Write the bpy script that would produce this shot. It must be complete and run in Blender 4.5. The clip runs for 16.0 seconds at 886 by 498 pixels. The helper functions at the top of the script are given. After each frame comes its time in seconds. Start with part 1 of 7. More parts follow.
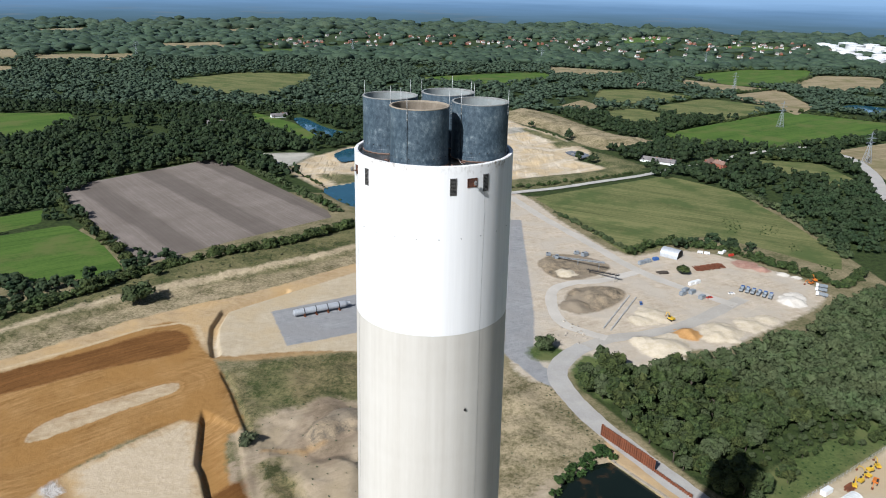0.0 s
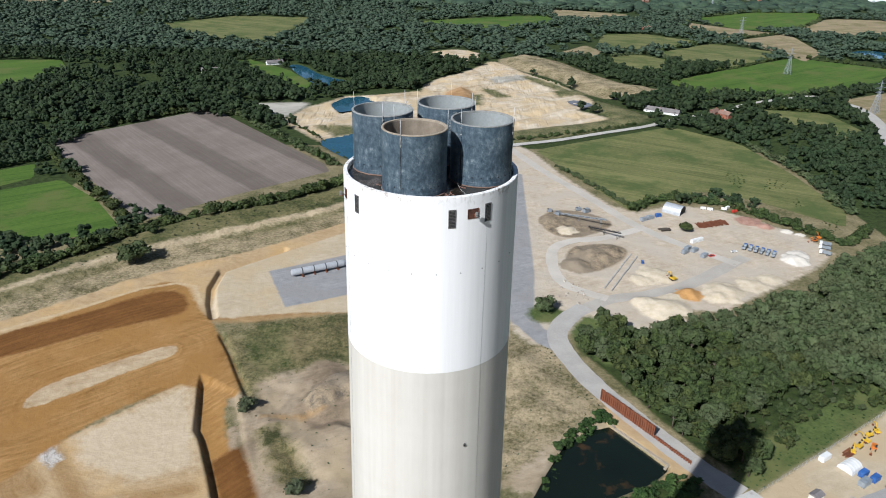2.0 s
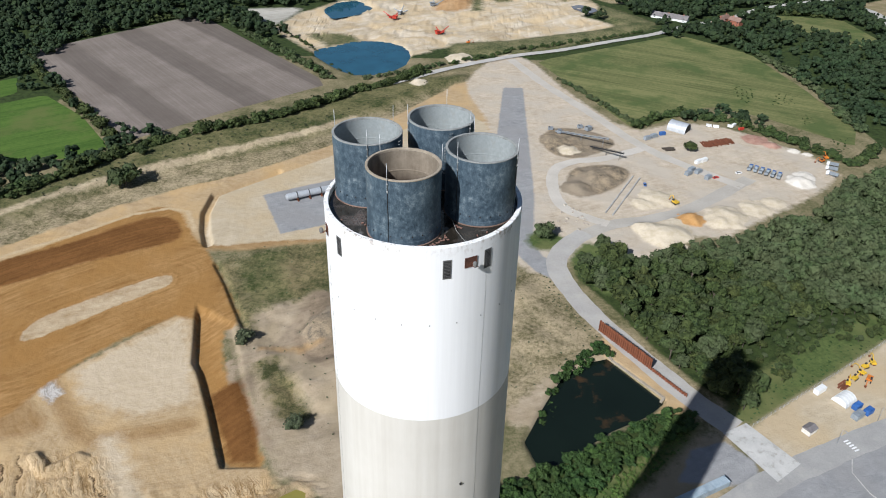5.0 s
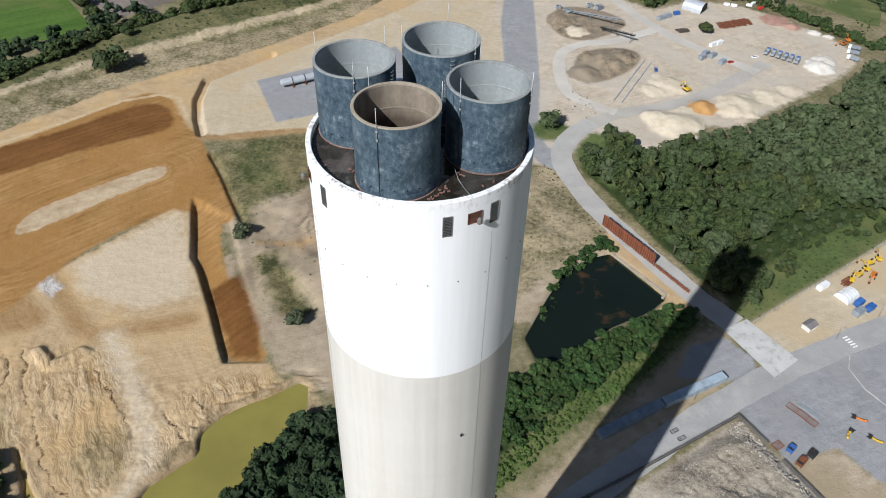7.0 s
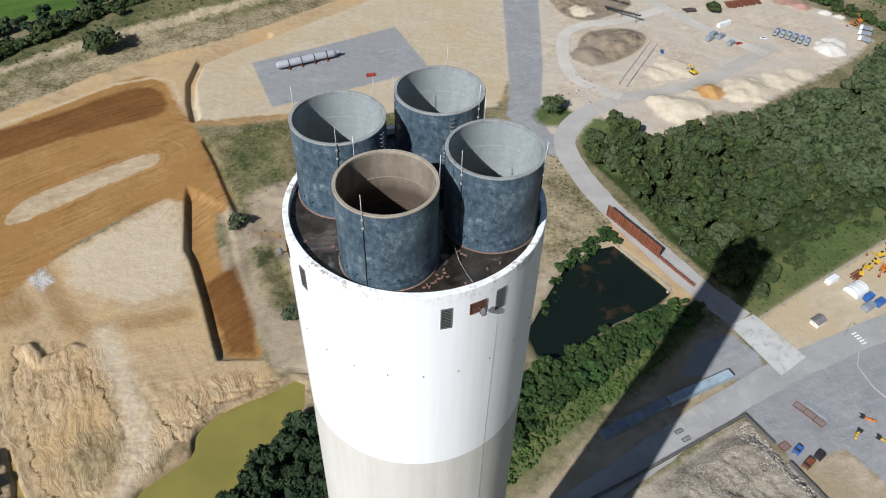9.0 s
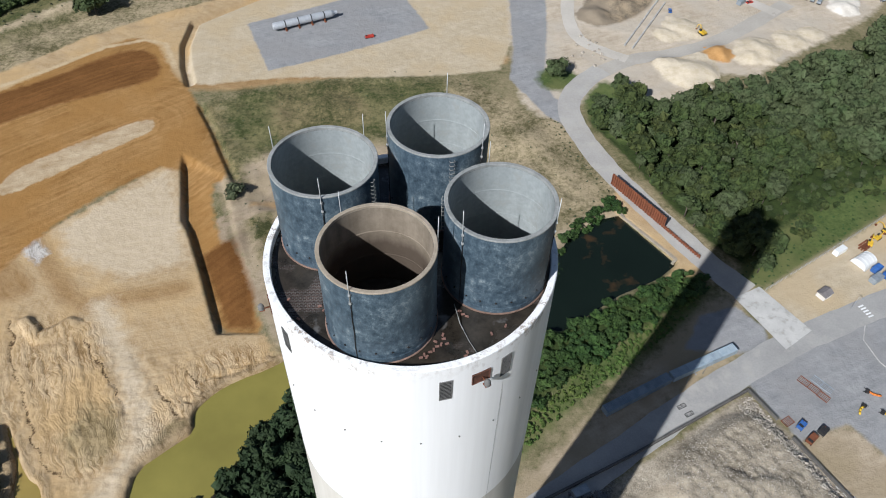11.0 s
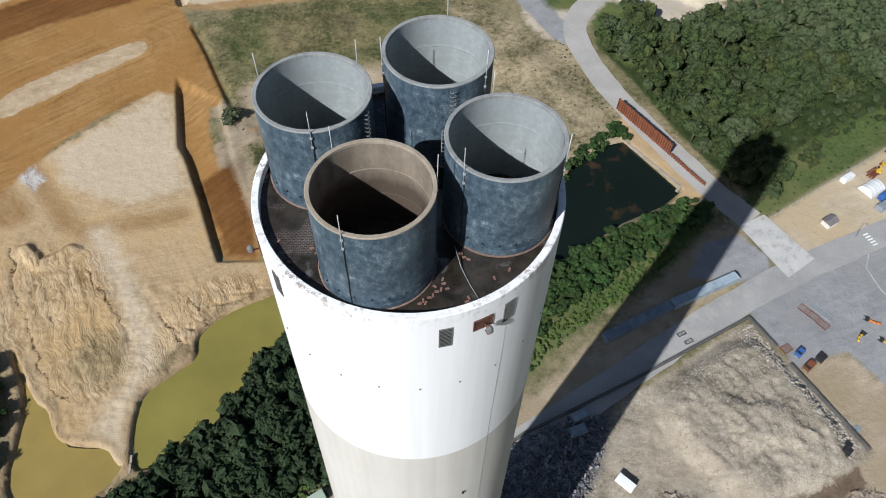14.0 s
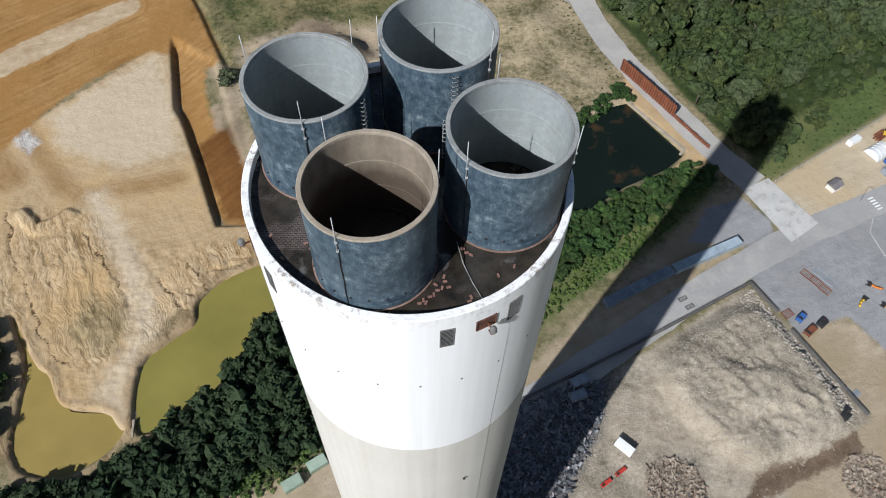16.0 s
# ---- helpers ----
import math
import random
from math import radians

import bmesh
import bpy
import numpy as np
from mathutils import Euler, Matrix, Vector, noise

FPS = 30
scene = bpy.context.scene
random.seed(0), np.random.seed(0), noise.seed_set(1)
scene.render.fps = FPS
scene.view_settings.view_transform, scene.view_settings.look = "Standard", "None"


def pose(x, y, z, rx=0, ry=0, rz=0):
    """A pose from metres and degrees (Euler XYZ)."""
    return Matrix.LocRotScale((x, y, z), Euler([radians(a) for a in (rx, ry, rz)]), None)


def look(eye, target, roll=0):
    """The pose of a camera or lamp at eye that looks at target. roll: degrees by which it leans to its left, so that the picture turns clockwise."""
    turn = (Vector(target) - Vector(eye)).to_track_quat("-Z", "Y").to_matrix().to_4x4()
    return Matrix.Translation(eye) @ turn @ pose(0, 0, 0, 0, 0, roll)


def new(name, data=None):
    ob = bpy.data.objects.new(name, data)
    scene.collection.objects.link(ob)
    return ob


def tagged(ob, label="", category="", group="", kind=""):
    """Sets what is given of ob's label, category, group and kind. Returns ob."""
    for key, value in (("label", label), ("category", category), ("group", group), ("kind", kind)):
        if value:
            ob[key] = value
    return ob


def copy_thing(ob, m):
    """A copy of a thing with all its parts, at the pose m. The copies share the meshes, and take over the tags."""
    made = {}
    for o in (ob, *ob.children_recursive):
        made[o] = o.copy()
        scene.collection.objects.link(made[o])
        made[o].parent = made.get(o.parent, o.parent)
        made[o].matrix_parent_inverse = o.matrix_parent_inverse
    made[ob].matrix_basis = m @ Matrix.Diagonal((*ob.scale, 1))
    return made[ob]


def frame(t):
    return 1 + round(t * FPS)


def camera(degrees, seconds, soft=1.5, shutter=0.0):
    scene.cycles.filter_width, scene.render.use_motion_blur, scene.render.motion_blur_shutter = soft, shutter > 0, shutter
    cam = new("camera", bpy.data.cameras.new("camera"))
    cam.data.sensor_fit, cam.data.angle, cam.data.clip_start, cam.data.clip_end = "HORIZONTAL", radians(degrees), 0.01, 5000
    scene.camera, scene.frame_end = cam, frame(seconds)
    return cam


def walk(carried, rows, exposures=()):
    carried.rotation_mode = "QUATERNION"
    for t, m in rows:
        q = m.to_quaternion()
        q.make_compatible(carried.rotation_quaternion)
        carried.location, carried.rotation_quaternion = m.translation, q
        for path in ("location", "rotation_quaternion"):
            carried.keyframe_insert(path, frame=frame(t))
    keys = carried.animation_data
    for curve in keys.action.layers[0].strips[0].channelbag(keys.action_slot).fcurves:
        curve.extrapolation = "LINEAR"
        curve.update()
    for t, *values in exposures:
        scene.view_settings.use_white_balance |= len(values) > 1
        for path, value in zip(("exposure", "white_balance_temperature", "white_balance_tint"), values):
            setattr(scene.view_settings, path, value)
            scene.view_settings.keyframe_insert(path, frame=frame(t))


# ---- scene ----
cam = camera(63.45, 16.0, soft=1.0)
PATH = [
    (0.0, pose(0.00, -86.52, 211.10, 69.48, -1.15, -0.48)),
    (0.5, pose(-0.03, -84.04, 212.74, 68.36, -1.15, -0.48)),
    (1.0, pose(0.06, -81.21, 214.21, 67.24, -1.13, -0.46)),
    (1.5, pose(0.22, -78.27, 215.53, 66.16, -1.12, -0.49)),
    (2.0, pose(0.16, -76.17, 217.33, 65.05, -1.16, -0.50)),
    (2.5, pose(0.23, -73.94, 219.10, 63.97, -1.18, -0.53)),
    (3.0, pose(0.29, -71.34, 220.76, 62.86, -1.16, -0.55)),
    (5.5, pose(0.62, -59.39, 225.80, 54.90, -1.18, -0.60)),
    (6.0, pose(0.64, -56.55, 225.31, 51.82, -1.20, -0.57)),
    (6.5, pose(0.71, -54.07, 225.32, 48.72, -1.21, -0.51)),
    (7.0, pose(0.81, -51.66, 225.61, 47.77, -1.21, -0.43)),
    (7.5, pose(0.86, -48.52, 225.43, 47.72, -1.23, -0.39)),
    (8.0, pose(0.93, -45.78, 225.64, 47.22, -1.24, -0.38)),
    (8.5, pose(0.99, -43.04, 225.89, 46.44, -1.23, -0.37)),
    (9.0, pose(1.03, -40.35, 226.27, 45.68, -1.23, -0.37)),
    (11.5, pose(1.28, -31.05, 227.05, 41.10, -1.08, -0.30)),
    (12.0, pose(1.32, -30.77, 226.46, 40.01, -1.07, -0.27)),
    (12.5, pose(1.34, -30.50, 225.92, 39.01, -1.06, -0.23)),
    (13.0, pose(1.35, -30.31, 225.85, 38.04, -1.05, -0.21)),
    (13.5, pose(1.37, -29.95, 225.67, 37.12, -1.04, -0.19)),
    (14.0, pose(1.37, -29.43, 225.45, 36.18, -1.04, -0.19)),
    (14.5, pose(1.35, -28.75, 225.07, 35.29, -1.05, -0.17)),
    (15.0, pose(1.34, -28.21, 225.33, 34.47, -1.03, -0.16)),
    (15.5, pose(1.33, -27.44, 225.20, 33.70, -1.02, -0.18)),
    (16.0, pose(1.34, -26.49, 224.78, 32.92, -1.02, -0.18)),
]
walk(cam, PATH, exposures=[(0.0, 0.24, 5950, 10), (16.0, 0.15, 5950, 10)])

# world and sun
SUN_AZ, SUN_EL = radians(217.7), radians(39.1)
world = bpy.data.worlds.new("sky")
scene.world = world
world.use_nodes = True
wn = world.node_tree.nodes
sky = wn.new("ShaderNodeTexSky")
sky.sky_type = "NISHITA"
sky.sun_disc = False
sky.sun_elevation, sky.sun_rotation = SUN_EL, SUN_AZ
sky.dust_density, sky.air_density = 1.0, 1.0
wn["Background"].inputs[1].default_value = 0.047
world.node_tree.links.new(sky.outputs[0], wn["Background"].inputs[0])
sun = new("sun", bpy.data.lights.new("sun", "SUN"))
sun.data.energy, sun.data.angle, sun.data.color = 5.0, radians(0.53), (1.0, 0.97, 0.93)
sun.matrix_world = look((math.sin(SUN_AZ) * math.cos(SUN_EL) * 900, math.cos(SUN_AZ) * math.cos(SUN_EL) * 900, math.sin(SUN_EL) * 900), (0, 0, 0))

R = random.Random(7)


# ---- materials ----
class Nodes:
    """Short-hand for building a material's node tree."""

    def __init__(self, name):
        self.m = bpy.data.materials.new(name)
        self.m.use_nodes = True
        self.t = self.m.node_tree
        self.b = self.t.nodes["Principled BSDF"]
        self.co = self.t.nodes.new("ShaderNodeTexCoord").outputs["Object"]

    def link(self, a, b):
        self.t.links.new(a, b)

    def noise(self, scale, detail=4.0, rough=0.55, stretch=None, offset=0.0):
        co = self.co
        if stretch or offset:
            mp = self.t.nodes.new("ShaderNodeMapping")
            mp.inputs["Scale"].default_value = stretch or (1, 1, 1)
            mp.inputs["Location"].default_value = (offset, offset * 0.7, offset * 0.3)
            self.link(co, mp.inputs["Vector"])
            co = mp.outputs[0]
        n = self.t.nodes.new("ShaderNodeTexNoise")
        n.inputs["Scale"].default_value, n.inputs["Detail"].default_value, n.inputs["Roughness"].default_value = scale, detail, rough
        self.link(co, n.inputs["Vector"])
        return n.outputs["Fac"]

    def streak(self, degrees, long, across, detail=3.0, seed=0.0):
        """Noise drawn out along a heading in the ground plane."""
        mp = self.t.nodes.new("ShaderNodeMapping")
        mp.vector_type = "TEXTURE"
        mp.inputs["Rotation"].default_value = (0, 0, radians(degrees))
        mp.inputs["Scale"].default_value = (long, across, across)
        mp.inputs["Location"].default_value = (seed, seed, 0)
        self.link(self.co, mp.inputs["Vector"])
        n = self.t.nodes.new("ShaderNodeTexNoise")
        n.inputs["Scale"].default_value, n.inputs["Detail"].default_value = 1.0, detail
        self.link(mp.outputs[0], n.inputs["Vector"])
        return n.outputs["Fac"]

    def rings(self, value, scale):
        """Noise that changes with one value only, such as the distance from an outline."""
        n = self.t.nodes.new("ShaderNodeTexNoise")
        n.noise_dimensions = "1D"
        n.inputs["Scale"].default_value, n.inputs["Detail"].default_value = scale, 3.0
        self.link(value, n.inputs["W"])
        return n.outputs["Fac"]

    def ramp(self, fac, stops):
        r = self.t.nodes.new("ShaderNodeValToRGB")
        e = r.color_ramp.elements
        while len(e) < len(stops):
            e.new(0.5)
        for k, (at, col) in enumerate(stops):
            e[k].position = at
            e[k].color = (*col, 1) if len(col) == 3 else col
        self.link(fac, r.inputs[0])
        return r.outputs[0]

    def mix(self, fac, a, b, mode="MIX"):
        n = self.t.nodes.new("ShaderNodeMix")
        n.data_type, n.blend_type = "RGBA", mode
        for sock, v in ((n.inputs[0], fac), (n.inputs[6], a), (n.inputs[7], b)):
            if isinstance(v, (int, float)):
                sock.default_value = v
            elif isinstance(v, tuple):
                sock.default_value = (*v, 1)
            else:
                self.link(v, sock)
        return n.outputs[2]

    def math(self, op, a, b=0.0, clamp=False):
        n = self.t.nodes.new("ShaderNodeMath")
        n.operation, n.use_clamp = op, clamp
        for sock, v in ((n.inputs[0], a), (n.inputs[1], b)):
            if isinstance(v, (int, float)):
                sock.default_value = v
            else:
                self.link(v, sock)
        return n.outputs[0]

    def attr(self, name):
        n = self.t.nodes.new("ShaderNodeAttribute")
        n.attribute_name = name
        return n.outputs["Fac"]

    def bump(self, h, strength, dist):
        n = self.t.nodes.new("ShaderNodeBump")
        n.inputs["Strength"].default_value, n.inputs["Distance"].default_value = strength, dist
        self.link(h, n.inputs["Height"])
        self.link(n.outputs[0], self.b.inputs["Normal"])

    def done(self, col, rough=0.8, metal=0.0, spec=0.3):
        for k, v in (("Base Color", col), ("Roughness", rough), ("Metallic", metal), ("Specular IOR Level", spec)):
            s = self.b.inputs[k]
            if isinstance(v, tuple):
                s.default_value = (*v, 1)
            elif isinstance(v, (int, float)):
                s.default_value = v
            else:
                self.link(v, s)
        return self.m


def surface(name, a, b, big=0.05, fine=1.5, rough=0.85, metal=0.0, bump=0.0, dist=0.1, stretch=None, c=None, spec=0.3):
    """Two-scale noisy surface between colours a and b, with an optional third for stains."""
    n = Nodes(name)
    f1, f2 = n.noise(big, 5, 0.6, stretch), n.noise(fine, 6, 0.65)
    f = n.math("ADD", n.math("MULTIPLY", f1, 0.6), n.math("MULTIPLY", f2, 0.4))
    col = n.ramp(f, [(0.36, a), (0.64, b)])
    if c:
        col = n.mix(n.ramp(n.noise(big * 2.3, 6, 0.7, None, 13.0), [(0.52, (0, 0, 0)), (0.68, (1, 1, 1))]), col, c)
    # small value shift from one object to the next
    oi = n.t.nodes.new("ShaderNodeObjectInfo").outputs["Random"]
    hsv = n.t.nodes.new("ShaderNodeHueSaturation")
    n.link(n.math("ADD", n.math("MULTIPLY", oi, 0.24), 0.88), hsv.inputs["Value"])
    n.link(col, hsv.inputs["Color"])
    if bump:
        n.bump(f2, bump, dist)
    return n.done(hsv.outputs[0], rough, metal, spec)


def foliage(name, dark, light, dry, scale=0.6, vary=1.3):
    n = Nodes(name)
    isl = n.t.nodes.new("ShaderNodeNewGeometry").outputs["Random Per Island"]
    oi = n.t.nodes.new("ShaderNodeObjectInfo").outputs["Random"]
    f = n.math("ADD", n.math("MULTIPLY", n.noise(scale, 4, 0.65), 0.8), n.math("MULTIPLY", isl, 0.28))
    col = n.ramp(f, [(0.32, dark), (0.72, light)])
    pick = n.math("ADD", n.math("MULTIPLY", oi, 0.45), n.math("MULTIPLY", n.noise(0.06, 3, 0.7), 0.55))
    col = n.mix(n.ramp(pick, [(0.5, (0, 0, 0)), (0.72, (0.9, 0.9, 0.9))]), col, dry)
    shade = n.t.nodes.new("ShaderNodeHueSaturation")
    n.link(n.math("ADD", n.math("MULTIPLY", n.noise(0.11, 2, 0.5, None, 17.0), vary), 1.0 - vary / 2), shade.inputs["Value"])
    n.link(col, shade.inputs["Color"])
    # some trees run to bright green, some to brown
    n.link(n.math("ADD", n.math("MULTIPLY", n.math("ADD", oi, n.noise(0.05, 3, 0.6, None, 41.0)), 0.07), 0.432), shade.inputs["Hue"])
    n.bump(n.noise(scale * 5, 4, 0.7), 0.7, 0.4)
    return n.done(shade.outputs[0], 0.75, 0, 0.2)


M = {}
M["leaf"] = foliage("leaf", (0.017, 0.031, 0.010), (0.062, 0.090, 0.026), (0.085, 0.092, 0.042))
M["leaf_bush"] = foliage("leaf_bush", (0.012, 0.028, 0.008), (0.05, 0.088, 0.02), (0.058, 0.085, 0.028))
M["leaf_grey"] = foliage("leaf_grey", (0.03, 0.042, 0.022), (0.10, 0.12, 0.06), (0.11, 0.11, 0.06))
# distance haze put into the colour: paler darks, bluer, less contrast
M["leaf_haze"] = foliage("leaf_haze", (0.026, 0.045, 0.029), (0.056, 0.088, 0.052), (0.07, 0.09, 0.054), 0.06, 0.5)
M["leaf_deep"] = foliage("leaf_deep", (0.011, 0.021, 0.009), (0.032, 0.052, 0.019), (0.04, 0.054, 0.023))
M["leaf_fresh"] = foliage("leaf_fresh", (0.036, 0.068, 0.014), (0.10, 0.15, 0.034), (0.12, 0.14, 0.045))
SMOOTH_LEAVES = [M["leaf_haze"], M["leaf_grey"]]
M["bark"] = surface("bark", (0.05, 0.04, 0.03), (0.14, 0.115, 0.09), 2, 9)
def field_mat(name, a, b, c, heading):
    n = Nodes(name)
    rows = n.streak(heading, 60, 3.0, 4)
    wide = n.streak(heading, 160, 18.0, 3, 7.0)
    f = n.math("ADD", n.math("MULTIPLY", rows, 0.3), n.math("ADD", n.math("MULTIPLY", wide, 0.35), n.math("MULTIPLY", n.noise(0.3, 7, 0.75), 0.35)))
    col = n.ramp(f, [(0.4, a), (0.58, b)])
    col = n.mix(n.ramp(n.noise(0.02, 6, 0.65, None, 5.0), [(0.5, (0, 0, 0)), (0.62, (0.85, 0.85, 0.85))]), col, c)
    n.bump(n.noise(0.8, 5, 0.7), 0.4, 0.4)
    return n.done(col, 0.95, 0, 0.1)


M["field_green"] = field_mat("field_green", (0.048, 0.095, 0.018), (0.092, 0.15, 0.03), (0.115, 0.135, 0.042), 35)
M["field_olive"] = field_mat("field_olive", (0.085, 0.10, 0.036), (0.185, 0.185, 0.075), (0.075, 0.105, 0.034), -28)
M["field_tan"] = field_mat("field_tan", (0.20, 0.16, 0.09), (0.33, 0.27, 0.165), (0.17, 0.155, 0.07), 20)


def plough_mat():
    n = Nodes("plough")
    mp = n.t.nodes.new("ShaderNodeMapping")
    mp.inputs["Rotation"].default_value = (0, 0, radians(51))
    n.link(n.co, mp.inputs["Vector"])
    ground_co = n.co
    n.co = mp.outputs[0]
    rows = n.noise(1.0, 2, 0.5, (0.012, 0.55, 1))
    tone = n.noise(0.03, 6, 0.65)
    across = n.t.nodes.new("ShaderNodeVectorMath")
    across.operation = "DOT_PRODUCT"
    across.inputs[1].default_value = (0.743, 0.669, 0)
    n.link(ground_co, across.inputs[0])
    lap = n.math("ADD", n.math("DIVIDE", n.math("SUBTRACT", across.outputs["Value"], 153.0), 72.5), n.math("MULTIPLY", n.math("SUBTRACT", n.noise(0.02, 5, 0.6, None, 3.0), 0.5), 0.12))
    strip = n.ramp(n.math("FRACT", lap), [(0.0, (1, 1, 1)), (0.30, (0.85, 0.85, 0.85)), (0.37, (0.1, 0.1, 0.1)), (0.95, (0, 0, 0)), (1.0, (1, 1, 1))])
    f = n.math("ADD", n.math("MULTIPLY", rows, 0.3), n.math("ADD", n.math("MULTIPLY", tone, 0.4), n.math("MULTIPLY", n.noise(0.6, 6, 0.75, None, 6.0), 0.3)))
    col = n.ramp(f, [(0.38, (0.155, 0.125, 0.102)), (0.5, (0.195, 0.162, 0.135)), (0.62, (0.25, 0.21, 0.178))])
    col = n.mix(n.math("MULTIPLY", strip, 0.6), col, (0.092, 0.074, 0.06))
    n.bump(rows, 0.5, 0.3)
    return n.done(col, 0.95)


M["plough"] = plough_mat()
M["tarmac"] = surface("tarmac", (0.25, 0.243, 0.23), (0.35, 0.338, 0.315), 0.06, 2.0, 0.9, bump=0.2, dist=0.03, c=(0.36, 0.34, 0.31))
M["road_pale"] = surface("road_pale", (0.37, 0.35, 0.32), (0.48, 0.455, 0.415), 0.07, 1.2, 0.92, c=(0.47, 0.44, 0.385))
M["concrete"] = surface("concrete", (0.38, 0.37, 0.345), (0.50, 0.485, 0.45), 0.12, 2.5, 0.85, c=(0.30, 0.28, 0.25))
M["track_dust"] = surface("track_dust", (0.40, 0.365, 0.31), (0.50, 0.46, 0.40), 0.05, 1.0, 0.95)
M["wall_dark"] = surface("wall_dark", (0.06, 0.056, 0.05), (0.15, 0.14, 0.125), 0.4, 3, 0.9)
M["rust"] = surface("rust", (0.10, 0.035, 0.018), (0.24, 0.085, 0.04), 0.6, 4, 0.85)
M["steel"] = surface("steel", (0.46, 0.48, 0.50), (0.62, 0.64, 0.66), 0.5, 3, 0.4, 0.35)
M["dark"] = surface("dark", (0.015, 0.015, 0.016), (0.04, 0.038, 0.036), 1, 6, 0.7)
M["white"] = surface("white", (0.66, 0.66, 0.64), (0.8, 0.8, 0.78), 0.4, 3, 0.5)
M["grey_metal"] = surface("grey_metal", (0.22, 0.25, 0.27), (0.34, 0.37, 0.40), 0.5, 3, 0.55, 0.2)
M["cabin_dark"] = surface("cabin_dark", (0.16, 0.20, 0.235), (0.25, 0.295, 0.33), 0.4, 3, 0.55)
M["cabin_pale"] = surface("cabin_pale", (0.26, 0.32, 0.36), (0.36, 0.42, 0.46), 0.4, 3, 0.55)
M["cabin_green"] = surface("cabin_green", (0.26, 0.33, 0.25), (0.36, 0.43, 0.34), 0.4, 3, 0.6)
M["blue"] = surface("blue", (0.03, 0.09, 0.28), (0.06, 0.16, 0.42), 0.5, 3, 0.5)
M["red"] = surface("red", (0.35, 0.03, 0.02), (0.5, 0.06, 0.035), 0.5, 3, 0.5)
M["orange"] = surface("orange", (0.5, 0.14, 0.02), (0.65, 0.2, 0.03), 0.5, 3, 0.5)
M["yellow"] = surface("yellow", (0.55, 0.34, 0.02), (0.7, 0.46, 0.05), 0.5, 3, 0.5)
M["brick"] = surface("brick", (0.26, 0.09, 0.055), (0.40, 0.16, 0.10), 1, 8, 0.9)
M["roof_tile"] = surface("roof_tile", (0.17, 0.10, 0.075), (0.29, 0.19, 0.15), 0.2, 1.2, 0.9)
M["roof_slate"] = surface("roof_slate", (0.12, 0.11, 0.11), (0.22, 0.20, 0.19), 0.2, 1.2, 0.8)
M["render_wall"] = surface("render_wall", (0.52, 0.49, 0.44), (0.7, 0.67, 0.61), 0.2, 1.2, 0.9)
M["glass"] = surface("glass", (0.02, 0.025, 0.03), (0.04, 0.045, 0.05), 1, 2, 0.08, spec=0.6)


def water_mat(name, col, rough=0.06, ripple=0.15, patch=None):
    n = Nodes(name)
    c2 = tuple(k * 1.3 for k in col)
    c = n.ramp(n.noise(0.05, 4), [(0.35, col), (0.7, c2)])
    if patch:
        c = n.mix(n.ramp(n.noise(0.055, 4, 0.6, None, 31.0), [(0.60, (0, 0, 0)), (0.70, (1, 1, 1))]), c, patch)
    n.bump(n.noise(1.2, 3), ripple, 0.05)
    return n.done(c, rough, 0, 0.32)


M["water_green"] = water_mat("water_green", (0.19, 0.165, 0.042), 0.12)
M["water_ochre"] = water_mat("water_ochre", (0.25, 0.185, 0.055), 0.12)
M["water_blue"] = water_mat("water_blue", (0.02, 0.075, 0.115))
M["water_silt"] = water_mat("water_silt", (0.15, 0.145, 0.145), 0.15)
M["water_dark"] = water_mat("water_dark", (0.006, 0.010, 0.007), 0.04, 0.05, patch=(0.05, 0.03, 0.014))


# ---- ground ----
REACH = 65.0


def inside_distance(px, py, poly):
    """Signed distance to a closed outline, positive inside, for arrays of points; no less than -REACH."""
    q = np.asarray(poly, float)
    out = np.full(px.shape, -REACH)
    near = (px > q[:, 0].min() - REACH) & (px < q[:, 0].max() + REACH) & (py > q[:, 1].min() - REACH) & (py < q[:, 1].max() + REACH)
    x, y = px[near], py[near]
    d = np.full(x.shape, 1e9)
    ins = np.zeros(x.shape, bool)
    for (ax, ay), (bx, by) in zip(q, np.roll(q, -1, 0)):
        ex, ey = bx - ax, by - ay
        k = np.clip(((x - ax) * ex + (y - ay) * ey) / (ex * ex + ey * ey + 1e-9), 0, 1)
        d = np.minimum(d, (x - ax - k * ex) ** 2 + (y - ay - k * ey) ** 2)
        ins ^= ((ay > y) != (by > y)) & (x < ex * (y - ay) / (ey if ey else 1e-9) + ax)
    d = np.sqrt(d)
    out[near] = np.where(ins, d, np.maximum(-d, -REACH))
    return out


def line_distance(px, py, line):
    """Distance to an open line, for arrays of points; no more than REACH."""
    q = np.asarray(line, float)
    out = np.full(px.shape, REACH)
    near = (px > q[:, 0].min() - REACH) & (px < q[:, 0].max() + REACH) & (py > q[:, 1].min() - REACH) & (py < q[:, 1].max() + REACH)
    x, y = px[near], py[near]
    d = np.full(x.shape, REACH * REACH)
    for (ax, ay), (bx, by) in zip(q, q[1:]):
        ex, ey = bx - ax, by - ay
        k = np.clip(((x - ax) * ex + (y - ay) * ey) / (ex * ex + ey * ey + 1e-9), 0, 1)
        d = np.minimum(d, (x - ax - k * ex) ** 2 + (y - ay - k * ey) ** 2)
    out[near] = np.sqrt(d)
    return out


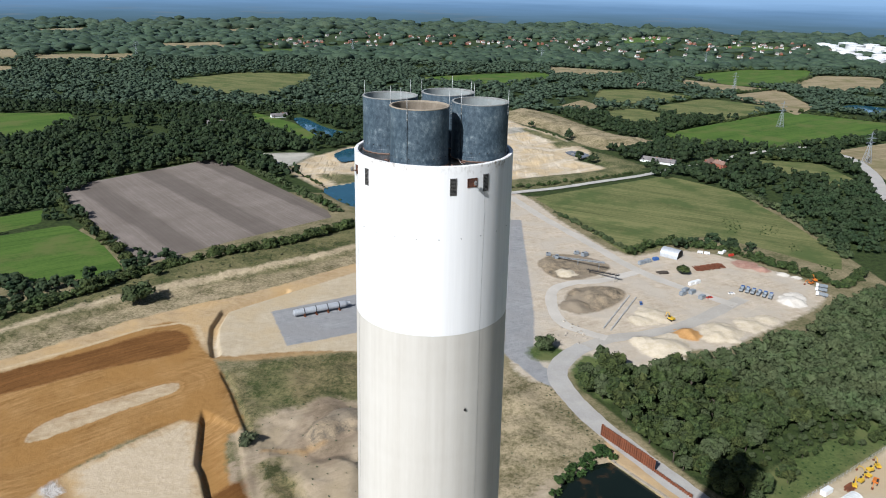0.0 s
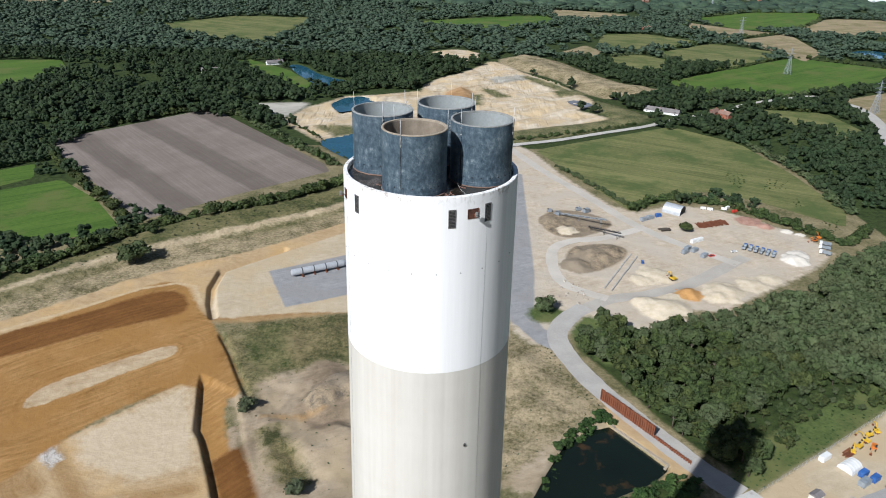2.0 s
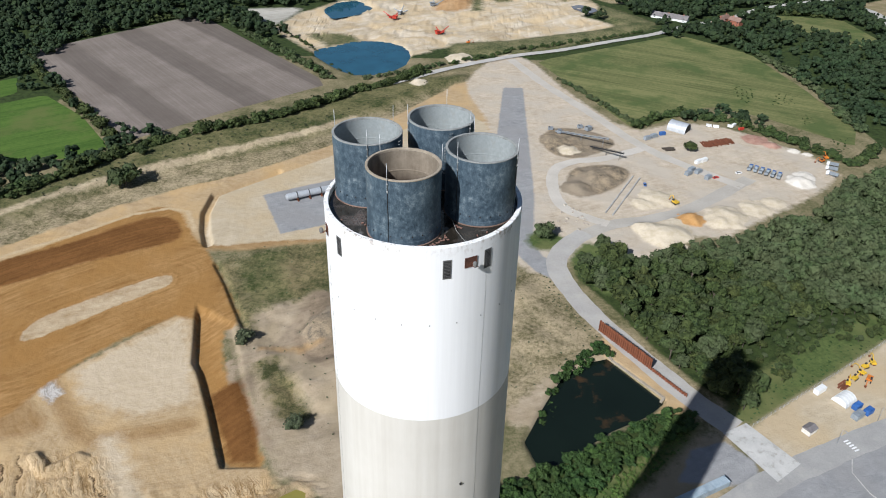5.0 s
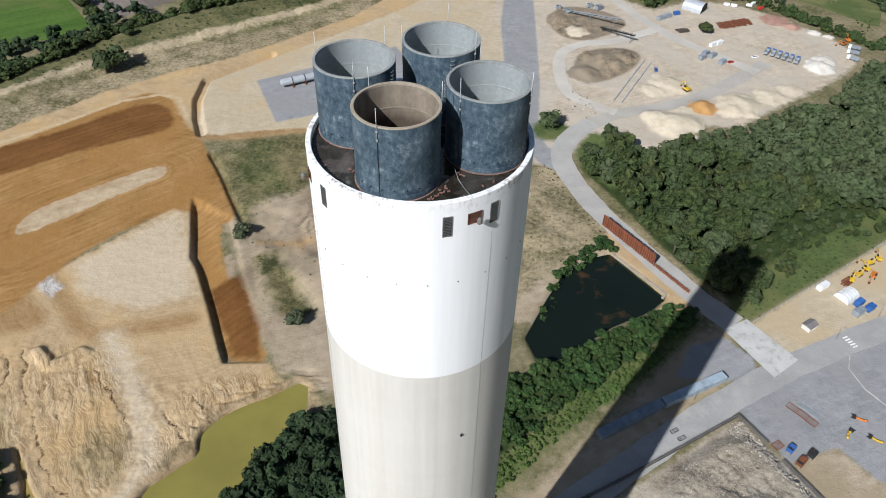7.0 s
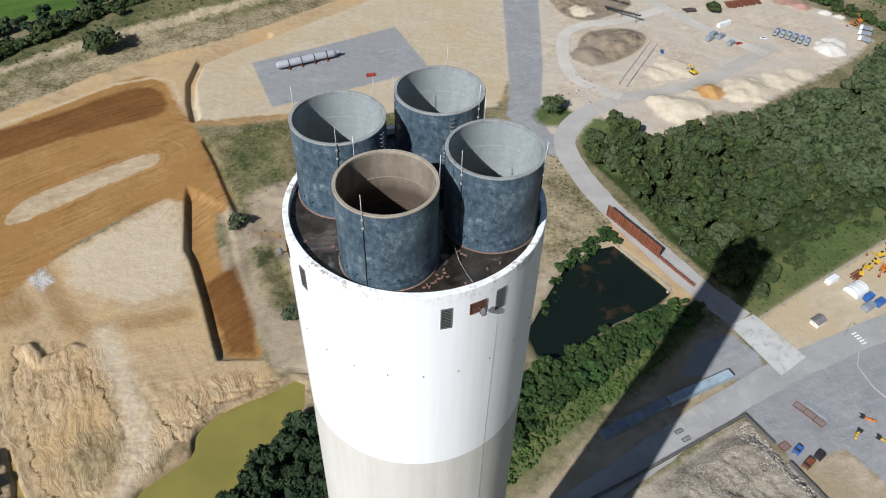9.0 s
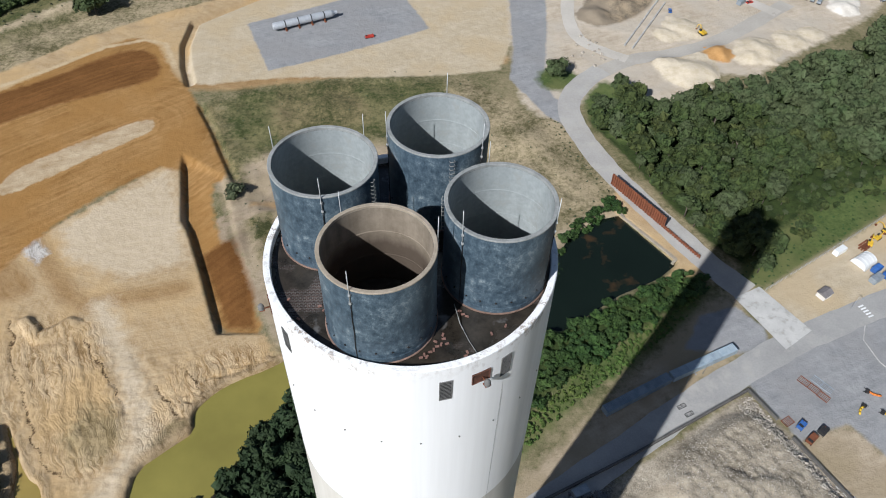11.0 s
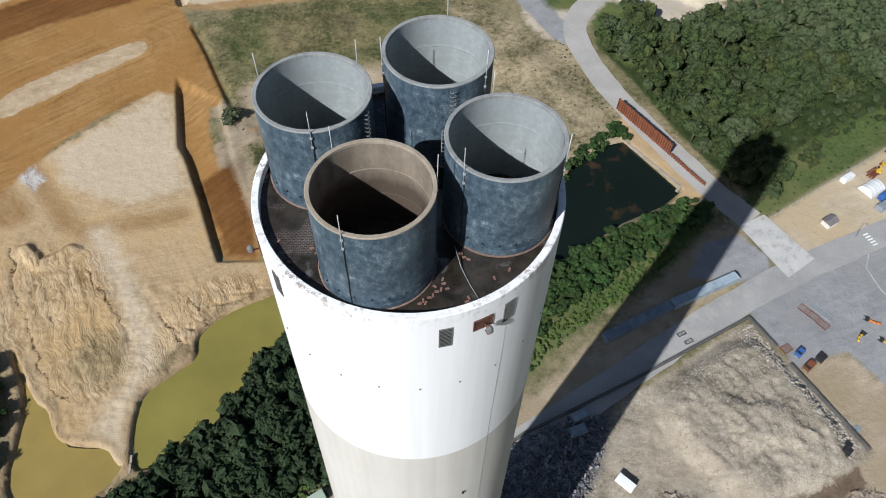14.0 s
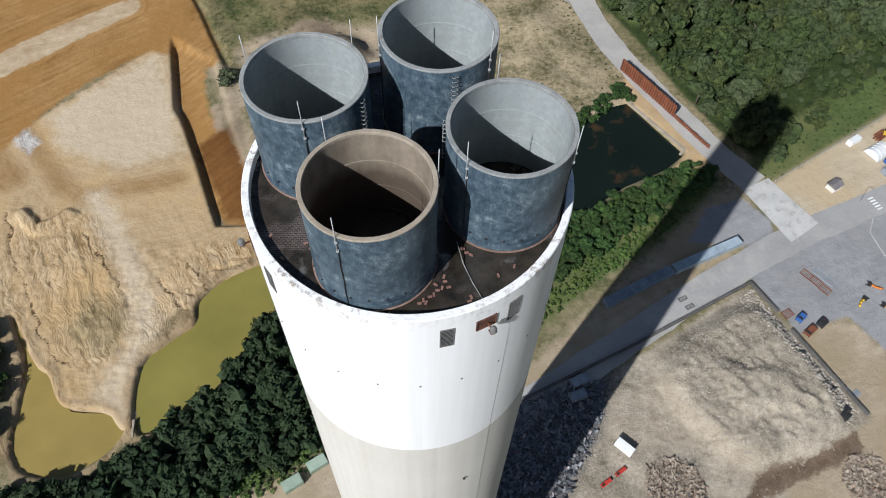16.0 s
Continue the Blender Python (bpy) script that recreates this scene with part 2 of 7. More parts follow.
def rounded(poly, times=2, cut=0.22):
    """Cut the corners of an outline, so that it runs in curves."""
    for _ in range(times):
        out = []
        for (ax, ay), (bx, by) in zip(poly, poly[1:] + poly[:1]):
            out += [(ax * (1 - cut) + bx * cut, ay * (1 - cut) + by * cut), (ax * cut + bx * (1 - cut), ay * cut + by * (1 - cut))]
        poly = out
    return poly


RIVER = rounded([(-46, 122), (-60, 113), (-67, 110), (-76, 104), (-82, 96), (-80, 88), (-86, 83), (-96, 74), (-96, 62), (-93, 48), (-84, 50), (-75, 58), (-67, 68), (-57, 84), (-44, 106)], 1)
RIVER_B = rounded([(-131, 44), (-132, 60), (-135, 74), (-143, 86), (-146, 92), (-140, 84), (-131, 71), (-126, 69), (-121, 60), (-117, 57), (-103, 56), (-98, 50), (-96, 50), (-100, 42), (-112, 34), (-125, 36)], 1)
POND = [(41, 144), (52, 165), (62, 182), (76, 193), (86, 196), (106, 167), (97, 159), (79, 150), (54, 132), (45, 131)]
POOL = rounded([(-123, 657), (-91, 608), (-65, 584), (-25, 612), (-18, 660), (-40, 692), (-77, 694), (-99, 674)], 1)
POOL_B = rounded([(-129, 827), (-113, 784), (-87, 805), (-67, 831), (-80, 859), (-98, 867), (-116, 857)], 1, 0.12)
CHANNEL = rounded([(-232, 1077), (-210, 1079), (-166, 997), (-116, 954), (-100, 915), (-154, 915), (-199, 994)])
FARPOND = rounded([(770, 1290), (830, 1330), (880, 1270), (830, 1210), (780, 1230)])

ORANGE = rounded([(-249, 260), (-232, 275), (-199, 308), (-174, 335), (-157, 333), (-141, 304), (-129, 289), (-111, 258), (-92, 220), (-101, 212), (-92, 184), (-75, 153), (-64, 134), (-64, 128), (-81, 131), (-106, 188), (-119, 231), (-153, 199), (-165, 180), (-178, 152), (-198, 135), (-280, 150)], 1)
CLAY_DARK = rounded([(-250, 262), (-228, 278), (-204, 293), (-180, 316), (-164, 324), (-152, 317), (-145, 300), (-151, 292), (-170, 283), (-195, 269), (-217, 252), (-245, 236)], 1)
ISLAND = rounded([(-196, 208), (-193, 222), (-169, 242), (-143, 261), (-137, 258), (-137, 250), (-158, 233), (-174, 217), (-192, 202)])
SAND = [(-300, 110), (-192, 143), (-165, 180), (-120, 232), (-106, 188), (-81, 130), (-62, 129), (-56, 116), (-78, 88), (-92, 68), (-92, 48), (-100, 44), (-135, 60), (-150, 75), (-300, 60)]
SAND_BANK = [(-320, 225), (-249, 282), (-199, 332), (-165, 360), (-140, 374), (-102, 404), (-55, 449), (26, 568), (55, 590), (62, 430), (-17, 455), (-100, 380), (-133, 350), (-126, 288), (-141, 298), (-157, 328), (-174, 330), (-199, 303), (-249, 256), (-320, 200)]
PAD = rounded([(-137, 330), (-137, 352), (-100, 384), (-55, 427), (-17, 464), (10, 500), (28, 500), (50, 470), (50, 310), (0, 300), (-84, 298), (-127, 288), (-133, 303)], 1)
GREYPAD = [(-108, 352), (-66, 375), (-23, 401), (0, 350), (-23, 336), (-61, 316), (-88, 304)]
TRACK = [(-128, 290), (-105, 290), (-84, 296), (-40, 305), (10, 312), (40, 318)]
YARD = rounded([(75, 660), (100, 640), (123, 550), (158, 462), (205, 486), (248, 471), (300, 402), (268, 366), (192, 314), (181, 305), (154, 307), (120, 268), (101, 285), (82, 280), (60, 262), (46, 282), (50, 470), (30, 560), (45, 610)], 1)
MEADOW = rounded([(-118, 274), (-87, 296), (-37, 303), (12, 307), (57, 266), (78, 218), (82, 199), (59, 183), (34, 155), (-30, 140), (-68, 150), (-80, 187), (-93, 215)], 1)
BARE = [(-100, 216), (-60, 246), (-5, 240), (10, 110), (-30, 112), (-45, 118), (-58, 127), (-66, 140), (-80, 175)]
EARTH = rounded([(-95, 205), (-85, 222), (-70, 215), (-58, 232), (-36, 235), (-10, 215), (-5, 170), (-30, 140), (-52, 140), (-66, 150), (-80, 174)], 1)
BERM_SIDE = [(-340, 230), (-262, 330), (-206, 404), (-160, 437), (-95, 484), (-30, 552), (10, 598), (55, 605), (30, 560), (-55, 437), (-102, 394), (-150, 350), (-165, 345), (-199, 316), (-249, 268), (-300, 230)]
BERM = [(-300, 250), (-253, 312), (-189, 387), (-85, 447), (30, 568), (36, 598), (-95, 521), (-199, 425), (-272, 348), (-330, 290)]
TARMAC_STRIP = [(66, 560), (84, 560), (70, 354), (63, 300), (66, 284), (74, 274), (70, 258), (60, 268), (44, 299), (48, 330), (51, 441)]
RUBBLE = [(64, 70), (117, 104), (131, 81), (146, 54), (137, 48), (94, 20), (40, 10), (0, 10), (22, 48)]
RUBBLE_MOUND = rounded([(76, 72), (115, 100), (128, 80), (138, 60), (136, 48), (112, 38), (96, 40), (84, 54)])
ASPHALT = [(93, 96), (119, 107), (131, 85), (150, 92), (159, 79), (175, 68), (215, 60), (225, 160), (199, 150), (149, 133), (133, 122), (111, 110)]
WHARF = [(82, 200), (88, 212), (119, 168), (112, 160), (99, 158), (106, 168), (88, 194)]
GRAVEL = [(0, 45), (31, 70), (61, 95), (114, 146), (126, 148), (126, 131), (119, 120), (92, 102), (60, 78), (0, 30), (-60, 12), (-60, 28)]
DIRT = [(136, 149), (139, 153), (165, 170), (197, 190), (232, 213), (245, 200), (235, 160), (198, 150), (174, 141), (150, 133)]
BANK_GREEN = [(128, 156), (139, 153), (165, 170), (197, 190), (232, 213), (250, 225), (250, 245), (226, 228), (181, 204), (140, 176)]
SANDPIT_L = [(-173, 731), (-143, 688), (-121, 656), (-90, 640), (-30, 640), (0, 660), (-3, 772), (0, 860), (-20, 900), (-60, 880), (-76, 872), (-114, 864), (-143, 815), (-155, 802)]
PIT_ASH = rounded([(-236, 810), (-197, 772), (-176, 735), (-157, 802), (-155, 825), (-199, 820)], 1)
SANDPIT_R = rounded([(-14, 660), (40, 688), (84, 701), (138, 727), (187, 747), (215, 766), (202, 786), (176, 811), (198, 822), (213, 858), (196, 911), (186, 945), (179, 973), (155, 1010), (134, 1049), (120, 1092), (96, 1138), (75, 1088), (37, 1020), (12, 997), (-20, 921)], 1)
FAR_SAND = rounded([(-10, 1230), (70, 1240), (90, 1170), (50, 1120), (-5, 1150)], 1)
PIT_GREEN = [[(-133, 722), (-104, 724), (-85, 716), (-71, 696), (-105, 677), (-127, 704)], [(65, 915), (77, 926), (104, 871), (84, 862)], [(163, 920), (197, 922), (211, 895), (169, 884)], [(52, 885), (66, 886), (62, 818), (50, 820)], [(140, 1010), (176, 960), (190, 915), (178, 912), (150, 965), (128, 1000)]]
PIT_ORANGE = rounded([(16, 895), (39, 935), (58, 893), (52, 837), (18, 816), (0, 828)], 1)
PIT_BANK = [(20, 690), (84, 704), (138, 730), (187, 750), (213, 768), (198, 824), (216, 860), (243, 820), (264, 780), (250, 757), (144, 684), (79, 650), (20, 650)]
PIT_POND_A = rounded([(77, 984), (112, 1004), (139, 1019), (143, 982), (91, 955)], 1)
PIT_POND_B = rounded([(171, 849), (188, 862), (208, 837), (190, 815)], 1)
TREE_PATCH = rounded([(58, 303), (72, 315), (85, 300), (73, 288), (61, 291)], 1)
BEND_VERGE = rounded([(82, 284), (94, 299), (101, 296), (119, 272), (99, 240), (82, 264)], 1)
DRY_R = rounded([(100, 1140), (140, 1185), (200, 1165), (245, 1030), (285, 955), (330, 935), (285, 882), (234, 866), (206, 900), (180, 1000), (130, 1060)], 1)
WOOD = [(84, 272), (101, 292), (118, 266), (152, 292), (184, 294), (197, 314), (236, 323), (301, 385), (398, 440), (520, 520), (520, 380), (310, 262), (240, 216), (190, 200), (152, 172), (139, 160), (122, 180), (110, 204), (95, 238), (82, 262)]
THICKET_L = [(-140, 10), (-125, 32), (-112, 33), (-96, 40), (-72, 62), (-60, 80), (-52, 104), (-38, 106), (-14, 78), (-8, 62), (-24, 47), (-52, 31), (-75, 17)]
THICKET_R = [(5, 92), (22, 116), (46, 128), (74, 145), (96, 157), (110, 163), (117, 157), (110, 150), (92, 137), (76, 126), (54, 111), (34, 92), (18, 78)]
FRINGE_R = [(18, 79), (34, 93), (54, 112), (76, 127), (92, 138), (110, 151), (117, 154), (108, 143), (90, 127), (74, 113), (56, 101), (38, 84), (22, 70)]

# heights: (outline, height, width of the slope)
SLOPE = [(-142, 137), (-124, 134), (-117, 119), (-106, 95), (-102, 86), (-106, 75), (-112, 69), (-125, 75), (-139, 95), (-153, 119), (-158, 132)]
LEVELS = [
    (RIVER, -5.5, 3.4), (RIVER_B, -5.0, 4.0), (POND, -4.0, 5.0), (POOL, -5.0, 9.0), (POOL_B, -4.0, 9.0), (CHANNEL, -4.0, 9.0),
    (rounded(RUBBLE_MOUND, 1), 4.2, 8.0), (rounded(BERM, 1), 3.5, 10.0),
    (rounded([(-62, 208), (-52, 234), (-30, 236), (-30, 205), (-50, 196)]), 3.5, 8.0),
    (rounded([(-64, 180), (-50, 196), (-30, 190), (-28, 165), (-48, 158)]), 3.0, 7.0),
]
PILES = [  # stockpiles in the yard: x, y, radius, height, kind
    (116, 384, 18, 4.2, "mud"), (100, 367, 12, 3.6, "mud"), (130, 392, 11, 3.2, "mud"), (145, 308, 18, 4.6, "pale"), (133, 315, 9, 2.6, "pale"),
    (165, 327, 10, 3.4, "orange_sand"), (155, 322, 9, 2.0, "pale"), (190, 330, 15, 3.8, "pale"), (181, 322, 8, 2.0, "pale"), (152, 354, 15, 2.0, "cream"), (140, 346, 9, 1.5, "cream"),
    (259, 380, 11, 3.4, "white"), (266, 390, 8, 2.4, "white"), (213, 342, 12, 1.8, "cream"), (228, 350, 9, 1.3, "cream"),
    (254, 452, 11, 1.4, "red"), (263, 441, 7, 2.4, "red"), (276, 432, 5, 1.6, "white"), (284, 426, 4, 1.3, "white"), (95, 446, 12, 2.6, "mud"), (104, 428, 9, 2.0, "cream"),
    (30, 640, 16, 3.5, "cream"), (-10, 560, 9, 4.0, "cream"), (-52, 214, 12, 3.4, "mud"), (-38, 222, 14, 3.8, "mud"),
]



def smooth(t):
    t = np.clip(t, 0, 1)
    return t * t * (3 - 2 * t)


def wavy(px, py, scale, seed):
    """Cheap smooth noise in about -1..1, from a few rotated waves."""
    r = np.random.RandomState(seed)
    out = np.zeros(px.shape)
    for _ in range(9):
        a, k, ph = r.uniform(0, 6.283), r.uniform(0.5, 1.8) / scale, r.uniform(0, 6.283)
        out += np.sin((px * np.cos(a) + py * np.sin(a)) * k * 6.283 + ph)
    return out / 4.2


def fbm(px, py, scale, seed, octaves=4, gain=0.55):
    """Fractal value noise in about -1..1."""
    table = np.random.RandomState(seed).uniform(-1, 1, (128, 128))
    out, amp, total = np.zeros(px.shape), 1.0, 0.0
    for o in range(octaves):
        x, y = px / scale * 2 ** o + 17.3 * o + 500, py / scale * 2 ** o + 5.1 * o + 500
        ix, iy = np.floor(x).astype(int), np.floor(y).astype(int)
        fx, fy = smooth(x - ix), smooth(y - iy)
        a, b, c, d = table[ix & 127, iy & 127], table[(ix + 1) & 127, iy & 127], table[ix & 127, (iy + 1) & 127], table[(ix + 1) & 127, (iy + 1) & 127]
        out += amp * ((a * (1 - fx) + b * fx) * (1 - fy) + (c * (1 - fx) + d * fx) * fy)
        total += amp
        amp *= gain
    return out / total * 1.6


def axis(lo, hi, step, far_lo, far_hi, grow=1.09):
    mid = list(np.arange(lo, hi + 0.01, step))
    up, s, v = [], step, hi
    while v < far_hi:
        s = min(s * grow, 130)
        v += s
        up.append(min(v, far_hi))
    down, s, v = [], step, lo
    while v > far_lo:
        s = min(s * grow, 130)
        v -= s
        down.append(max(v, far_lo))
    return np.array(down[::-1] + mid + up)


def gullies(px, py):
    """0 in the bed of a rill that runs down the sand slope, 1 on the ribs between."""
    flow = px + 1.9 * fbm(px, py, 13, 51, 4) + (py - 100) * 0.42
    a = np.minimum(np.abs(fbm(flow, py * 0.2, 5.0, 5, 3, 0.6)) * 2.8, 1)
    b = np.minimum(np.abs(fbm(flow + 0.4 * py, py * 0.35, 2.6, 6, 3, 0.6)) * 2.4, 1)
    return a * (0.55 + 0.45 * b)


CREVICES = [
    [(-160, 134), (-154, 119), (-145, 104), (-138, 92), (-133, 84), (-126, 75), (-120, 70)], [(-131, 126), (-123, 116), (-116, 109), (-112, 104), (-106, 95)],
    [(-87, 112), (-81, 104), (-78, 101)], [(-98, 104), (-92, 100), (-87, 94)], [(-168, 132), (-162, 124), (-160, 116)],
]


def crevice_distance(px, py):
    wx, wy = px + 2.2 * fbm(px, py, 7, 58, 4, 0.6), py + 2.2 * fbm(px, py, 7, 59, 4, 0.6)
    return np.min([line_distance(wx, wy, c) for c in CREVICES], 0)


def terrain(px, py):
    z = np.zeros(px.shape)
    for poly, h, w in LEVELS:
        d = inside_distance(px, py, poly)
        z += h * smooth((d + w * 0.35) / w)
    for x, y, r, h, kind in PILES:
        d = np.hypot(px - x, py - y) / r + 0.13 * wavy(px, py, r * 0.9, int(x) % 97 + 300)
        z += h * smooth(1.05 - d)
    # two cuts beside the sand block, with the clay strip below them
    strip = inside_distance(px, py, [(-118, 233), (-108, 190), (-104, 184), (-101, 178), (-92, 158), (-80, 129), (-64, 129), (-70, 150), (-84, 184), (-96, 218)])
    z -= 3.4 * smooth((strip + 1.2) / 2.4) * smooth((py - 122) / 14) * smooth((238 - py) / 14) * (0.35 + 0.65 * smooth((-(px + 66) + (py - 130) * -0.38) / 16))
    # trench along the grassland, and heaps of turned soil
    z -= 1.8 * smooth(1.5 - line_distance(px, py, [(-118, 272), (-108, 254), (-99, 235), (-90, 217)]) / 1.6)
    z += 2.3 * fbm(px, py, 26, 31, 4) * smooth(inside_distance(px, py, MEADOW) / 14)
    # drain along the edge of the pad
    z -= 2.8 * smooth(1.6 - line_distance(px, py, [(-128, 292), (-134, 308), (-139, 328), (-139, 352), (-104, 386)]) / 2.2)
    # eroded sand slope towards the river
    er = inside_distance(px, py, [(-190, 150), (-150, 140), (-110, 122), (-70, 126), (-58, 116), (-80, 88), (-94, 60), (-110, 55), (-200, 60)])
    bent = px + 2.6 * fbm(px, py, 17, 51, 3)
    ridge = gullies(px, py)
    slope = smooth((inside_distance(px, py, SLOPE) + 2.5 * fbm(px, py, 11, 52, 3)) / 9)
    bare = smooth(0.8 + 1.1 * fbm(px, py, 24, 53, 2))
    z += smooth(er / 9) * (0.2 + 0.4 * fbm(px, py, 18, 7)) + 0.3 * smooth(er / 6) * fbm(px, py, 3.4, 57, 4, 0.75)
    z -= slope * 0.4 * fbm(px, py, 30, 54, 2) + slope * bare * 0.42 * (1 - ridge) ** 1.4
    # short notches where the pale bank breaks down to the water
    lip = smooth(1 - np.abs(inside_distance(px, py, RIVER) + 4.5) / 4.5) * smooth((py - 84) / 10)
    z -= lip * 1.3 * (1 - np.minimum(np.abs(fbm(bent + py * 0.5, py - px * 0.5, 6.0, 56, 3, 0.6)) * 3.2, 1)) ** 1.5
    # long crevices down the slope
    z -= 0.45 * smooth(1.2 - crevice_distance(px, py) / 0.6) * smooth(0.75 + 1.2 * fbm(px, py, 12, 60, 2))
    # bench where the excavators climbed
    z += 1.6 * smooth((4.0 - line_distance(px, py, [(-154, 133), (-147, 126), (-140, 130), (-133, 138)])) / 3) * smooth(er / 3 + 1)
    rub = smooth(inside_distance(px, py, RUBBLE_MOUND) / 6)
    z += rub * (0.9 * fbm(px, py, 20, 11, 6, 0.65) - 0.9 * np.abs(fbm(px * 0.75 + py * 0.66, (py * 0.75 - px * 0.66) * 0.55, 4.5, 18, 4, 0.65)))
    z += 1.5 * smooth(inside_distance(px, py, [(95, 70), (111, 76), (124, 71), (128, 59), (114, 51), (98, 53)]) / 7 + 0.5 * fbm(px, py, 8, 19, 3))
    rub = smooth(inside_distance(px, py, RUBBLE) / 5)
    z += rub * 0.45 * fbm(px, py, 9, 13, 5, 0.6)
    rough = smooth(np.maximum(inside_distance(px, py, EARTH), inside_distance(px, py, BERM_SIDE)) / 8)
    z += rough * 0.8 * fbm(px, py, 14, 14, 5, 0.6)
    z += 0.25 * fbm(px, py, 11, 15, 4) * smooth(inside_distance(px, py, YARD) / 10)
    # benches, spoil and banks of the far sand pits
    pit = smooth(np.maximum(inside_distance(px, py, SANDPIT_R), inside_distance(px, py, SANDPIT_L)) / 14)
    z += pit * (2.6 * np.floor(2.2 * fbm(px, py, 70, 61, 3) + 0.5 * fbm(px, py, 13, 62, 2)) * 0.5 + 0.9 * fbm(px, py, 16, 63, 4))
    z += 5.0 * smooth(inside_distance(px, py, PIT_ORANGE) / 18) + 2.5 * smooth(inside_distance(px, py, PIT_BANK) / 12)
    z += smooth(inside_distance(px, py, DRY_R) / 30) * (7 + 2.0 * fbm(px, py, 40, 64, 4))
    # gentle country
    far = smooth((np.hypot(px, py) - 900) / 1500)
    z += far * 6 * wavy(px, py, 900, 21)
    return z


def patch_mask(px, py, *polys):
    out = np.full(px.shape, -60.0)
    for poly in polys:
        out = np.maximum(out, inside_distance(px, py, poly))
    return np.maximum(out, -60.0)


gx, gy = axis(-262, 300, 1.6, -3300, 3300), axis(6, 480, 1.6, -700, 3880)
# closer lines over the cut slopes by the river and over the rubble
gy = np.concatenate([gy[gy < 46], np.arange(46.0, 139, 0.62), gy[(gy > 139.4) & (gy < 480)], np.arange(480, 1200, 6.0), gy[gy > 1203]])
gx = np.concatenate([gx[gx < -166], np.arange(-165.6, -72, 0.62), gx[(gx > -71.5) & (gx < 70)], np.arange(70.5, 146, 0.8), gx[gx > 146.5]])
PX, PY = np.meshgrid(gx, gy)
PX, PY = PX.ravel(), PY.ravel()
PZ = terrain(PX, PY)
nx, ny = len(gx), len(gy)
idx = np.arange(nx * ny).reshape(ny, nx)
GRID = PZ.reshape(ny, nx)


def ground_at(px, py):
    """Height of the ground sheet at arrays of points."""
    i = np.clip(np.searchsorted(gx, px) - 1, 0, nx - 2)
    j = np.clip(np.searchsorted(gy, py) - 1, 0, ny - 2)
    u, v = np.clip((px - gx[i]) / (gx[i + 1] - gx[i]), 0, 1), np.clip((py - gy[j]) / (gy[j + 1] - gy[j]), 0, 1)
    return (GRID[j, i] * (1 - u) + GRID[j, i + 1] * u) * (1 - v) + (GRID[j + 1, i] * (1 - u) + GRID[j + 1, i + 1] * u) * v


quads = np.stack([idx[:-1, :-1], idx[:-1, 1:], idx[1:, 1:], idx[1:, :-1]], -1).reshape(-1, 4)


def fast_mesh(name, verts, faces, smooth_shade=True):
    """Mesh from numpy arrays; all faces have the same number of corners."""
    me = bpy.data.meshes.new(name)
    verts, faces = np.asarray(verts, np.float32), np.asarray(faces, np.int32)
    n, k = faces.shape
    me.vertices.add(len(verts))
    me.vertices.foreach_set("co", verts.ravel())
    me.loops.add(n * k)
    me.loops.foreach_set("vertex_index", faces.ravel())
    me.polygons.add(n)
    me.polygons.foreach_set("loop_start", np.arange(0, n * k, k, dtype=np.int32))
    me.polygons.foreach_set("use_smooth", np.full(n, smooth_shade))
    me.update(calc_edges=True)
    me.validate()
    return me


ground_mesh = fast_mesh("ground", np.stack([PX, PY, PZ], -1), quads)


def pile_mask(kind):
    out = np.full(PX.shape, -60.0)
    for x, y, r, h, k in PILES:
        if k == kind:
            out = np.maximum(out, r * 0.92 - np.hypot(PX - x, PY - y) - 0.13 * r * wavy(PX, PY, r * 0.9, int(x) % 97 + 300))
    return out


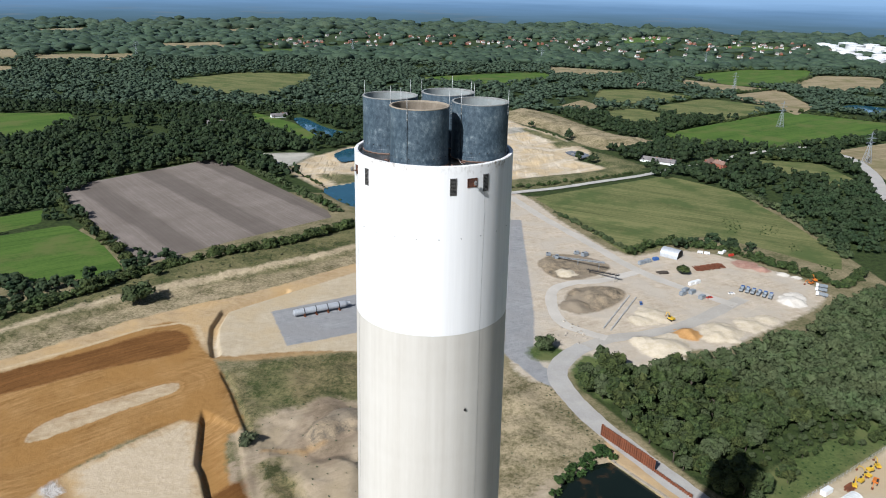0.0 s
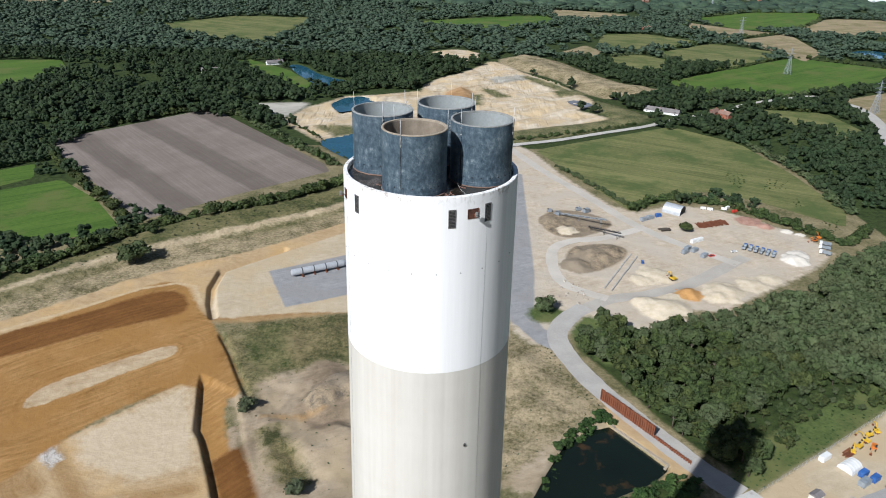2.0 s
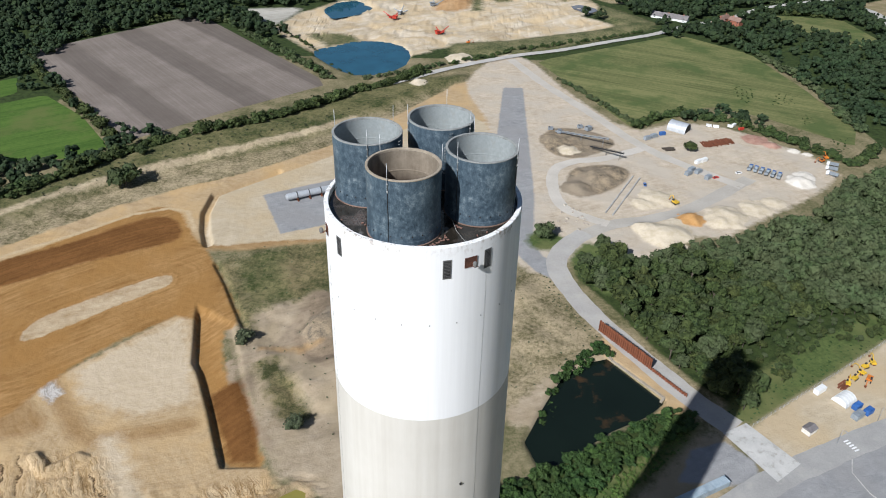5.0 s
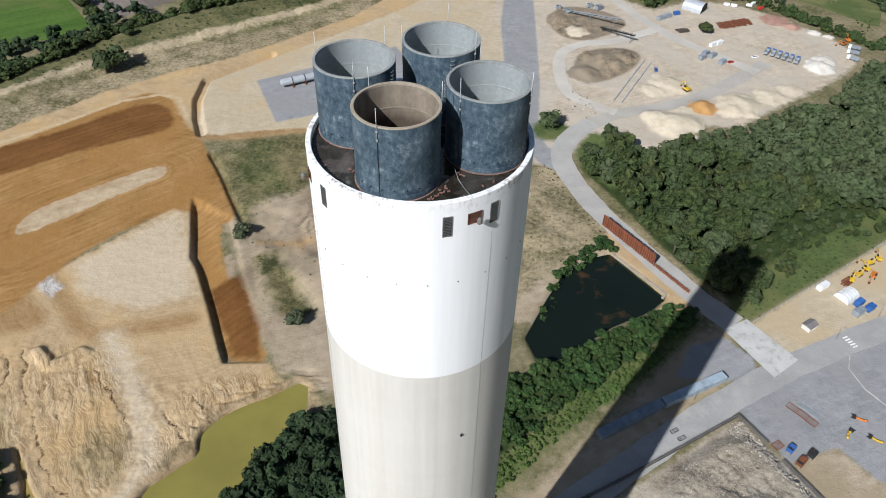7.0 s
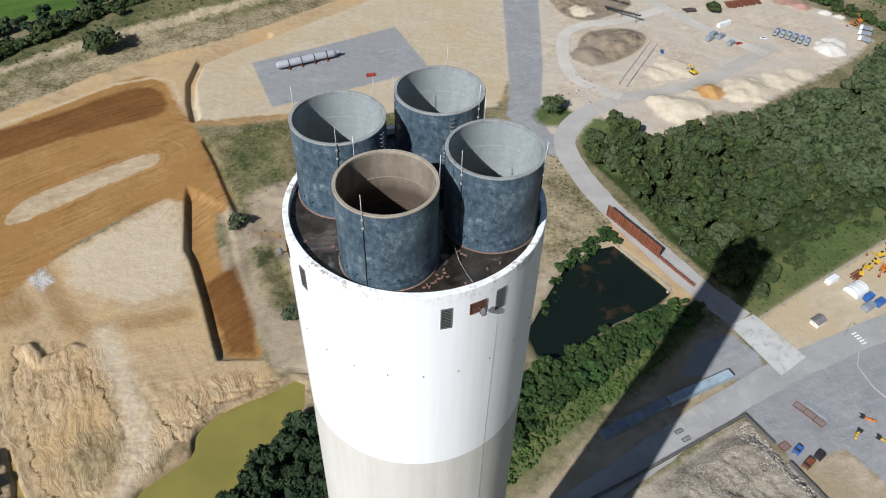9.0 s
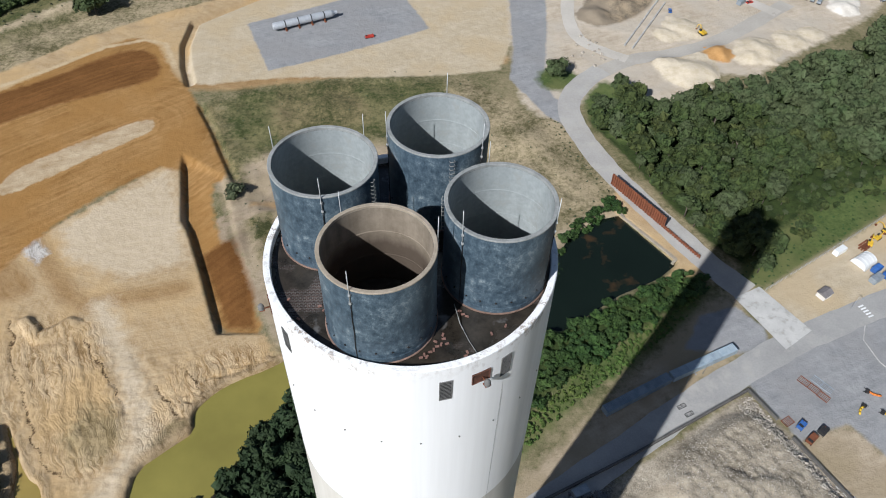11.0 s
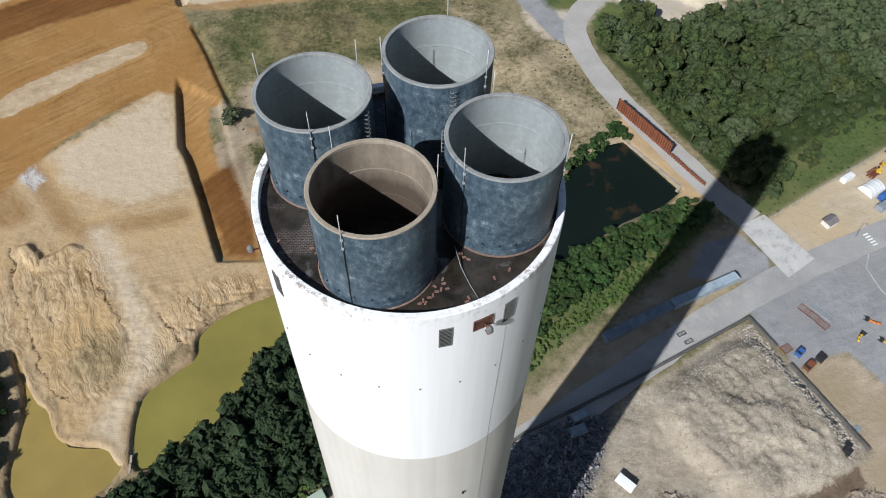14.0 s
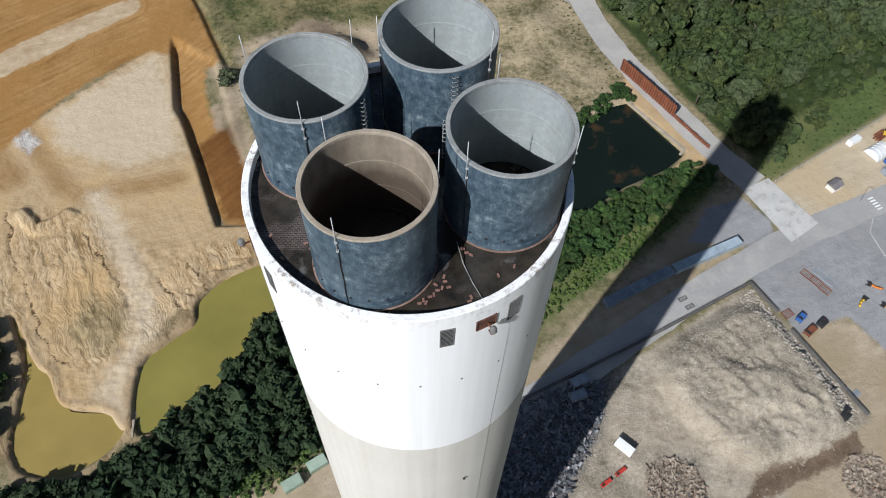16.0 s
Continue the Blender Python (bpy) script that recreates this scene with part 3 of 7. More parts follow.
MASKS = {
    "m_meadow": np.maximum(patch_mask(PX, PY, MEADOW, BERM, BERM_SIDE, DRY_R), 8.5 - line_distance(PX, PY, [(62, 268), (72, 251), (86, 224), (103, 193), (119, 166), (131, 152)])),
    "m_earth": patch_mask(PX, PY, EARTH, BARE, [(-60, -60), (230, -60), (230, 60), (146, 56), (94, 24), (0, 12), (-60, 0)], GRAVEL, DIRT, [(-15, 60), (12, 76), (30, 60), (10, 30), (-50, 0), (-80, 0)], [(130, 84), (146, 52), (120, 10), (260, 10), (260, 140), (205, 150), (182, 136), (172, 118), (176, 96), (160, 78), (150, 92)], [(30, 155), (60, 186), (84, 206), (88, 196), (66, 178), (48, 150)]),
    "m_sand": patch_mask(PX, PY, SAND, SAND_BANK, WHARF),
    "m_pit": patch_mask(PX, PY, SANDPIT_L, SANDPIT_R, FAR_SAND),
    "m_pitash": patch_mask(PX, PY, PIT_ASH, PIT_POND_A),
    "m_pitgreen": patch_mask(PX, PY, PIT_BANK, *PIT_GREEN),
    "m_pitorange": patch_mask(PX, PY, PIT_ORANGE),
    "m_padsand": patch_mask(PX, PY, PAD, DIRT, [(182, 136), (205, 150), (270, 140), (270, 60), (215, 80), (196, 93), (180, 106), (172, 118), (171, 128)]),
    "m_wash": patch_mask(PX, PY, SLOPE, [(-190, 126), (-162, 130), (-152, 110), (-138, 86), (-124, 70), (-118, 58), (-140, 66), (-200, 90)], [(-92, 116), (-62, 126), (-54, 116), (-84, 92), (-94, 76), (-100, 84)]),
    "m_green": patch_mask(PX, PY, BERM, [(-112, 276), (-87, 292), (-37, 300), (12, 302), (10, 262), (-40, 238), (-70, 238), (-94, 222)], [(-340, 250), (-262, 345), (-190, 420), (-95, 502), (-10, 585), (20, 590), (0, 555), (-70, 462), (-110, 425), (-190, 385), (-250, 325), (-320, 250)]),
    "m_haul": np.maximum(np.maximum(np.maximum(4.5 - line_distance(PX, PY, TRACK), -60), 4.0 - line_distance(PX, PY, [(-168, 178), (-160, 168), (-152, 158), (-143, 147), (-134, 142), (-126, 145), (-115, 147), (-99, 151)]), 1.6 - line_distance(PX, PY, [(-92, 187), (-85, 194), (-78, 200), (-72, 207), (-66, 216)])), np.maximum(1.5 - line_distance(PX, PY, [(-78, 200), (-70, 200), (-61, 199), (-50, 205)]), patch_mask(PX, PY, [(-182, 158), (-172, 166), (-159, 154), (-158, 147), (-168, 143), (-190, 140)]))),
    "m_dust": np.maximum(4.4 - line_distance(PX, PY, [(-128, 141), (-121, 130), (-112, 117), (-101, 97), (-97, 84), (-99, 72), (-104, 62), (-98, 54)]), patch_mask(PX, PY, [(-160, 184), (-122, 224), (-112, 200), (-100, 165), (-122, 156), (-150, 166)])),
    "m_damp": patch_mask(PX, PY, [(-119, 97), (-106, 95), (-102, 86), (-106, 77), (-116, 76), (-124, 84)], [(-190, 120), (-160, 112), (-146, 88), (-132, 68), (-150, 60), (-200, 80)]),
    "m_reed": patch_mask(PX, PY, [(-95, 77), (-88, 82), (-80, 90), (-79, 96), (-87, 92), (-93, 85), (-97, 80)]),
    "m_shore": 1.5 - np.abs(np.maximum(inside_distance(PX, PY, RIVER), inside_distance(PX, PY, RIVER_B)) + 1.6),
    "m_path": np.maximum(4.0 - line_distance(PX, PY, [(112, 24), (101, 36), (93, 50), (86, 62), (78, 66), (60, 52)]), patch_mask(PX, PY, rounded([(60, 62), (82, 66), (90, 48), (84, 42), (58, 46)]))),
    "m_spoil": patch_mask(PX, PY, rounded([(-63, 247), (-48, 248), (-30, 225), (-40, 190), (-50, 186), (-56, 194), (-66, 202), (-66, 221)], 1), [(-90, 184), (-78, 182), (-75, 168), (-84, 172)]),
    "m_brush": patch_mask(PX, PY, [(-82, 192), (-69, 193), (-58, 175), (-48, 158), (-52, 150), (-63, 156), (-73, 176)], [(-82, 291), (-40, 296), (-30, 262), (-62, 246), (-68, 236), (-78, 256)], [(-118, 270), (-110, 275), (-84, 215), (-90, 212)]),
    "m_verge": 3.2 - line_distance(PX, PY, [(-300, 272), (-266, 312), (-240, 342), (-215, 364), (-190, 385), (-150, 412), (-105, 442), (-60, 478)]),
    "m_lane": np.maximum(2.2 - line_distance(PX, PY, [(-90, 183), (-87, 177), (-77, 163), (-70, 150), (-63, 140)]), 1.4 - np.abs(line_distance(PX, PY, [(-90, 190), (-80, 194), (-71, 200), (-67, 212), (-62, 226)]) - 2.0)),
    "m_crest": 1.3 - line_distance(PX, PY, [(-262, 256), (-230, 283), (-207, 302), (-183, 325), (-163, 333), (-150, 329), (-139, 306)]),
    "m_fan": patch_mask(PX, PY, [(-177, 175), (-171, 182), (-158, 169), (-161, 163)]),
    "m_bank": patch_mask(PX, PY, BANK_GREEN, TREE_PATCH, BEND_VERGE, FRINGE_R),
    "m_scrap": patch_mask(PX, PY, [(22, 48), (34, 60), (62, 70), (58, 52), (44, 30), (30, 12), (10, 10)], [(70, 38), (84, 40), (86, 28), (72, 26)]),
    "m_wet": patch_mask(PX, PY, [(95, 24), (104, 36), (124, 42), (140, 50), (140, 43), (118, 34)]),
    "m_orange": np.maximum(patch_mask(PX, PY, ORANGE), -60.0),
    "m_clay": patch_mask(PX, PY, CLAY_DARK, [(-84, 180), (-70, 150), (-66, 132), (-77, 133), (-90, 158), (-96, 172)]),
    "m_island": patch_mask(PX, PY, ISLAND),
    "m_yard": patch_mask(PX, PY, YARD),
    "m_grey": patch_mask(PX, PY, GREYPAD, TARMAC_STRIP, ASPHALT, [(99, 123), (109, 139), (124, 144), (133, 133), (132, 125), (120, 121)], [(99, 297), (108, 277), (104, 276), (96, 291)]),
    "m_rubble": patch_mask(PX, PY, RUBBLE),
    "m_mud": np.maximum(pile_mask("mud"), patch_mask(PX, PY, rounded([(88, 420), (82, 452), (100, 474), (130, 468), (148, 444), (132, 425), (108, 410)]), rounded([(96, 350), (90, 372), (100, 400), (132, 408), (146, 396), (138, 376), (118, 358)])) - 2.0), "m_cream": np.maximum(pile_mask("cream"), pile_mask("pale")), "m_osand": pile_mask("orange_sand"),
    "m_white": pile_mask("white"), "m_red": pile_mask("red"),
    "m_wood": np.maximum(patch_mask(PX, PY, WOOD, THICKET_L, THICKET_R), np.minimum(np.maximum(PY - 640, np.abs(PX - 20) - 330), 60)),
}
MASKS["crevice"] = np.minimum(crevice_distance(PX, PY), 20)
MASKS["gully"] = gullies(PX, PY)
for key, val in MASKS.items():
    a = ground_mesh.attributes.new(key, "FLOAT", "POINT")
    a.data.foreach_set("value", val.astype(np.float32))


def ground_mat():
    n = Nodes("ground")
    fine, mid, big = n.noise(1.3, 6, 0.65), n.noise(0.22, 5, 0.6), n.noise(0.035, 4, 0.55)
    edge = n.math("ADD", n.math("MULTIPLY", n.math("SUBTRACT", mid, 0.5), 9.0), n.math("MULTIPLY", n.math("SUBTRACT", fine, 0.5), 3.0))
    blend = n.math("ADD", n.math("MULTIPLY", mid, 0.6), n.math("MULTIPLY", fine, 0.4))

    def zone(col, key, a, b, c=None, wob=1.0, soft=1.0, f=None):
        tone = n.ramp(f or blend, [(0.39, a), (0.59, b)])
        if c:
            tone = n.mix(n.ramp(big, [(0.45, (0, 0, 0)), (0.62, (1, 1, 1))]), tone, c)
        v = n.math("ADD", n.attr(key), n.math("MULTIPLY", edge, wob))
        fac = n.math("ADD", n.math("DIVIDE", v, soft), 0.5, True)
        return n.mix(fac, col, tone)

    lap = n.math("ADD", n.math("MULTIPLY", n.rings(n.math("ADD", n.attr("m_island"), n.math("MULTIPLY", mid, 5.0)), 0.36), 0.3), n.math("ADD", n.math("MULTIPLY", n.streak(40, 30, 2.2, 5), 0.3), n.math("MULTIPLY", n.noise(0.05, 7, 0.7, None, 19.0), 0.4)))
    drag = n.math("ADD", n.math("MULTIPLY", n.streak(-28, 14, 2.6, 5, 9.0), 0.2), n.math("ADD", n.math("MULTIPLY", big, 0.3), n.math("MULTIPLY", blend, 0.5)))
    line = n.math("ADD", n.math("MULTIPLY", n.rings(n.attr("m_haul"), 0.8), 0.5), n.math("MULTIPLY", n.rings(n.attr("m_dust"), 0.6), 0.5))
    drag = n.math("ADD", n.math("MULTIPLY", drag, 0.7), n.math("MULTIPLY", line, 0.3))
    wash = n.math("ADD", n.math("ADD", n.math("MULTIPLY", n.attr("gully"), 0.24), 0.12), n.math("ADD", n.math("MULTIPLY", n.noise(0.09, 6, 0.65, None, 8.0), 0.34), n.math("MULTIPLY", blend, 0.34)))
    def rills(degrees, long, across, seed):
        warp = n.t.nodes.new("ShaderNodeTexNoise")
        warp.inputs["Scale"].default_value, warp.inputs["Detail"].default_value = 0.11, 4.0
        n.link(n.co, warp.inputs["Vector"])
        off = n.t.nodes.new("ShaderNodeVectorMath")
        off.operation = "MULTIPLY_ADD"
        off.inputs[1].default_value = (9, 9, 0)
        n.link(warp.outputs["Color"], off.inputs[0])
        n.link(n.co, off.inputs[2])
        plain, n.co = n.co, off.outputs[0]
        f = n.streak(degrees, long, across, 4, seed)
        n.co = plain
        return n.math("ABSOLUTE", n.math("SUBTRACT", f, 0.5))

    rill = n.math("MULTIPLY", n.ramp(rills(122, 20, 1.9, 3.0), [(0.0, (0, 0, 0)), (0.05, (0.75, 0.75, 0.75)), (0.12, (1, 1, 1))]), n.ramp(rills(118, 9, 0.9, 13.0), [(0.0, (0.35, 0.35, 0.35)), (0.05, (1, 1, 1))]))
    # rill beds also tinted darker, like shade in the grooves
    wash = n.math("ADD", n.math("MULTIPLY", wash, 0.7), n.math("MULTIPLY", rill, 0.22))
    in_wash = n.math("ADD", n.math("DIVIDE", n.attr("m_wash"), 5.0), 0.3, True)
    ruts = n.math("ADD", n.math("MULTIPLY", n.streak(25, 16, 2.0, 5, 5.0), 0.2), n.math("ADD", n.math("MULTIPLY", blend, 0.5), n.math("MULTIPLY", n.noise(0.06, 6, 0.65, None, 7.0), 0.3)))
    tuft = n.math("ADD", n.math("MULTIPLY", n.noise(0.45, 8, 0.8), 0.55), n.math("MULTIPLY", n.noise(0.05, 5, 0.65, None, 3.0), 0.45))
    clump = n.math("ADD", n.math("MULTIPLY", n.math("SUBTRACT", tuft, 0.5), 1.35), 0.5)
    col = n.ramp(tuft, [(0.38, (0.075, 0.08, 0.03)), (0.6, (0.27, 0.22, 0.13))])
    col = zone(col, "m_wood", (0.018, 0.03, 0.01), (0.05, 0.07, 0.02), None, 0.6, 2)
    col = zone(col, "m_meadow", (0.10, 0.088, 0.04), (0.36, 0.29, 0.18), None, 0.8, 4, clump)
    col = zone(col, "m_green", (0.045, 0.058, 0.018), (0.17, 0.15, 0.07), None, 2.2, 14, clump)
    col = zone(col, "m_earth", (0.27, 0.21, 0.135), (0.42, 0.34, 0.24), (0.31, 0.245, 0.155), 1.2, 4, ruts)
    col = zone(col, "m_spoil", (0.15, 0.115, 0.075), (0.29, 0.22, 0.15), None, 1.6, 5, ruts)
    col = zone(col, "m_brush", (0.055, 0.06, 0.022), (0.21, 0.17, 0.085), None, 1.6, 6, clump)
    col = zone(col, "m_lane", (0.25, 0.19, 0.125), (0.33, 0.26, 0.18), None, 0.4, 1.5, ruts)
    col = zone(col, "m_sand", (0.335, 0.225, 0.113), (0.50, 0.378, 0.225), (0.455, 0.312, 0.155), 0.5, 2, drag)
    pits = n.math("ADD", n.math("MULTIPLY", n.noise(0.022, 8, 0.68), 0.6), n.math("ADD", n.math("MULTIPLY", n.streak(35, 60, 7, 4, 3.0), 0.25), n.math("MULTIPLY", blend, 0.15)))
    col = zone(col, "m_pit", (0.36, 0.275, 0.165), (0.60, 0.52, 0.40), (0.52, 0.40, 0.245), 1.2, 6, pits)
    col = zone(col, "m_pitash", (0.26, 0.245, 0.20), (0.46, 0.43, 0.37), None, 1.2, 8, pits)
    col = zone(col, "m_pitorange", (0.30, 0.165, 0.07), (0.46, 0.30, 0.155), None, 2.0, 10, pits)
    col = zone(col, "m_pitgreen", (0.055, 0.07, 0.025), (0.19, 0.17, 0.085), None, 2.0, 8, clump)
    col = zone(col, "m_wash", (0.235, 0.145, 0.062), (0.53, 0.395, 0.235), (0.43, 0.295, 0.145), 1.0, 6, wash)
    col = zone(col, "m_damp", (0.20, 0.145, 0.07), (0.33, 0.25, 0.135), None, 1.6, 7, wash)
    col = zone(col, "m_reed", (0.10, 0.08, 0.035), (0.27, 0.20, 0.11), None, 0.8, 2, tuft)
    # dark brown line painted down each crevice in place of its shade
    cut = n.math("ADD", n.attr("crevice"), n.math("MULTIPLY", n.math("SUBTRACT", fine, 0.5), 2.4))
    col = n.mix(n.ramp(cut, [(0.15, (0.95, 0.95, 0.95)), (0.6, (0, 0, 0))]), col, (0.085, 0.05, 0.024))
    col = zone(col, "m_haul", (0.25, 0.145, 0.058), (0.37, 0.25, 0.125), None, 0.7, 4, drag)
    col = zone(col, "m_dust", (0.44, 0.345, 0.225), (0.54, 0.44, 0.31), None, 1.2, 7, drag)
    col = zone(col, "m_fan", (0.28, 0.25, 0.22), (0.52, 0.48, 0.43), None, 0.8, 2, wash)
    col = zone(col, "m_shore", (0.19, 0.13, 0.065), (0.36, 0.265, 0.155), None, 0.9, 3, wash)
    col = zone(col, "m_verge", (0.30, 0.24, 0.15), (0.47, 0.38, 0.25), None, 1.4, 4, clump)
    col = zone(col, "m_padsand", (0.40, 0.325, 0.215), (0.50, 0.415, 0.295), (0.45, 0.355, 0.225), 0.4, 2, ruts)
    col = zone(col, "m_orange", (0.225, 0.115, 0.032), (0.37, 0.215, 0.083), (0.30, 0.16, 0.05), 0.6, 2.5, lap)
    col = zone(col, "m_clay", (0.115, 0.05, 0.013), (0.185, 0.085, 0.025), None, 0.5, 3, lap)
    col = zone(col, "m_crest", (0.42, 0.31, 0.18), (0.52, 0.40, 0.25), None, 0.35, 1.5, ruts)
    col = zone(col, "m_island", (0.33, 0.23, 0.125), (0.50, 0.395, 0.26), None, 0.35, 1.2, ruts)
    col = zone(col, "m_yard", (0.37, 0.30, 0.215), (0.54, 0.46, 0.355), (0.46, 0.40, 0.32), 0.9, 4, ruts)
    col = zone(col, "m_grey", (0.205, 0.205, 0.207), (0.315, 0.31, 0.302), (0.265, 0.258, 0.25), 0.35, 1.5, ruts)
    col = zone(col, "m_bank", (0.042, 0.068, 0.019), (0.11, 0.14, 0.045), (0.125, 0.135, 0.05), 0.8, 4, tuft)
    col = zone(col, "m_rubble", (0.165, 0.138, 0.098), (0.46, 0.395, 0.30), None, 0.6, 2, n.math("ADD", n.math("MULTIPLY", n.noise(0.7, 8, 0.8), 0.5), n.math("MULTIPLY", n.noise(0.07, 6, 0.7, None, 3.0), 0.5)))
    col = zone(col, "m_path", (0.29, 0.24, 0.175), (0.41, 0.35, 0.265), None, 0.5, 3)
    col = zone(col, "m_scrap", (0.03, 0.03, 0.032), (0.20, 0.19, 0.175), None, 1.0, 4, n.noise(1.4, 6, 0.8))
    col = zone(col, "m_wet", (0.11, 0.075, 0.048), (0.17, 0.125, 0.085), None, 0.8, 1.5)
    col = zone(col, "m_mud", (0.12, 0.10, 0.075), (0.33, 0.255, 0.165), (0.24, 0.195, 0.14), 0.5, 2)
    col = zone(col, "m_cream", (0.48, 0.40, 0.28), (0.59, 0.51, 0.385), None, 0.35, 1.5)
    col = zone(col, "m_osand", (0.42, 0.22, 0.075), (0.52, 0.30, 0.12), None, 0.35, 1.5)
    col = zone(col, "m_white", (0.58, 0.53, 0.45), (0.68, 0.63, 0.55), None, 0.35, 1.5)
    col = zone(col, "m_red", (0.30, 0.16, 0.115), (0.40, 0.25, 0.19), None, 0.4, 2)
    relief = n.math("ADD", n.math("MULTIPLY", fine, 0.7), n.math("MULTIPLY", mid, 2.0))
    relief = n.math("ADD", relief, n.math("MULTIPLY", n.math("MULTIPLY", rill, in_wash), 1.1))
    chips = n.math("MULTIPLY", n.noise(0.9, 8, 0.8, None, 27.0), n.math("DIVIDE", n.attr("m_rubble"), 3.0, True))
    n.bump(n.math("ADD", relief, n.math("MULTIPLY", chips, 3.0)), 0.4, 0.55)
    return n.done(col, 0.95, 0, 0.15)


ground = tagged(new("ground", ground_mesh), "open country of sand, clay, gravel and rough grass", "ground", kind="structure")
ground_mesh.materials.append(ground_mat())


def ground_z(x, y):
    return float(ground_at(np.array([float(x)]), np.array([float(y)]))[0])


def flat_patch(name, poly, z, mat, label, category, lift=0.0):
    """A flat, thin sheet with the outline poly, at height z."""
    bm = bmesh.new()
    f = bm.faces.new([bm.verts.new((x, y, z)) for x, y in poly])
    if f.normal.z < 0:
        f.normal_flip()
    bm.normal_update()
    for f in bm.faces:
        if f.normal.z < 0:
            f.normal_flip()
    bmesh.ops.triangulate(bm, faces=bm.faces[:])
    me = bpy.data.meshes.new(name)
    bm.to_mesh(me)
    bm.free()
    me.materials.append(mat)
    return tagged(new(name, me), label, category, kind="structure")


def grown(poly, d):
    """The outline pushed outwards by about d from its middle."""
    cx, cy = sum(p[0] for p in poly) / len(poly), sum(p[1] for p in poly) / len(poly)
    return [(x + d * (x - cx) / math.hypot(x - cx, y - cy), y + d * (y - cy) / math.hypot(x - cx, y - cy)) for x, y in poly]


flat_patch("water", grown(RIVER, 3), -1.6, M["water_green"], "murky yellow-green water of a flooded quarry cut", "water")
flat_patch("water", grown(RIVER_B, 3), -1.6, M["water_ochre"], "murky ochre water below the sand slope", "water")
flat_patch("water", grown(POND, 2), -1.3, M["water_dark"], "dark still pond with brown weed", "water")
flat_patch("water", grown(POOL, 5), -1.4, M["water_blue"], "deep blue quarry pool", "water")
flat_patch("water", grown(POOL_B, 4), -1.2, M["water_blue"], "small blue quarry pool", "water")
flat_patch("water", grown(CHANNEL, 4), -1.2, M["water_blue"], "long pale blue lake among trees", "water")
flat_patch("water", PIT_POND_B, ground_z(188, 842) + 0.9, M["water_silt"], "shallow grey settling pond in the sand pit", "water")
flat_patch("water", FARPOND, ground_z(825, 1265) + 0.6, M["water_blue"], "round pond ringed by trees", "water")


def draped(name, poly, mat, label, lift=0.5, cell=40.0):
    """A field: a sheet with a curved outline that follows the ground."""
    bm = bmesh.new()
    f = bm.faces.new([bm.verts.new((x, y, 0)) for x, y in rounded(poly, 1, 0.07)])
    xs, ys = [p[0] for p in poly], [p[1] for p in poly]
    if max(xs) - min(xs) > cell or max(ys) - min(ys) > cell:
        for lo, hi, no, i in ((min(xs), max(xs), (1, 0, 0), 0), (min(ys), max(ys), (0, 1, 0), 1)):
            k = lo + cell
            while k < hi:
                co = [0, 0, 0]
                co[i] = k
                bmesh.ops.bisect_plane(bm, geom=bm.verts[:] + bm.edges[:] + bm.faces[:], plane_co=co, plane_no=no)
                k += cell
    bmesh.ops.triangulate(bm, faces=bm.faces[:])
    co = np.array([v.co[:] for v in bm.verts])
    z = ground_at(co[:, 0], co[:, 1])
    for v, h in zip(bm.verts, z):
        v.co.z = h + lift
    bmesh.ops.recalc_face_normals(bm, faces=bm.faces[:])
    if sum(f.normal.z for f in bm.faces) < 0:
        bmesh.ops.reverse_faces(bm, faces=bm.faces[:])
    me = bpy.data.meshes.new(name)
    bm.to_mesh(me)
    bm.free()
    me.materials.append(mat)
    return tagged(new(name, me), label, "field", kind="structure")


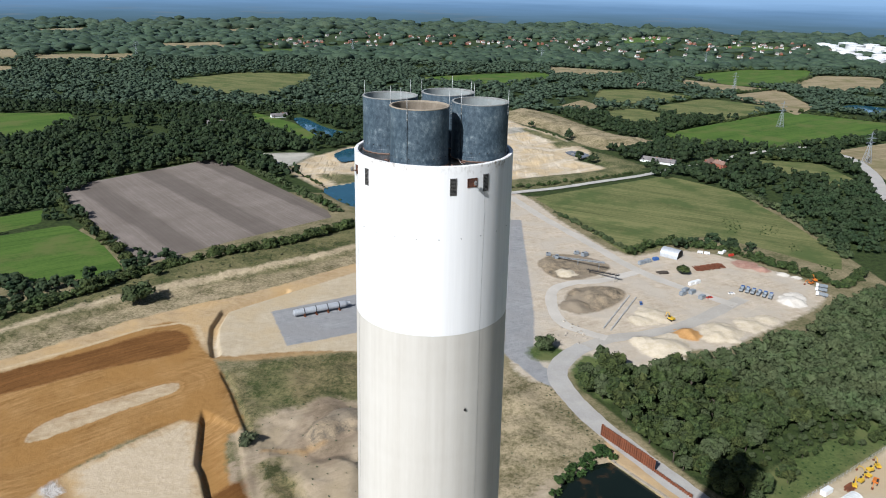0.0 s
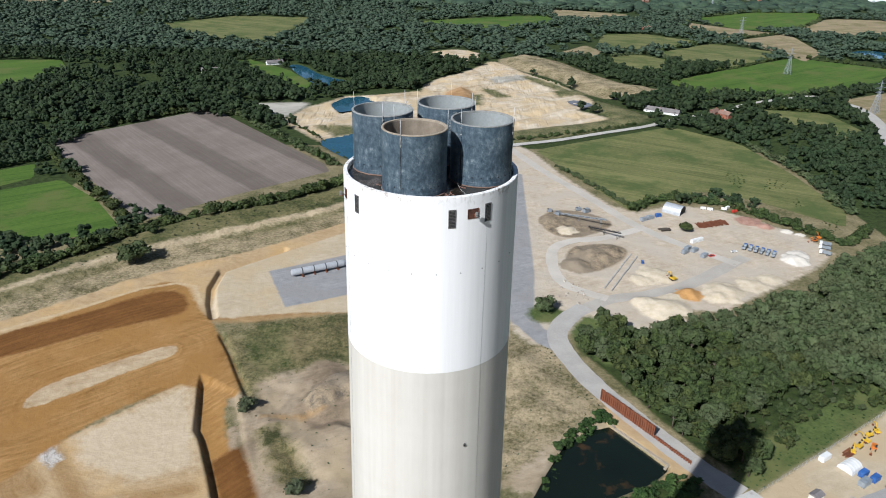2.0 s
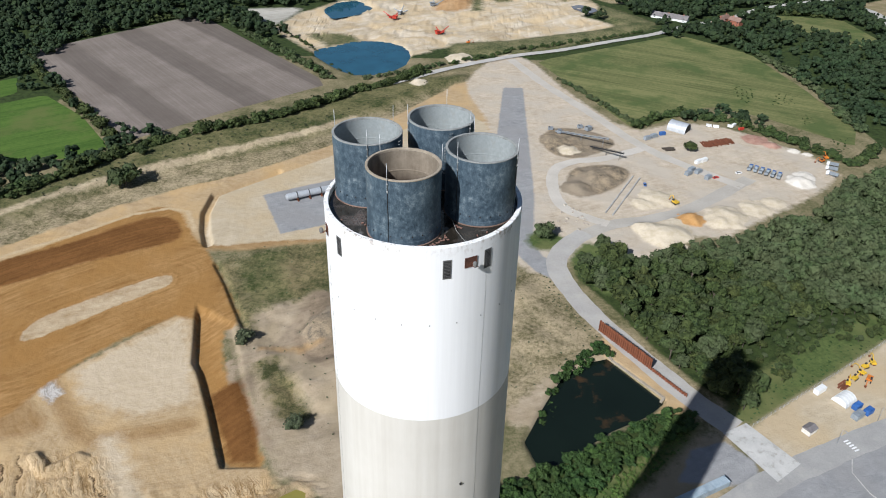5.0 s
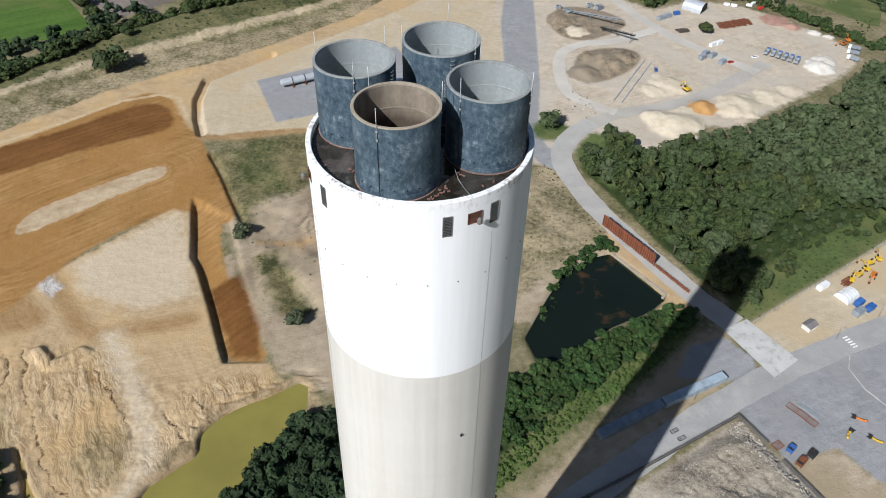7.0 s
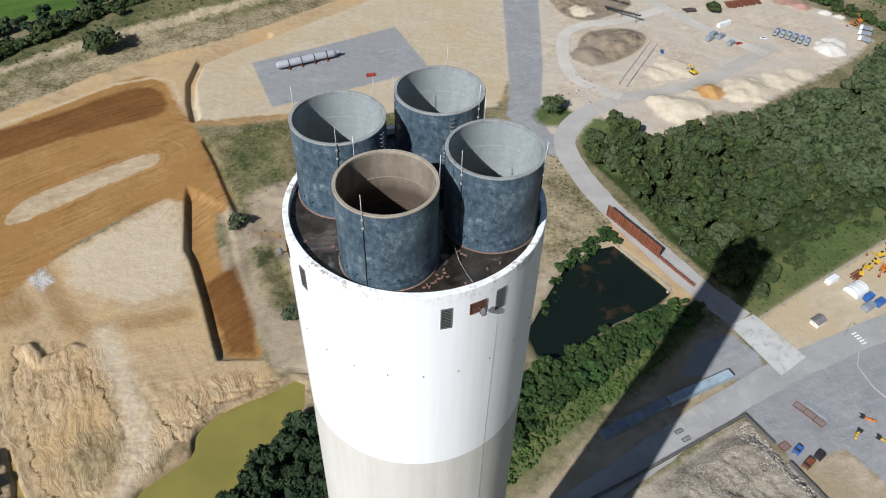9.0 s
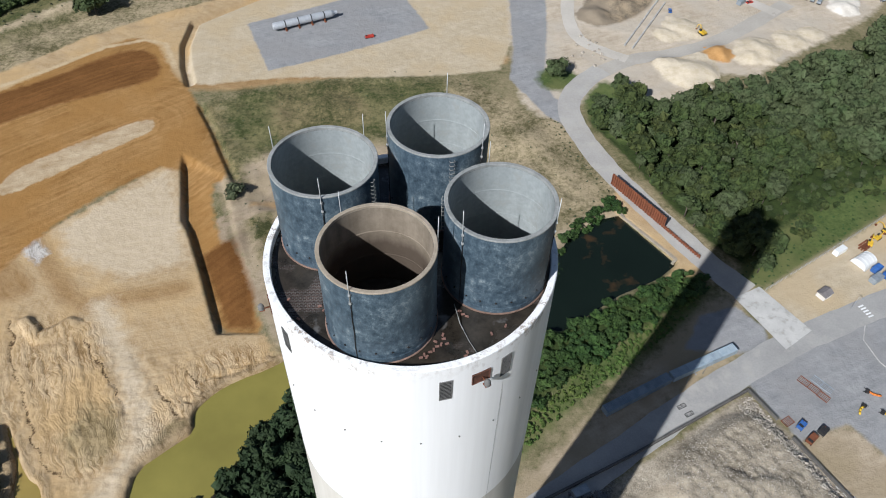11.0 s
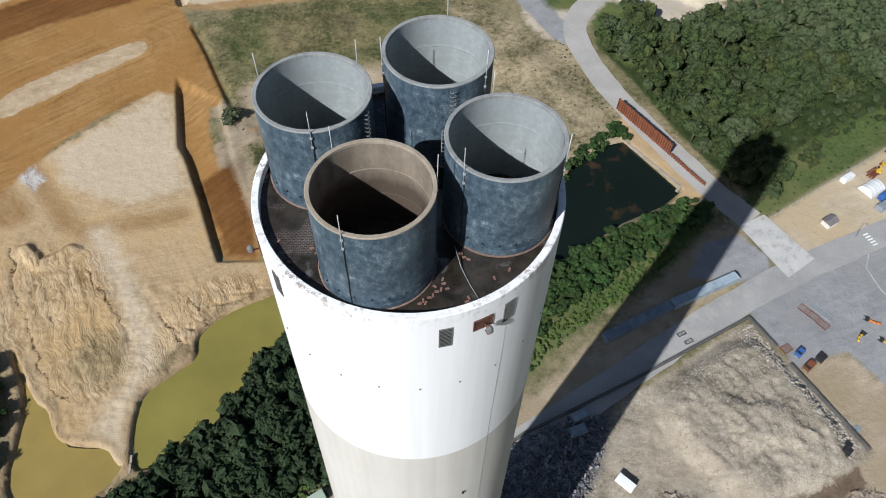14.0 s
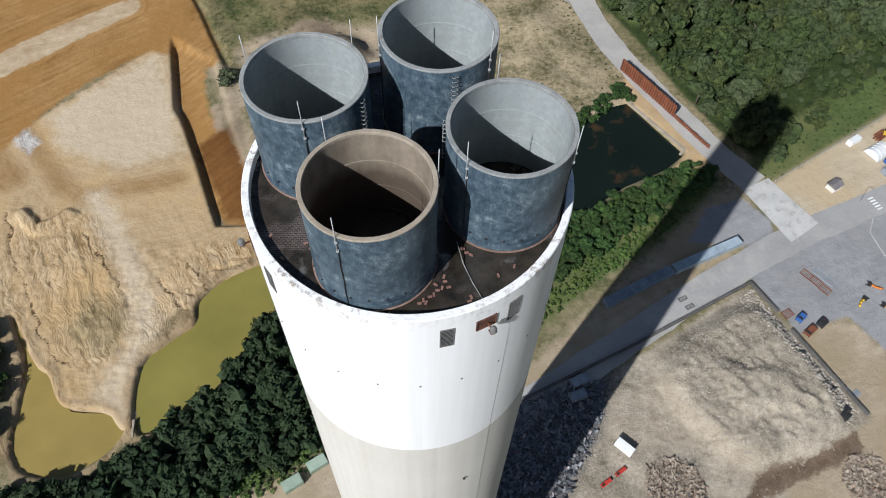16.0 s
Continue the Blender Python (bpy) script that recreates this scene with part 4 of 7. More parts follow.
FIELDS = {
    "plough": [(-396, 637), (-268, 786), (-90, 563), (-167, 492), (-224, 434)],
    "green_a": [(-395, 481), (-368, 492), (-326, 524), (-277, 479), (-236, 424), (-239, 407), (-287, 395), (-366, 415)],
    "green_a2": [(-430, 532), (-396, 542), (-370, 566), (-352, 528), (-373, 500), (-410, 495)],
    "green_b": [(-739, 1054), (-689, 1059), (-586, 1075), (-552, 1019), (-542, 881), (-660, 866)],
    "pale_c": [(-1070, 1897), (-859, 2021), (-800, 1876), (-986, 1745)],
    "pale_c2": [(-1274, 1983), (-1200, 2034), (-1037, 1761), (-1118, 1720)],
    "pale_c3": [(-1078, 1654), (-1012, 1677), (-935, 1566), (-979, 1488)],
    "olive_d": [(-578, 1502), (-453, 1645), (-266, 1642), (-297, 1451), (-313, 1256), (-392, 1317), (-507, 1404)],
    "green_e": [(-609, 2302), (-385, 2312), (-347, 2128), (-524, 2057)],
    "tan_f": [(-944, 2353), (-755, 2495), (-638, 2275), (-855, 2185)],
    "green_g": [(-323, 1077), (-298, 1107), (-218, 1024), (-169, 933), (-175, 876), (-256, 1002)],
    "tri": [(105, 636), (276, 737), (332, 671), (344, 564), (345, 474), (328, 442), (279, 498), (242, 521), (182, 480), (162, 472), (129, 570)],
    "green_h": [(350, 993), (640, 1220), (767, 1122), (828, 1108), (770, 1018), (694, 998), (442, 891), (352, 932)],
    "olive_i": [(307, 1312), (349, 1455), (441, 1484), (536, 1384), (405, 1269)],
    "olive_j": [(291, 1182), (362, 1226), (400, 1171), (361, 1062), (307, 1047)],
    "olive_k": [(403, 1243), (548, 1370), (644, 1271), (494, 1110), (403, 1138)],
    "tan_l": [(222, 1223), (285, 1309), (304, 1245), (268, 1168)],
    "tan_m": [(596, 1701), (679, 1590), (749, 1526), (621, 1441), (569, 1575)],
    "green_n": [(634, 1775), (848, 1910), (1030, 1901), (931, 1730), (782, 1558), (679, 1590)],
    "tan_o": [(819, 1610), (987, 1784), (1134, 1761), (1018, 1545), (846, 1504)],
    "tan_p": [(596, 1407), (769, 1529), (722, 1280), (642, 1180), (642, 1271)],
    "olive_q": [(416, 829), (497, 813), (499, 730), (468, 691), (401, 777)],
    "tan_r": [(556, 889), (663, 947), (741, 973), (539, 652), (520, 682), (556, 802)],
    "green_s": [(-64, 1579), (269, 1751), (286, 1632), (160, 1489), (-12, 1510)],
    "pale_d": [(-1573, 2862), (-1435, 2994), (-1299, 2703), (-1407, 2602)],
    "pale_e": [(-914, 3101), (-778, 3239), (-710, 3011), (-824, 2861)],
    "green_t": [(730, 2932), (1030, 3157), (877, 2732), (701, 2631)],
    "pale_f": [(1000, 3250), (1250, 3420), (1500, 3300), (1200, 3120)],
    "pale_g": [(-1640, 3442), (-1458, 3580), (-1332, 3258), (-1483, 3151)],
    "green_u": [(1117, 2795), (1359, 2747), (1231, 2514), (1030, 2514)],
    "tan_t": [(297, 1895), (490, 1837), (483, 1751), (293, 1633)],
}
for key, poly in FIELDS.items():
    if key == "plough":
        draped("field", poly, M["plough"], "bare ploughed field of greyish brown soil", 0.12)
    else:
        kind = key.split("_")[0]
        mat = {"green": "field_green", "olive": "field_olive", "tri": "field_olive"}.get(kind, "field_tan")
        label = {"green": "bright green grass field edged by trees", "olive": "dry olive-green pasture field edged by trees"}.get({"tri": "olive"}.get(kind, kind), "pale tan stubble field edged by trees")
        draped("field", poly, M[mat], label, 0.14 if max(q[1] for q in poly) < 900 else 0.5 + 0.1 * (len(key) % 3))


def ribbon(name, line, width, mat, label, category, lift=0.12, kerb=0.0, step=4.0):
    """A road along a line, draped over the ground."""
    pts = [Vector((*p, 0)) for p in line]
    dense = []
    for i in range(len(pts) - 1):
        p0, p1, p2, p3 = pts[max(i - 1, 0)], pts[i], pts[i + 1], pts[min(i + 2, len(pts) - 1)]
        k = max(2, int((p2 - p1).length / step))
        for j in range(k):
            t = j / k
            dense.append(0.5 * ((2 * p1) + (p2 - p0) * t + (2 * p0 - 5 * p1 + 4 * p2 - p3) * t * t + (3 * p1 - p0 - 3 * p2 + p3) * t ** 3))
    dense.append(pts[-1])
    rows = []
    for i, p in enumerate(dense):
        d = (dense[min(i + 1, len(dense) - 1)] - dense[max(i - 1, 0)]).normalized()
        side = Vector((-d.y, d.x, 0))
        wob = 0.25 * math.sin(i * 0.9) + 0.2 * math.sin(i * 2.3 + 1)
        rows.append([p + side * k for k in (-width / 2 - wob, -width / 4, 0, width / 4, width / 2 + wob * 0.7)])
    co = np.array([[v.x, v.y] for r in rows for v in r])
    z = ground_at(co[:, 0], co[:, 1]) + lift
    n = len(rows)
    ids = np.arange(n * 5).reshape(n, 5)
    q = np.stack([ids[:-1, :-1], ids[:-1, 1:], ids[1:, 1:], ids[1:, :-1]], -1).reshape(-1, 4)
    me = fast_mesh(name, np.column_stack([co, z]), q[:, ::-1])
    me.materials.append(mat)
    return tagged(new(name, me), label, category, kind="structure")


ribbon("road", [(131, 151), (119, 167), (103, 194), (86, 226), (77, 250), (73, 268), (75, 282), (84, 297), (96, 309)], 12, M["road_pale"], "dusty pale gravel haul road along the wood", "road", 0.2)
ribbon("road", [(-70, -12), (-30, 15), (23, 50), (38, 61), (67, 80), (97, 100), (134, 122), (161, 135), (200, 152), (260, 176)], 11, M["tarmac"], "worn grey asphalt site road", "road", 0.2)
ribbon("road", [(-40, 560), (20, 610), (83, 649), (135, 672), (188, 702), (249, 736), (302, 776), (354, 803), (420, 860), (521, 909)], 8, M["road_pale"], "narrow country road between hedges", "road", 0.8)
ribbon("road", [(521, 909), (553, 849), (535, 758), (492, 659), (470, 560)], 14, M["road_pale"], "wide curving country road", "road", 0.9)
ribbon("road", [(80, 640), (105, 569), (135, 500), (157, 447), (178, 413), (215, 372)], 9, M["track_dust"], "pale dusty yard track", "road", 0.2)
ribbon("road", [(90, 303), (114, 319), (141, 327), (167, 339), (195, 360), (225, 385)], 10, M["track_dust"], "pale dusty yard track", "road", 0.16)
ribbon("road", [(112, 320), (99, 328), (87, 341), (84, 366), (89, 394), (104, 408), (128, 414), (160, 432)], 8, M["track_dust"], "pale dusty yard track round a spoil heap", "road", 0.18)
flat_patch("pavement", [(125, 148), (137, 154), (151, 132), (138, 123)], 0.3, M["concrete"], "pale concrete slab crossing at the gate", "pavement")


# ---- helpers for things ----
def bm_box(bm, x0, y0, z0, x1, y1, z1):
    v = [bm.verts.new((x, y, z)) for z in (z0, z1) for x, y in ((x0, y0), (x1, y0), (x1, y1), (x0, y1))]
    for q in ((3, 2, 1, 0), (4, 5, 6, 7), (0, 1, 5, 4), (1, 2, 6, 5), (2, 3, 7, 6), (3, 0, 4, 7)):
        bm.faces.new([v[i] for i in q])


def bm_tube(bm, a, b, r0, r1=None, seg=10, caps=True):
    """A round bar from a to b."""
    r1 = r0 if r1 is None else r1
    a, b = Vector(a), Vector(b)
    q = (b - a).to_track_quat("Z", "Y").to_matrix()
    rings = []
    for p, r in ((a, r0), (b, r1)):
        rings.append([bm.verts.new(p + q @ Vector((r * math.cos(2 * math.pi * i / seg), r * math.sin(2 * math.pi * i / seg), 0))) for i in range(seg)])
    for i in range(seg):
        f = bm.faces.new([rings[0][i], rings[0][(i + 1) % seg], rings[1][(i + 1) % seg], rings[1][i]])
        f.smooth = seg > 6
    if caps:
        bm.faces.new(rings[0][::-1])
        bm.faces.new(rings[1])


def bm_lathe(bm, profile, seg=96, cx=0.0, cy=0.0):
    """A body of revolution from (radius, height) pairs; corners of the profile stay sharp."""
    def ring(r, z):
        return [bm.verts.new((cx + r * math.cos(2 * math.pi * i / seg), cy + r * math.sin(2 * math.pi * i / seg), z)) for i in range(seg)]

    last, heading, rings = ring(*profile[0]), None, []
    rings.append(last)
    for (r0, z0), (r1, z1) in zip(profile, profile[1:]):
        d = math.atan2(z1 - z0, r1 - r0)
        if heading is not None and abs((d - heading + math.pi) % (2 * math.pi) - math.pi) > 0.35:
            for i in range(seg):
                bm.edges.get((last[i], last[(i + 1) % seg])).smooth = False
        heading, here = d, ring(r1, z1)
        for i in range(seg):
            f = bm.faces.new([last[i], last[(i + 1) % seg], here[(i + 1) % seg], here[i]])
            f.smooth = True
        last = here
        rings.append(here)
    return rings


def bm_path(bm, pts, r, seg=6):
    """One bent round bar through the points."""
    pts = [Vector(q) for q in pts]
    rings = []
    for i, q in enumerate(pts):
        d = (pts[min(i + 1, len(pts) - 1)] - pts[max(i - 1, 0)]).normalized()
        m = d.to_track_quat("Z", "Y").to_matrix()
        rings.append([bm.verts.new(q + m @ Vector((r * math.cos(2 * math.pi * k / seg), r * math.sin(2 * math.pi * k / seg), 0))) for k in range(seg)])
    for a, b in zip(rings, rings[1:]):
        best = min(range(seg), key=lambda s: (a[0].co - b[s].co).length)
        for k in range(seg):
            f = bm.faces.new([a[k], a[(k + 1) % seg], b[(k + 1 + best) % seg], b[(k + best) % seg]])
            f.smooth = True
    bm.faces.new(rings[0][::-1])
    bm.faces.new(rings[-1])


def part(name, bm, material, parent=None, label="", bevel=0.0):
    if bevel:
        bmesh.ops.bevel(bm, geom=[e for e in bm.edges if e.is_manifold and e.calc_face_angle(0) > 0.6], offset=bevel, segments=1, affect="EDGES")
    me = bpy.data.meshes.new(name)
    bm.to_mesh(me)
    bm.free()
    me.materials.append(material)
    ob = new(name, me)
    if parent:
        ob.parent = parent
    if label:
        ob["label"] = label
    return ob


def thing(name, label, category, group="", kind=""):
    return tagged(new(name), label, category, group, kind)


# ---- chimney ----
def paint_mat():
    n = Nodes("white_paint")
    streak = n.noise(1.0, 5, 0.6, (1.6, 1.6, 0.05))
    spots = n.noise(2.2, 6, 0.7, (1, 1, 0.7), 4.0)
    sep = n.t.nodes.new("ShaderNodeSeparateXYZ")
    n.link(n.co, sep.inputs[0])
    top = n.math("MULTIPLY", n.math("SUBTRACT", sep.outputs[2], 190.6), 0.75, True)
    col = n.ramp(streak, [(0.3, (0.79, 0.785, 0.775)), (0.65, (0.85, 0.848, 0.84))])
    grime = n.math("MULTIPLY", n.ramp(spots, [(0.5, (0, 0, 0)), (0.6, (1, 1, 1))]), top)
    col = n.mix(n.math("MULTIPLY", grime, n.ramp(n.noise(0.25, 3), [(0.4, (0.25, 0.25, 0.25)), (0.6, (1, 1, 1))])), col, (0.36, 0.31, 0.26))
    return n.done(col, 0.55, 0, 0.3)


def shaft_mat():
    n = Nodes("shaft_concrete")
    streak = n.noise(1.0, 5, 0.6, (0.9, 0.9, 0.012))
    fine = n.noise(1.4, 6, 0.65, (1, 1, 0.25))
    lift = n.noise(1.0, 1, 0.5, (0.01, 0.01, 0.42), 2.0)
    f = n.math("ADD", n.math("MULTIPLY", streak, 0.6), n.math("ADD", n.math("MULTIPLY", fine, 0.25), n.math("MULTIPLY", lift, 0.15)))
    col = n.ramp(f, [(0.36, (0.53, 0.50, 0.445)), (0.5, (0.57, 0.542, 0.487)), (0.62, (0.60, 0.573, 0.52))])
    n.bump(fine, 0.15, 0.05)
    return n.done(col, 0.9, 0, 0.2)


def flue_mat():
    n = Nodes("flue_coating")
    big, mid, fine = n.noise(0.5, 5, 0.6), n.noise(2.6, 9, 0.82, (1, 1, 0.7), 3.0), n.noise(14, 5, 0.75)
    band = n.noise(1.0, 2, 0.5, (0.04, 0.04, 0.6), 7.0)
    f = n.math("ADD", n.math("MULTIPLY", big, 0.22), n.math("ADD", n.math("MULTIPLY", mid, 0.6), n.math("MULTIPLY", band, 0.18)))
    col = n.ramp(f, [(0.38, (0.017, 0.028, 0.040)), (0.46, (0.042, 0.066, 0.088)), (0.53, (0.078, 0.112, 0.138)), (0.61, (0.20, 0.24, 0.255))])
    vein = n.t.nodes.new("ShaderNodeTexVoronoi")
    vein.feature = "DISTANCE_TO_EDGE"
    vein.inputs["Scale"].default_value = 1.1
    mp = n.t.nodes.new("ShaderNodeMapping")
    mp.inputs["Scale"].default_value = (0.7, 0.7, 1.6)
    n.link(n.co, mp.inputs["Vector"])
    n.link(mp.outputs[0], vein.inputs["Vector"])
    line = n.math("MULTIPLY", n.ramp(vein.outputs[0], [(0.0, (1, 1, 1)), (0.018, (0, 0, 0))]), n.ramp(big, [(0.5, (0, 0, 0)), (0.62, (0.6, 0.6, 0.6))]))
    col = n.mix(line, col, (0.26, 0.27, 0.27))
    col = n.mix(n.ramp(fine, [(0.62, (0, 0, 0)), (0.72, (0.5, 0.5, 0.5))]), col, (0.16, 0.165, 0.165))
    n.bump(mid, 0.25, 0.03)
    return n.done(col, n.ramp(mid, [(0.4, (0.42, 0.42, 0.42)), (0.6, (0.7, 0.7, 0.7))]), 0, 0.4)


M["paint"], M["shaft"], M["flue"] = paint_mat(), shaft_mat(), flue_mat()
M["lining"] = surface("lining", (0.22, 0.242, 0.238), (0.33, 0.352, 0.345), 0.5, 3, 0.9, stretch=(1, 1, 0.2), c=(0.25, 0.262, 0.248))
def brown_lining_mat():
    n = Nodes("brown_lining")
    sep = n.t.nodes.new("ShaderNodeSeparateXYZ")
    n.link(n.co, sep.inputs[0])
    drip = n.noise(1.0, 5, 0.65, (1.4, 1.4, 0.12))
    f = n.math("ADD", n.math("MULTIPLY", n.noise(1.5, 6, 0.7), 0.5), n.math("MULTIPLY", drip, 0.5))
    col = n.ramp(f, [(0.36, (0.16, 0.13, 0.095)), (0.62, (0.27, 0.225, 0.17))])
    # turns darker from about two metres below the rim, with a ragged edge
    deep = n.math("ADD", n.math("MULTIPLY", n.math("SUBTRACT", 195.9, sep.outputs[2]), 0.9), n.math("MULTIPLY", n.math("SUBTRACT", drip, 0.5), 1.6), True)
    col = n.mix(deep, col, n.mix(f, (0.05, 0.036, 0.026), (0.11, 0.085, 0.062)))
    return n.done(col, 0.8, 0, 0.3)


M["lining_brown"] = brown_lining_mat()
M["blade"] = surface("blade", (0.10, 0.10, 0.095), (0.17, 0.165, 0.155), 1, 6, 0.7)
M["rust_dark"] = surface("rust_dark", (0.05, 0.025, 0.018), (0.16, 0.07, 0.045), 1.5, 6, 0.9)
M["skirt"] = surface("skirt", (0.10, 0.065, 0.05), (0.26, 0.17, 0.13), 0.7, 5, 0.9)
M["rim_pale"] = surface("rim_pale", (0.19, 0.195, 0.185), (0.30, 0.305, 0.29), 1.2, 6, 0.85)
M["rim_tan"] = surface("rim_tan", (0.27, 0.225, 0.165), (0.39, 0.33, 0.255), 1.2, 6, 0.85)
M["brick_wet"] = surface("brick_wet", (0.17, 0.09, 0.07), (0.28, 0.165, 0.13), 1, 8, 0.85)
M["galvanised"] = surface("galvanised", (0.42, 0.43, 0.43), (0.55, 0.56, 0.55), 1, 6, 0.5, 0.3)


def deck_mat():
    n = Nodes("wet_deck")
    br = n.t.nodes.new("ShaderNodeTexBrick")
    br.inputs["Scale"].default_value = 2.0
    br.inputs["Color1"].default_value, br.inputs["Color2"].default_value, br.inputs["Mortar"].default_value = (0.035, 0.024, 0.02, 1), (0.085, 0.055, 0.045, 1), (0.15, 0.14, 0.13, 1)
    br.inputs["Mortar Size"].default_value = 0.03
    n.link(n.co, br.inputs["Vector"])
    damp = n.noise(0.28, 5, 0.6)
    skin = n.ramp(n.noise(0.6, 6, 0.7), [(0.35, (0.014, 0.012, 0.009)), (0.65, (0.045, 0.037, 0.028))])
    col = n.mix(n.ramp(damp, [(0.56, (0, 0, 0)), (0.66, (0.9, 0.9, 0.9))]), skin, br.outputs[0])
    col = n.mix(n.ramp(n.noise(0.35, 4, 0.6, None, 9.0), [(0.60, (0, 0, 0)), (0.68, (0.8, 0.8, 0.8))]), col, (0.17, 0.165, 0.16))
    return n.done(col, n.ramp(n.noise(0.3, 4, 0.6, None, 3.0), [(0.5, (0.08, 0.08, 0.08)), (0.66, (0.7, 0.7, 0.7))]), 0, 0.5)


M["deck"] = deck_mat()
RIM_Z, RIM_R, DECK_Z, BAND_Z = 191.95, 9.68, 191.42, 171.2
chimney = thing("chimney", "tall concrete chimney with white top band and four dark flues", "chimney")
bm = bmesh.new()
bm_lathe(bm, [(11.9, -2), (11.4, 60), (10.9, 100), (10.42, 130), (10.18, 148), (9.86, BAND_Z)], 128)
part("shaft", bm, M["shaft"], chimney, "weathered beige-grey concrete shaft")
bm = bmesh.new()
bm_lathe(bm, [(9.80, BAND_Z), (9.875, BAND_Z), (9.74, 186), (RIM_R, RIM_Z - 0.06), (RIM_R - 0.05, RIM_Z), (RIM_R - 0.42, RIM_Z), (RIM_R - 0.46, RIM_Z - 0.04), (RIM_R - 0.48, DECK_Z - 0.3)], 160)
band = part("painted_band", bm, M["paint"], chimney, "white painted band, chipped along the rim")
bm = bmesh.new()
ring = bm_lathe(bm, [(RIM_R - 0.44, DECK_Z), (5, DECK_Z + 0.01), (0.05, DECK_Z + 0.02)], 96)
bm.faces.new(ring[-1])
part("deck", bm, M["deck"], chimney, "wet brown brick deck inside the parapet")


def on_shaft(deg, z, out=0.0):
    r = np.interp(z, [0, 60, 100, 130, 148, BAND_Z, 186, RIM_Z], [11.9, 11.4, 10.9, 10.42, 10.18, 9.86, 9.74, RIM_R]) + out
    a = radians(deg)
    return Matrix.Translation((r * math.cos(a), r * math.sin(a), z)) @ Matrix.Rotation(a + math.pi / 2, 4, "Z")


def place(ob, m):
    ob.matrix_basis = m
    return ob


def louvre(deg, z, w, h):
    """A louvred vent: frame, dark plate for the shaded hollow, and slanted blades; x across, -y outwards."""
    bm = bmesh.new()
    t = 0.06
    for x0, x1, z0, z1 in ((-w / 2, -w / 2 + t, -h / 2, h / 2), (w / 2 - t, w / 2, -h / 2, h / 2), (-w / 2 + t, w / 2 - t, -h / 2, -h / 2 + t), (-w / 2 + t, w / 2 - t, h / 2 - t, h / 2)):
        bm_box(bm, x0, -0.045, z0, x1, 0.03, z1)
    fr = place(part("louvre", bm, M["blade"], chimney, "grey louvred vent"), on_shaft(deg, z, 0.0))
    bm = bmesh.new()
    bm_box(bm, -w / 2 + t, -0.022, -h / 2 + t, w / 2 - t, 0.02, h / 2 - t)
    part("void", bm, M["dark"], fr)
    k = int(h / 0.16)
    for i in range(k):
        zc = -h / 2 + t + (i + 0.5) * (h - 2 * t) / k
        bm = bmesh.new()
        bm_box(bm, -w / 2 + t, -0.03, -0.01, w / 2 - t, 0.03, 0.01)
        b = part("blade", bm, M["blade"], fr)
        b.matrix_basis = Matrix.Translation((0, -0.045, zc)) @ Matrix.Rotation(radians(-38), 4, "X")
    return fr


louvre(-76.7, 189.6, 0.8, 2.0)
louvre(-52.3, 189.75, 0.8, 2.0)
louvre(-142.5, 189.7, 0.75, 2.0)


def lamp_niche(deg, z, w, h):
    """A rusty recess with an aviation lamp on a bracket."""
    bm = bmesh.new()
    bm_box(bm, -w / 2, -0.015, -h / 2, w / 2, 0.03, h / 2)
    nic = place(part("lamp_recess", bm, M["rust_dark"], chimney, "rusty lamp recess"), on_shaft(deg, z))
    bm = bmesh.new()
    for x0, x1, z0, z1 in ((-w / 2, -w / 2 + 0.05, -h / 2, h / 2), (w / 2 - 0.05, w / 2, -h / 2, h / 2), (-w / 2 + 0.05, w / 2 - 0.05, h / 2 - 0.05, h / 2), (-w / 2 + 0.05, w / 2 - 0.05, -h / 2, -h / 2 + 0.05)):
        bm_box(bm, x0, -0.06, z0, x1, 0.0, z1)
    part("frame", bm, M["rust_dark"], nic)
    bm = bmesh.new()
    bm_tube(bm, (0.1, -0.02, -0.1), (0.1, -0.6, -0.12), 0.05)
    bm_box(bm, -0.1, -0.75, -0.16, 0.3, -0.4, -0.12)
    part("bracket", bm, M["rust"], nic)
    bm = bmesh.new()
    bm_lathe(bm, [(0.0, -0.2), (0.17, -0.2), (0.2, -0.05), (0.13, 0.0), (0.2, 0.05), (0.21, 0.16), (0.15, 0.3), (0.05, 0.36), (0.0, 0.36)], 16, 0.1, -0.6)
    part("lamp", bm, M["blade"], nic, "grey aviation warning lamp")


lamp_niche(-63.2, 189.95, 1.25, 1.05)
lamp_niche(-160.0, 189.95, 0.9, 1.05)
for k in range(24):
    bm = bmesh.new()
    bm_tube(bm, (0, 0.05, 0), (0, -0.06, 0), 0.065, 0.055, 8)
    place(part("bolt", bm, M["blade"], chimney), on_shaft(-85.67 + 15.3 * (k - 8), 183.44))
for deg, lo in ((-53.0, 120.0), (-158.0, 120.0), (37.0, 120.0), (127.0, 120.0)):
    bm = bmesh.new()
    zs = [RIM_Z - 1.8, 186, BAND_Z, 148, 130, lo]
    pts = [on_shaft(deg + 0.25 * math.sin(i * 2.1), z, 0.03).translation for i, z in enumerate(zs)]
    bm_path(bm, pts, 0.008)
    part("conductor_cable", bm, M["rim_pale"], chimney)
for deg, z in ((-64.0, 160.5), (-140.0, 142.0)):
    bm = bmesh.new()
    bm_box(bm, -0.1, -0.16, -0.12, 0.1, 0.02, 0.12)
    bm_tube(bm, (0, -0.1, 0.1), (0, -0.1, 0.34), 0.04)
    place(part("bracket", bm, M["dark"], chimney), on_shaft(deg, z))

FLUE_R, FLUE_TOP = 3.36, 198.0


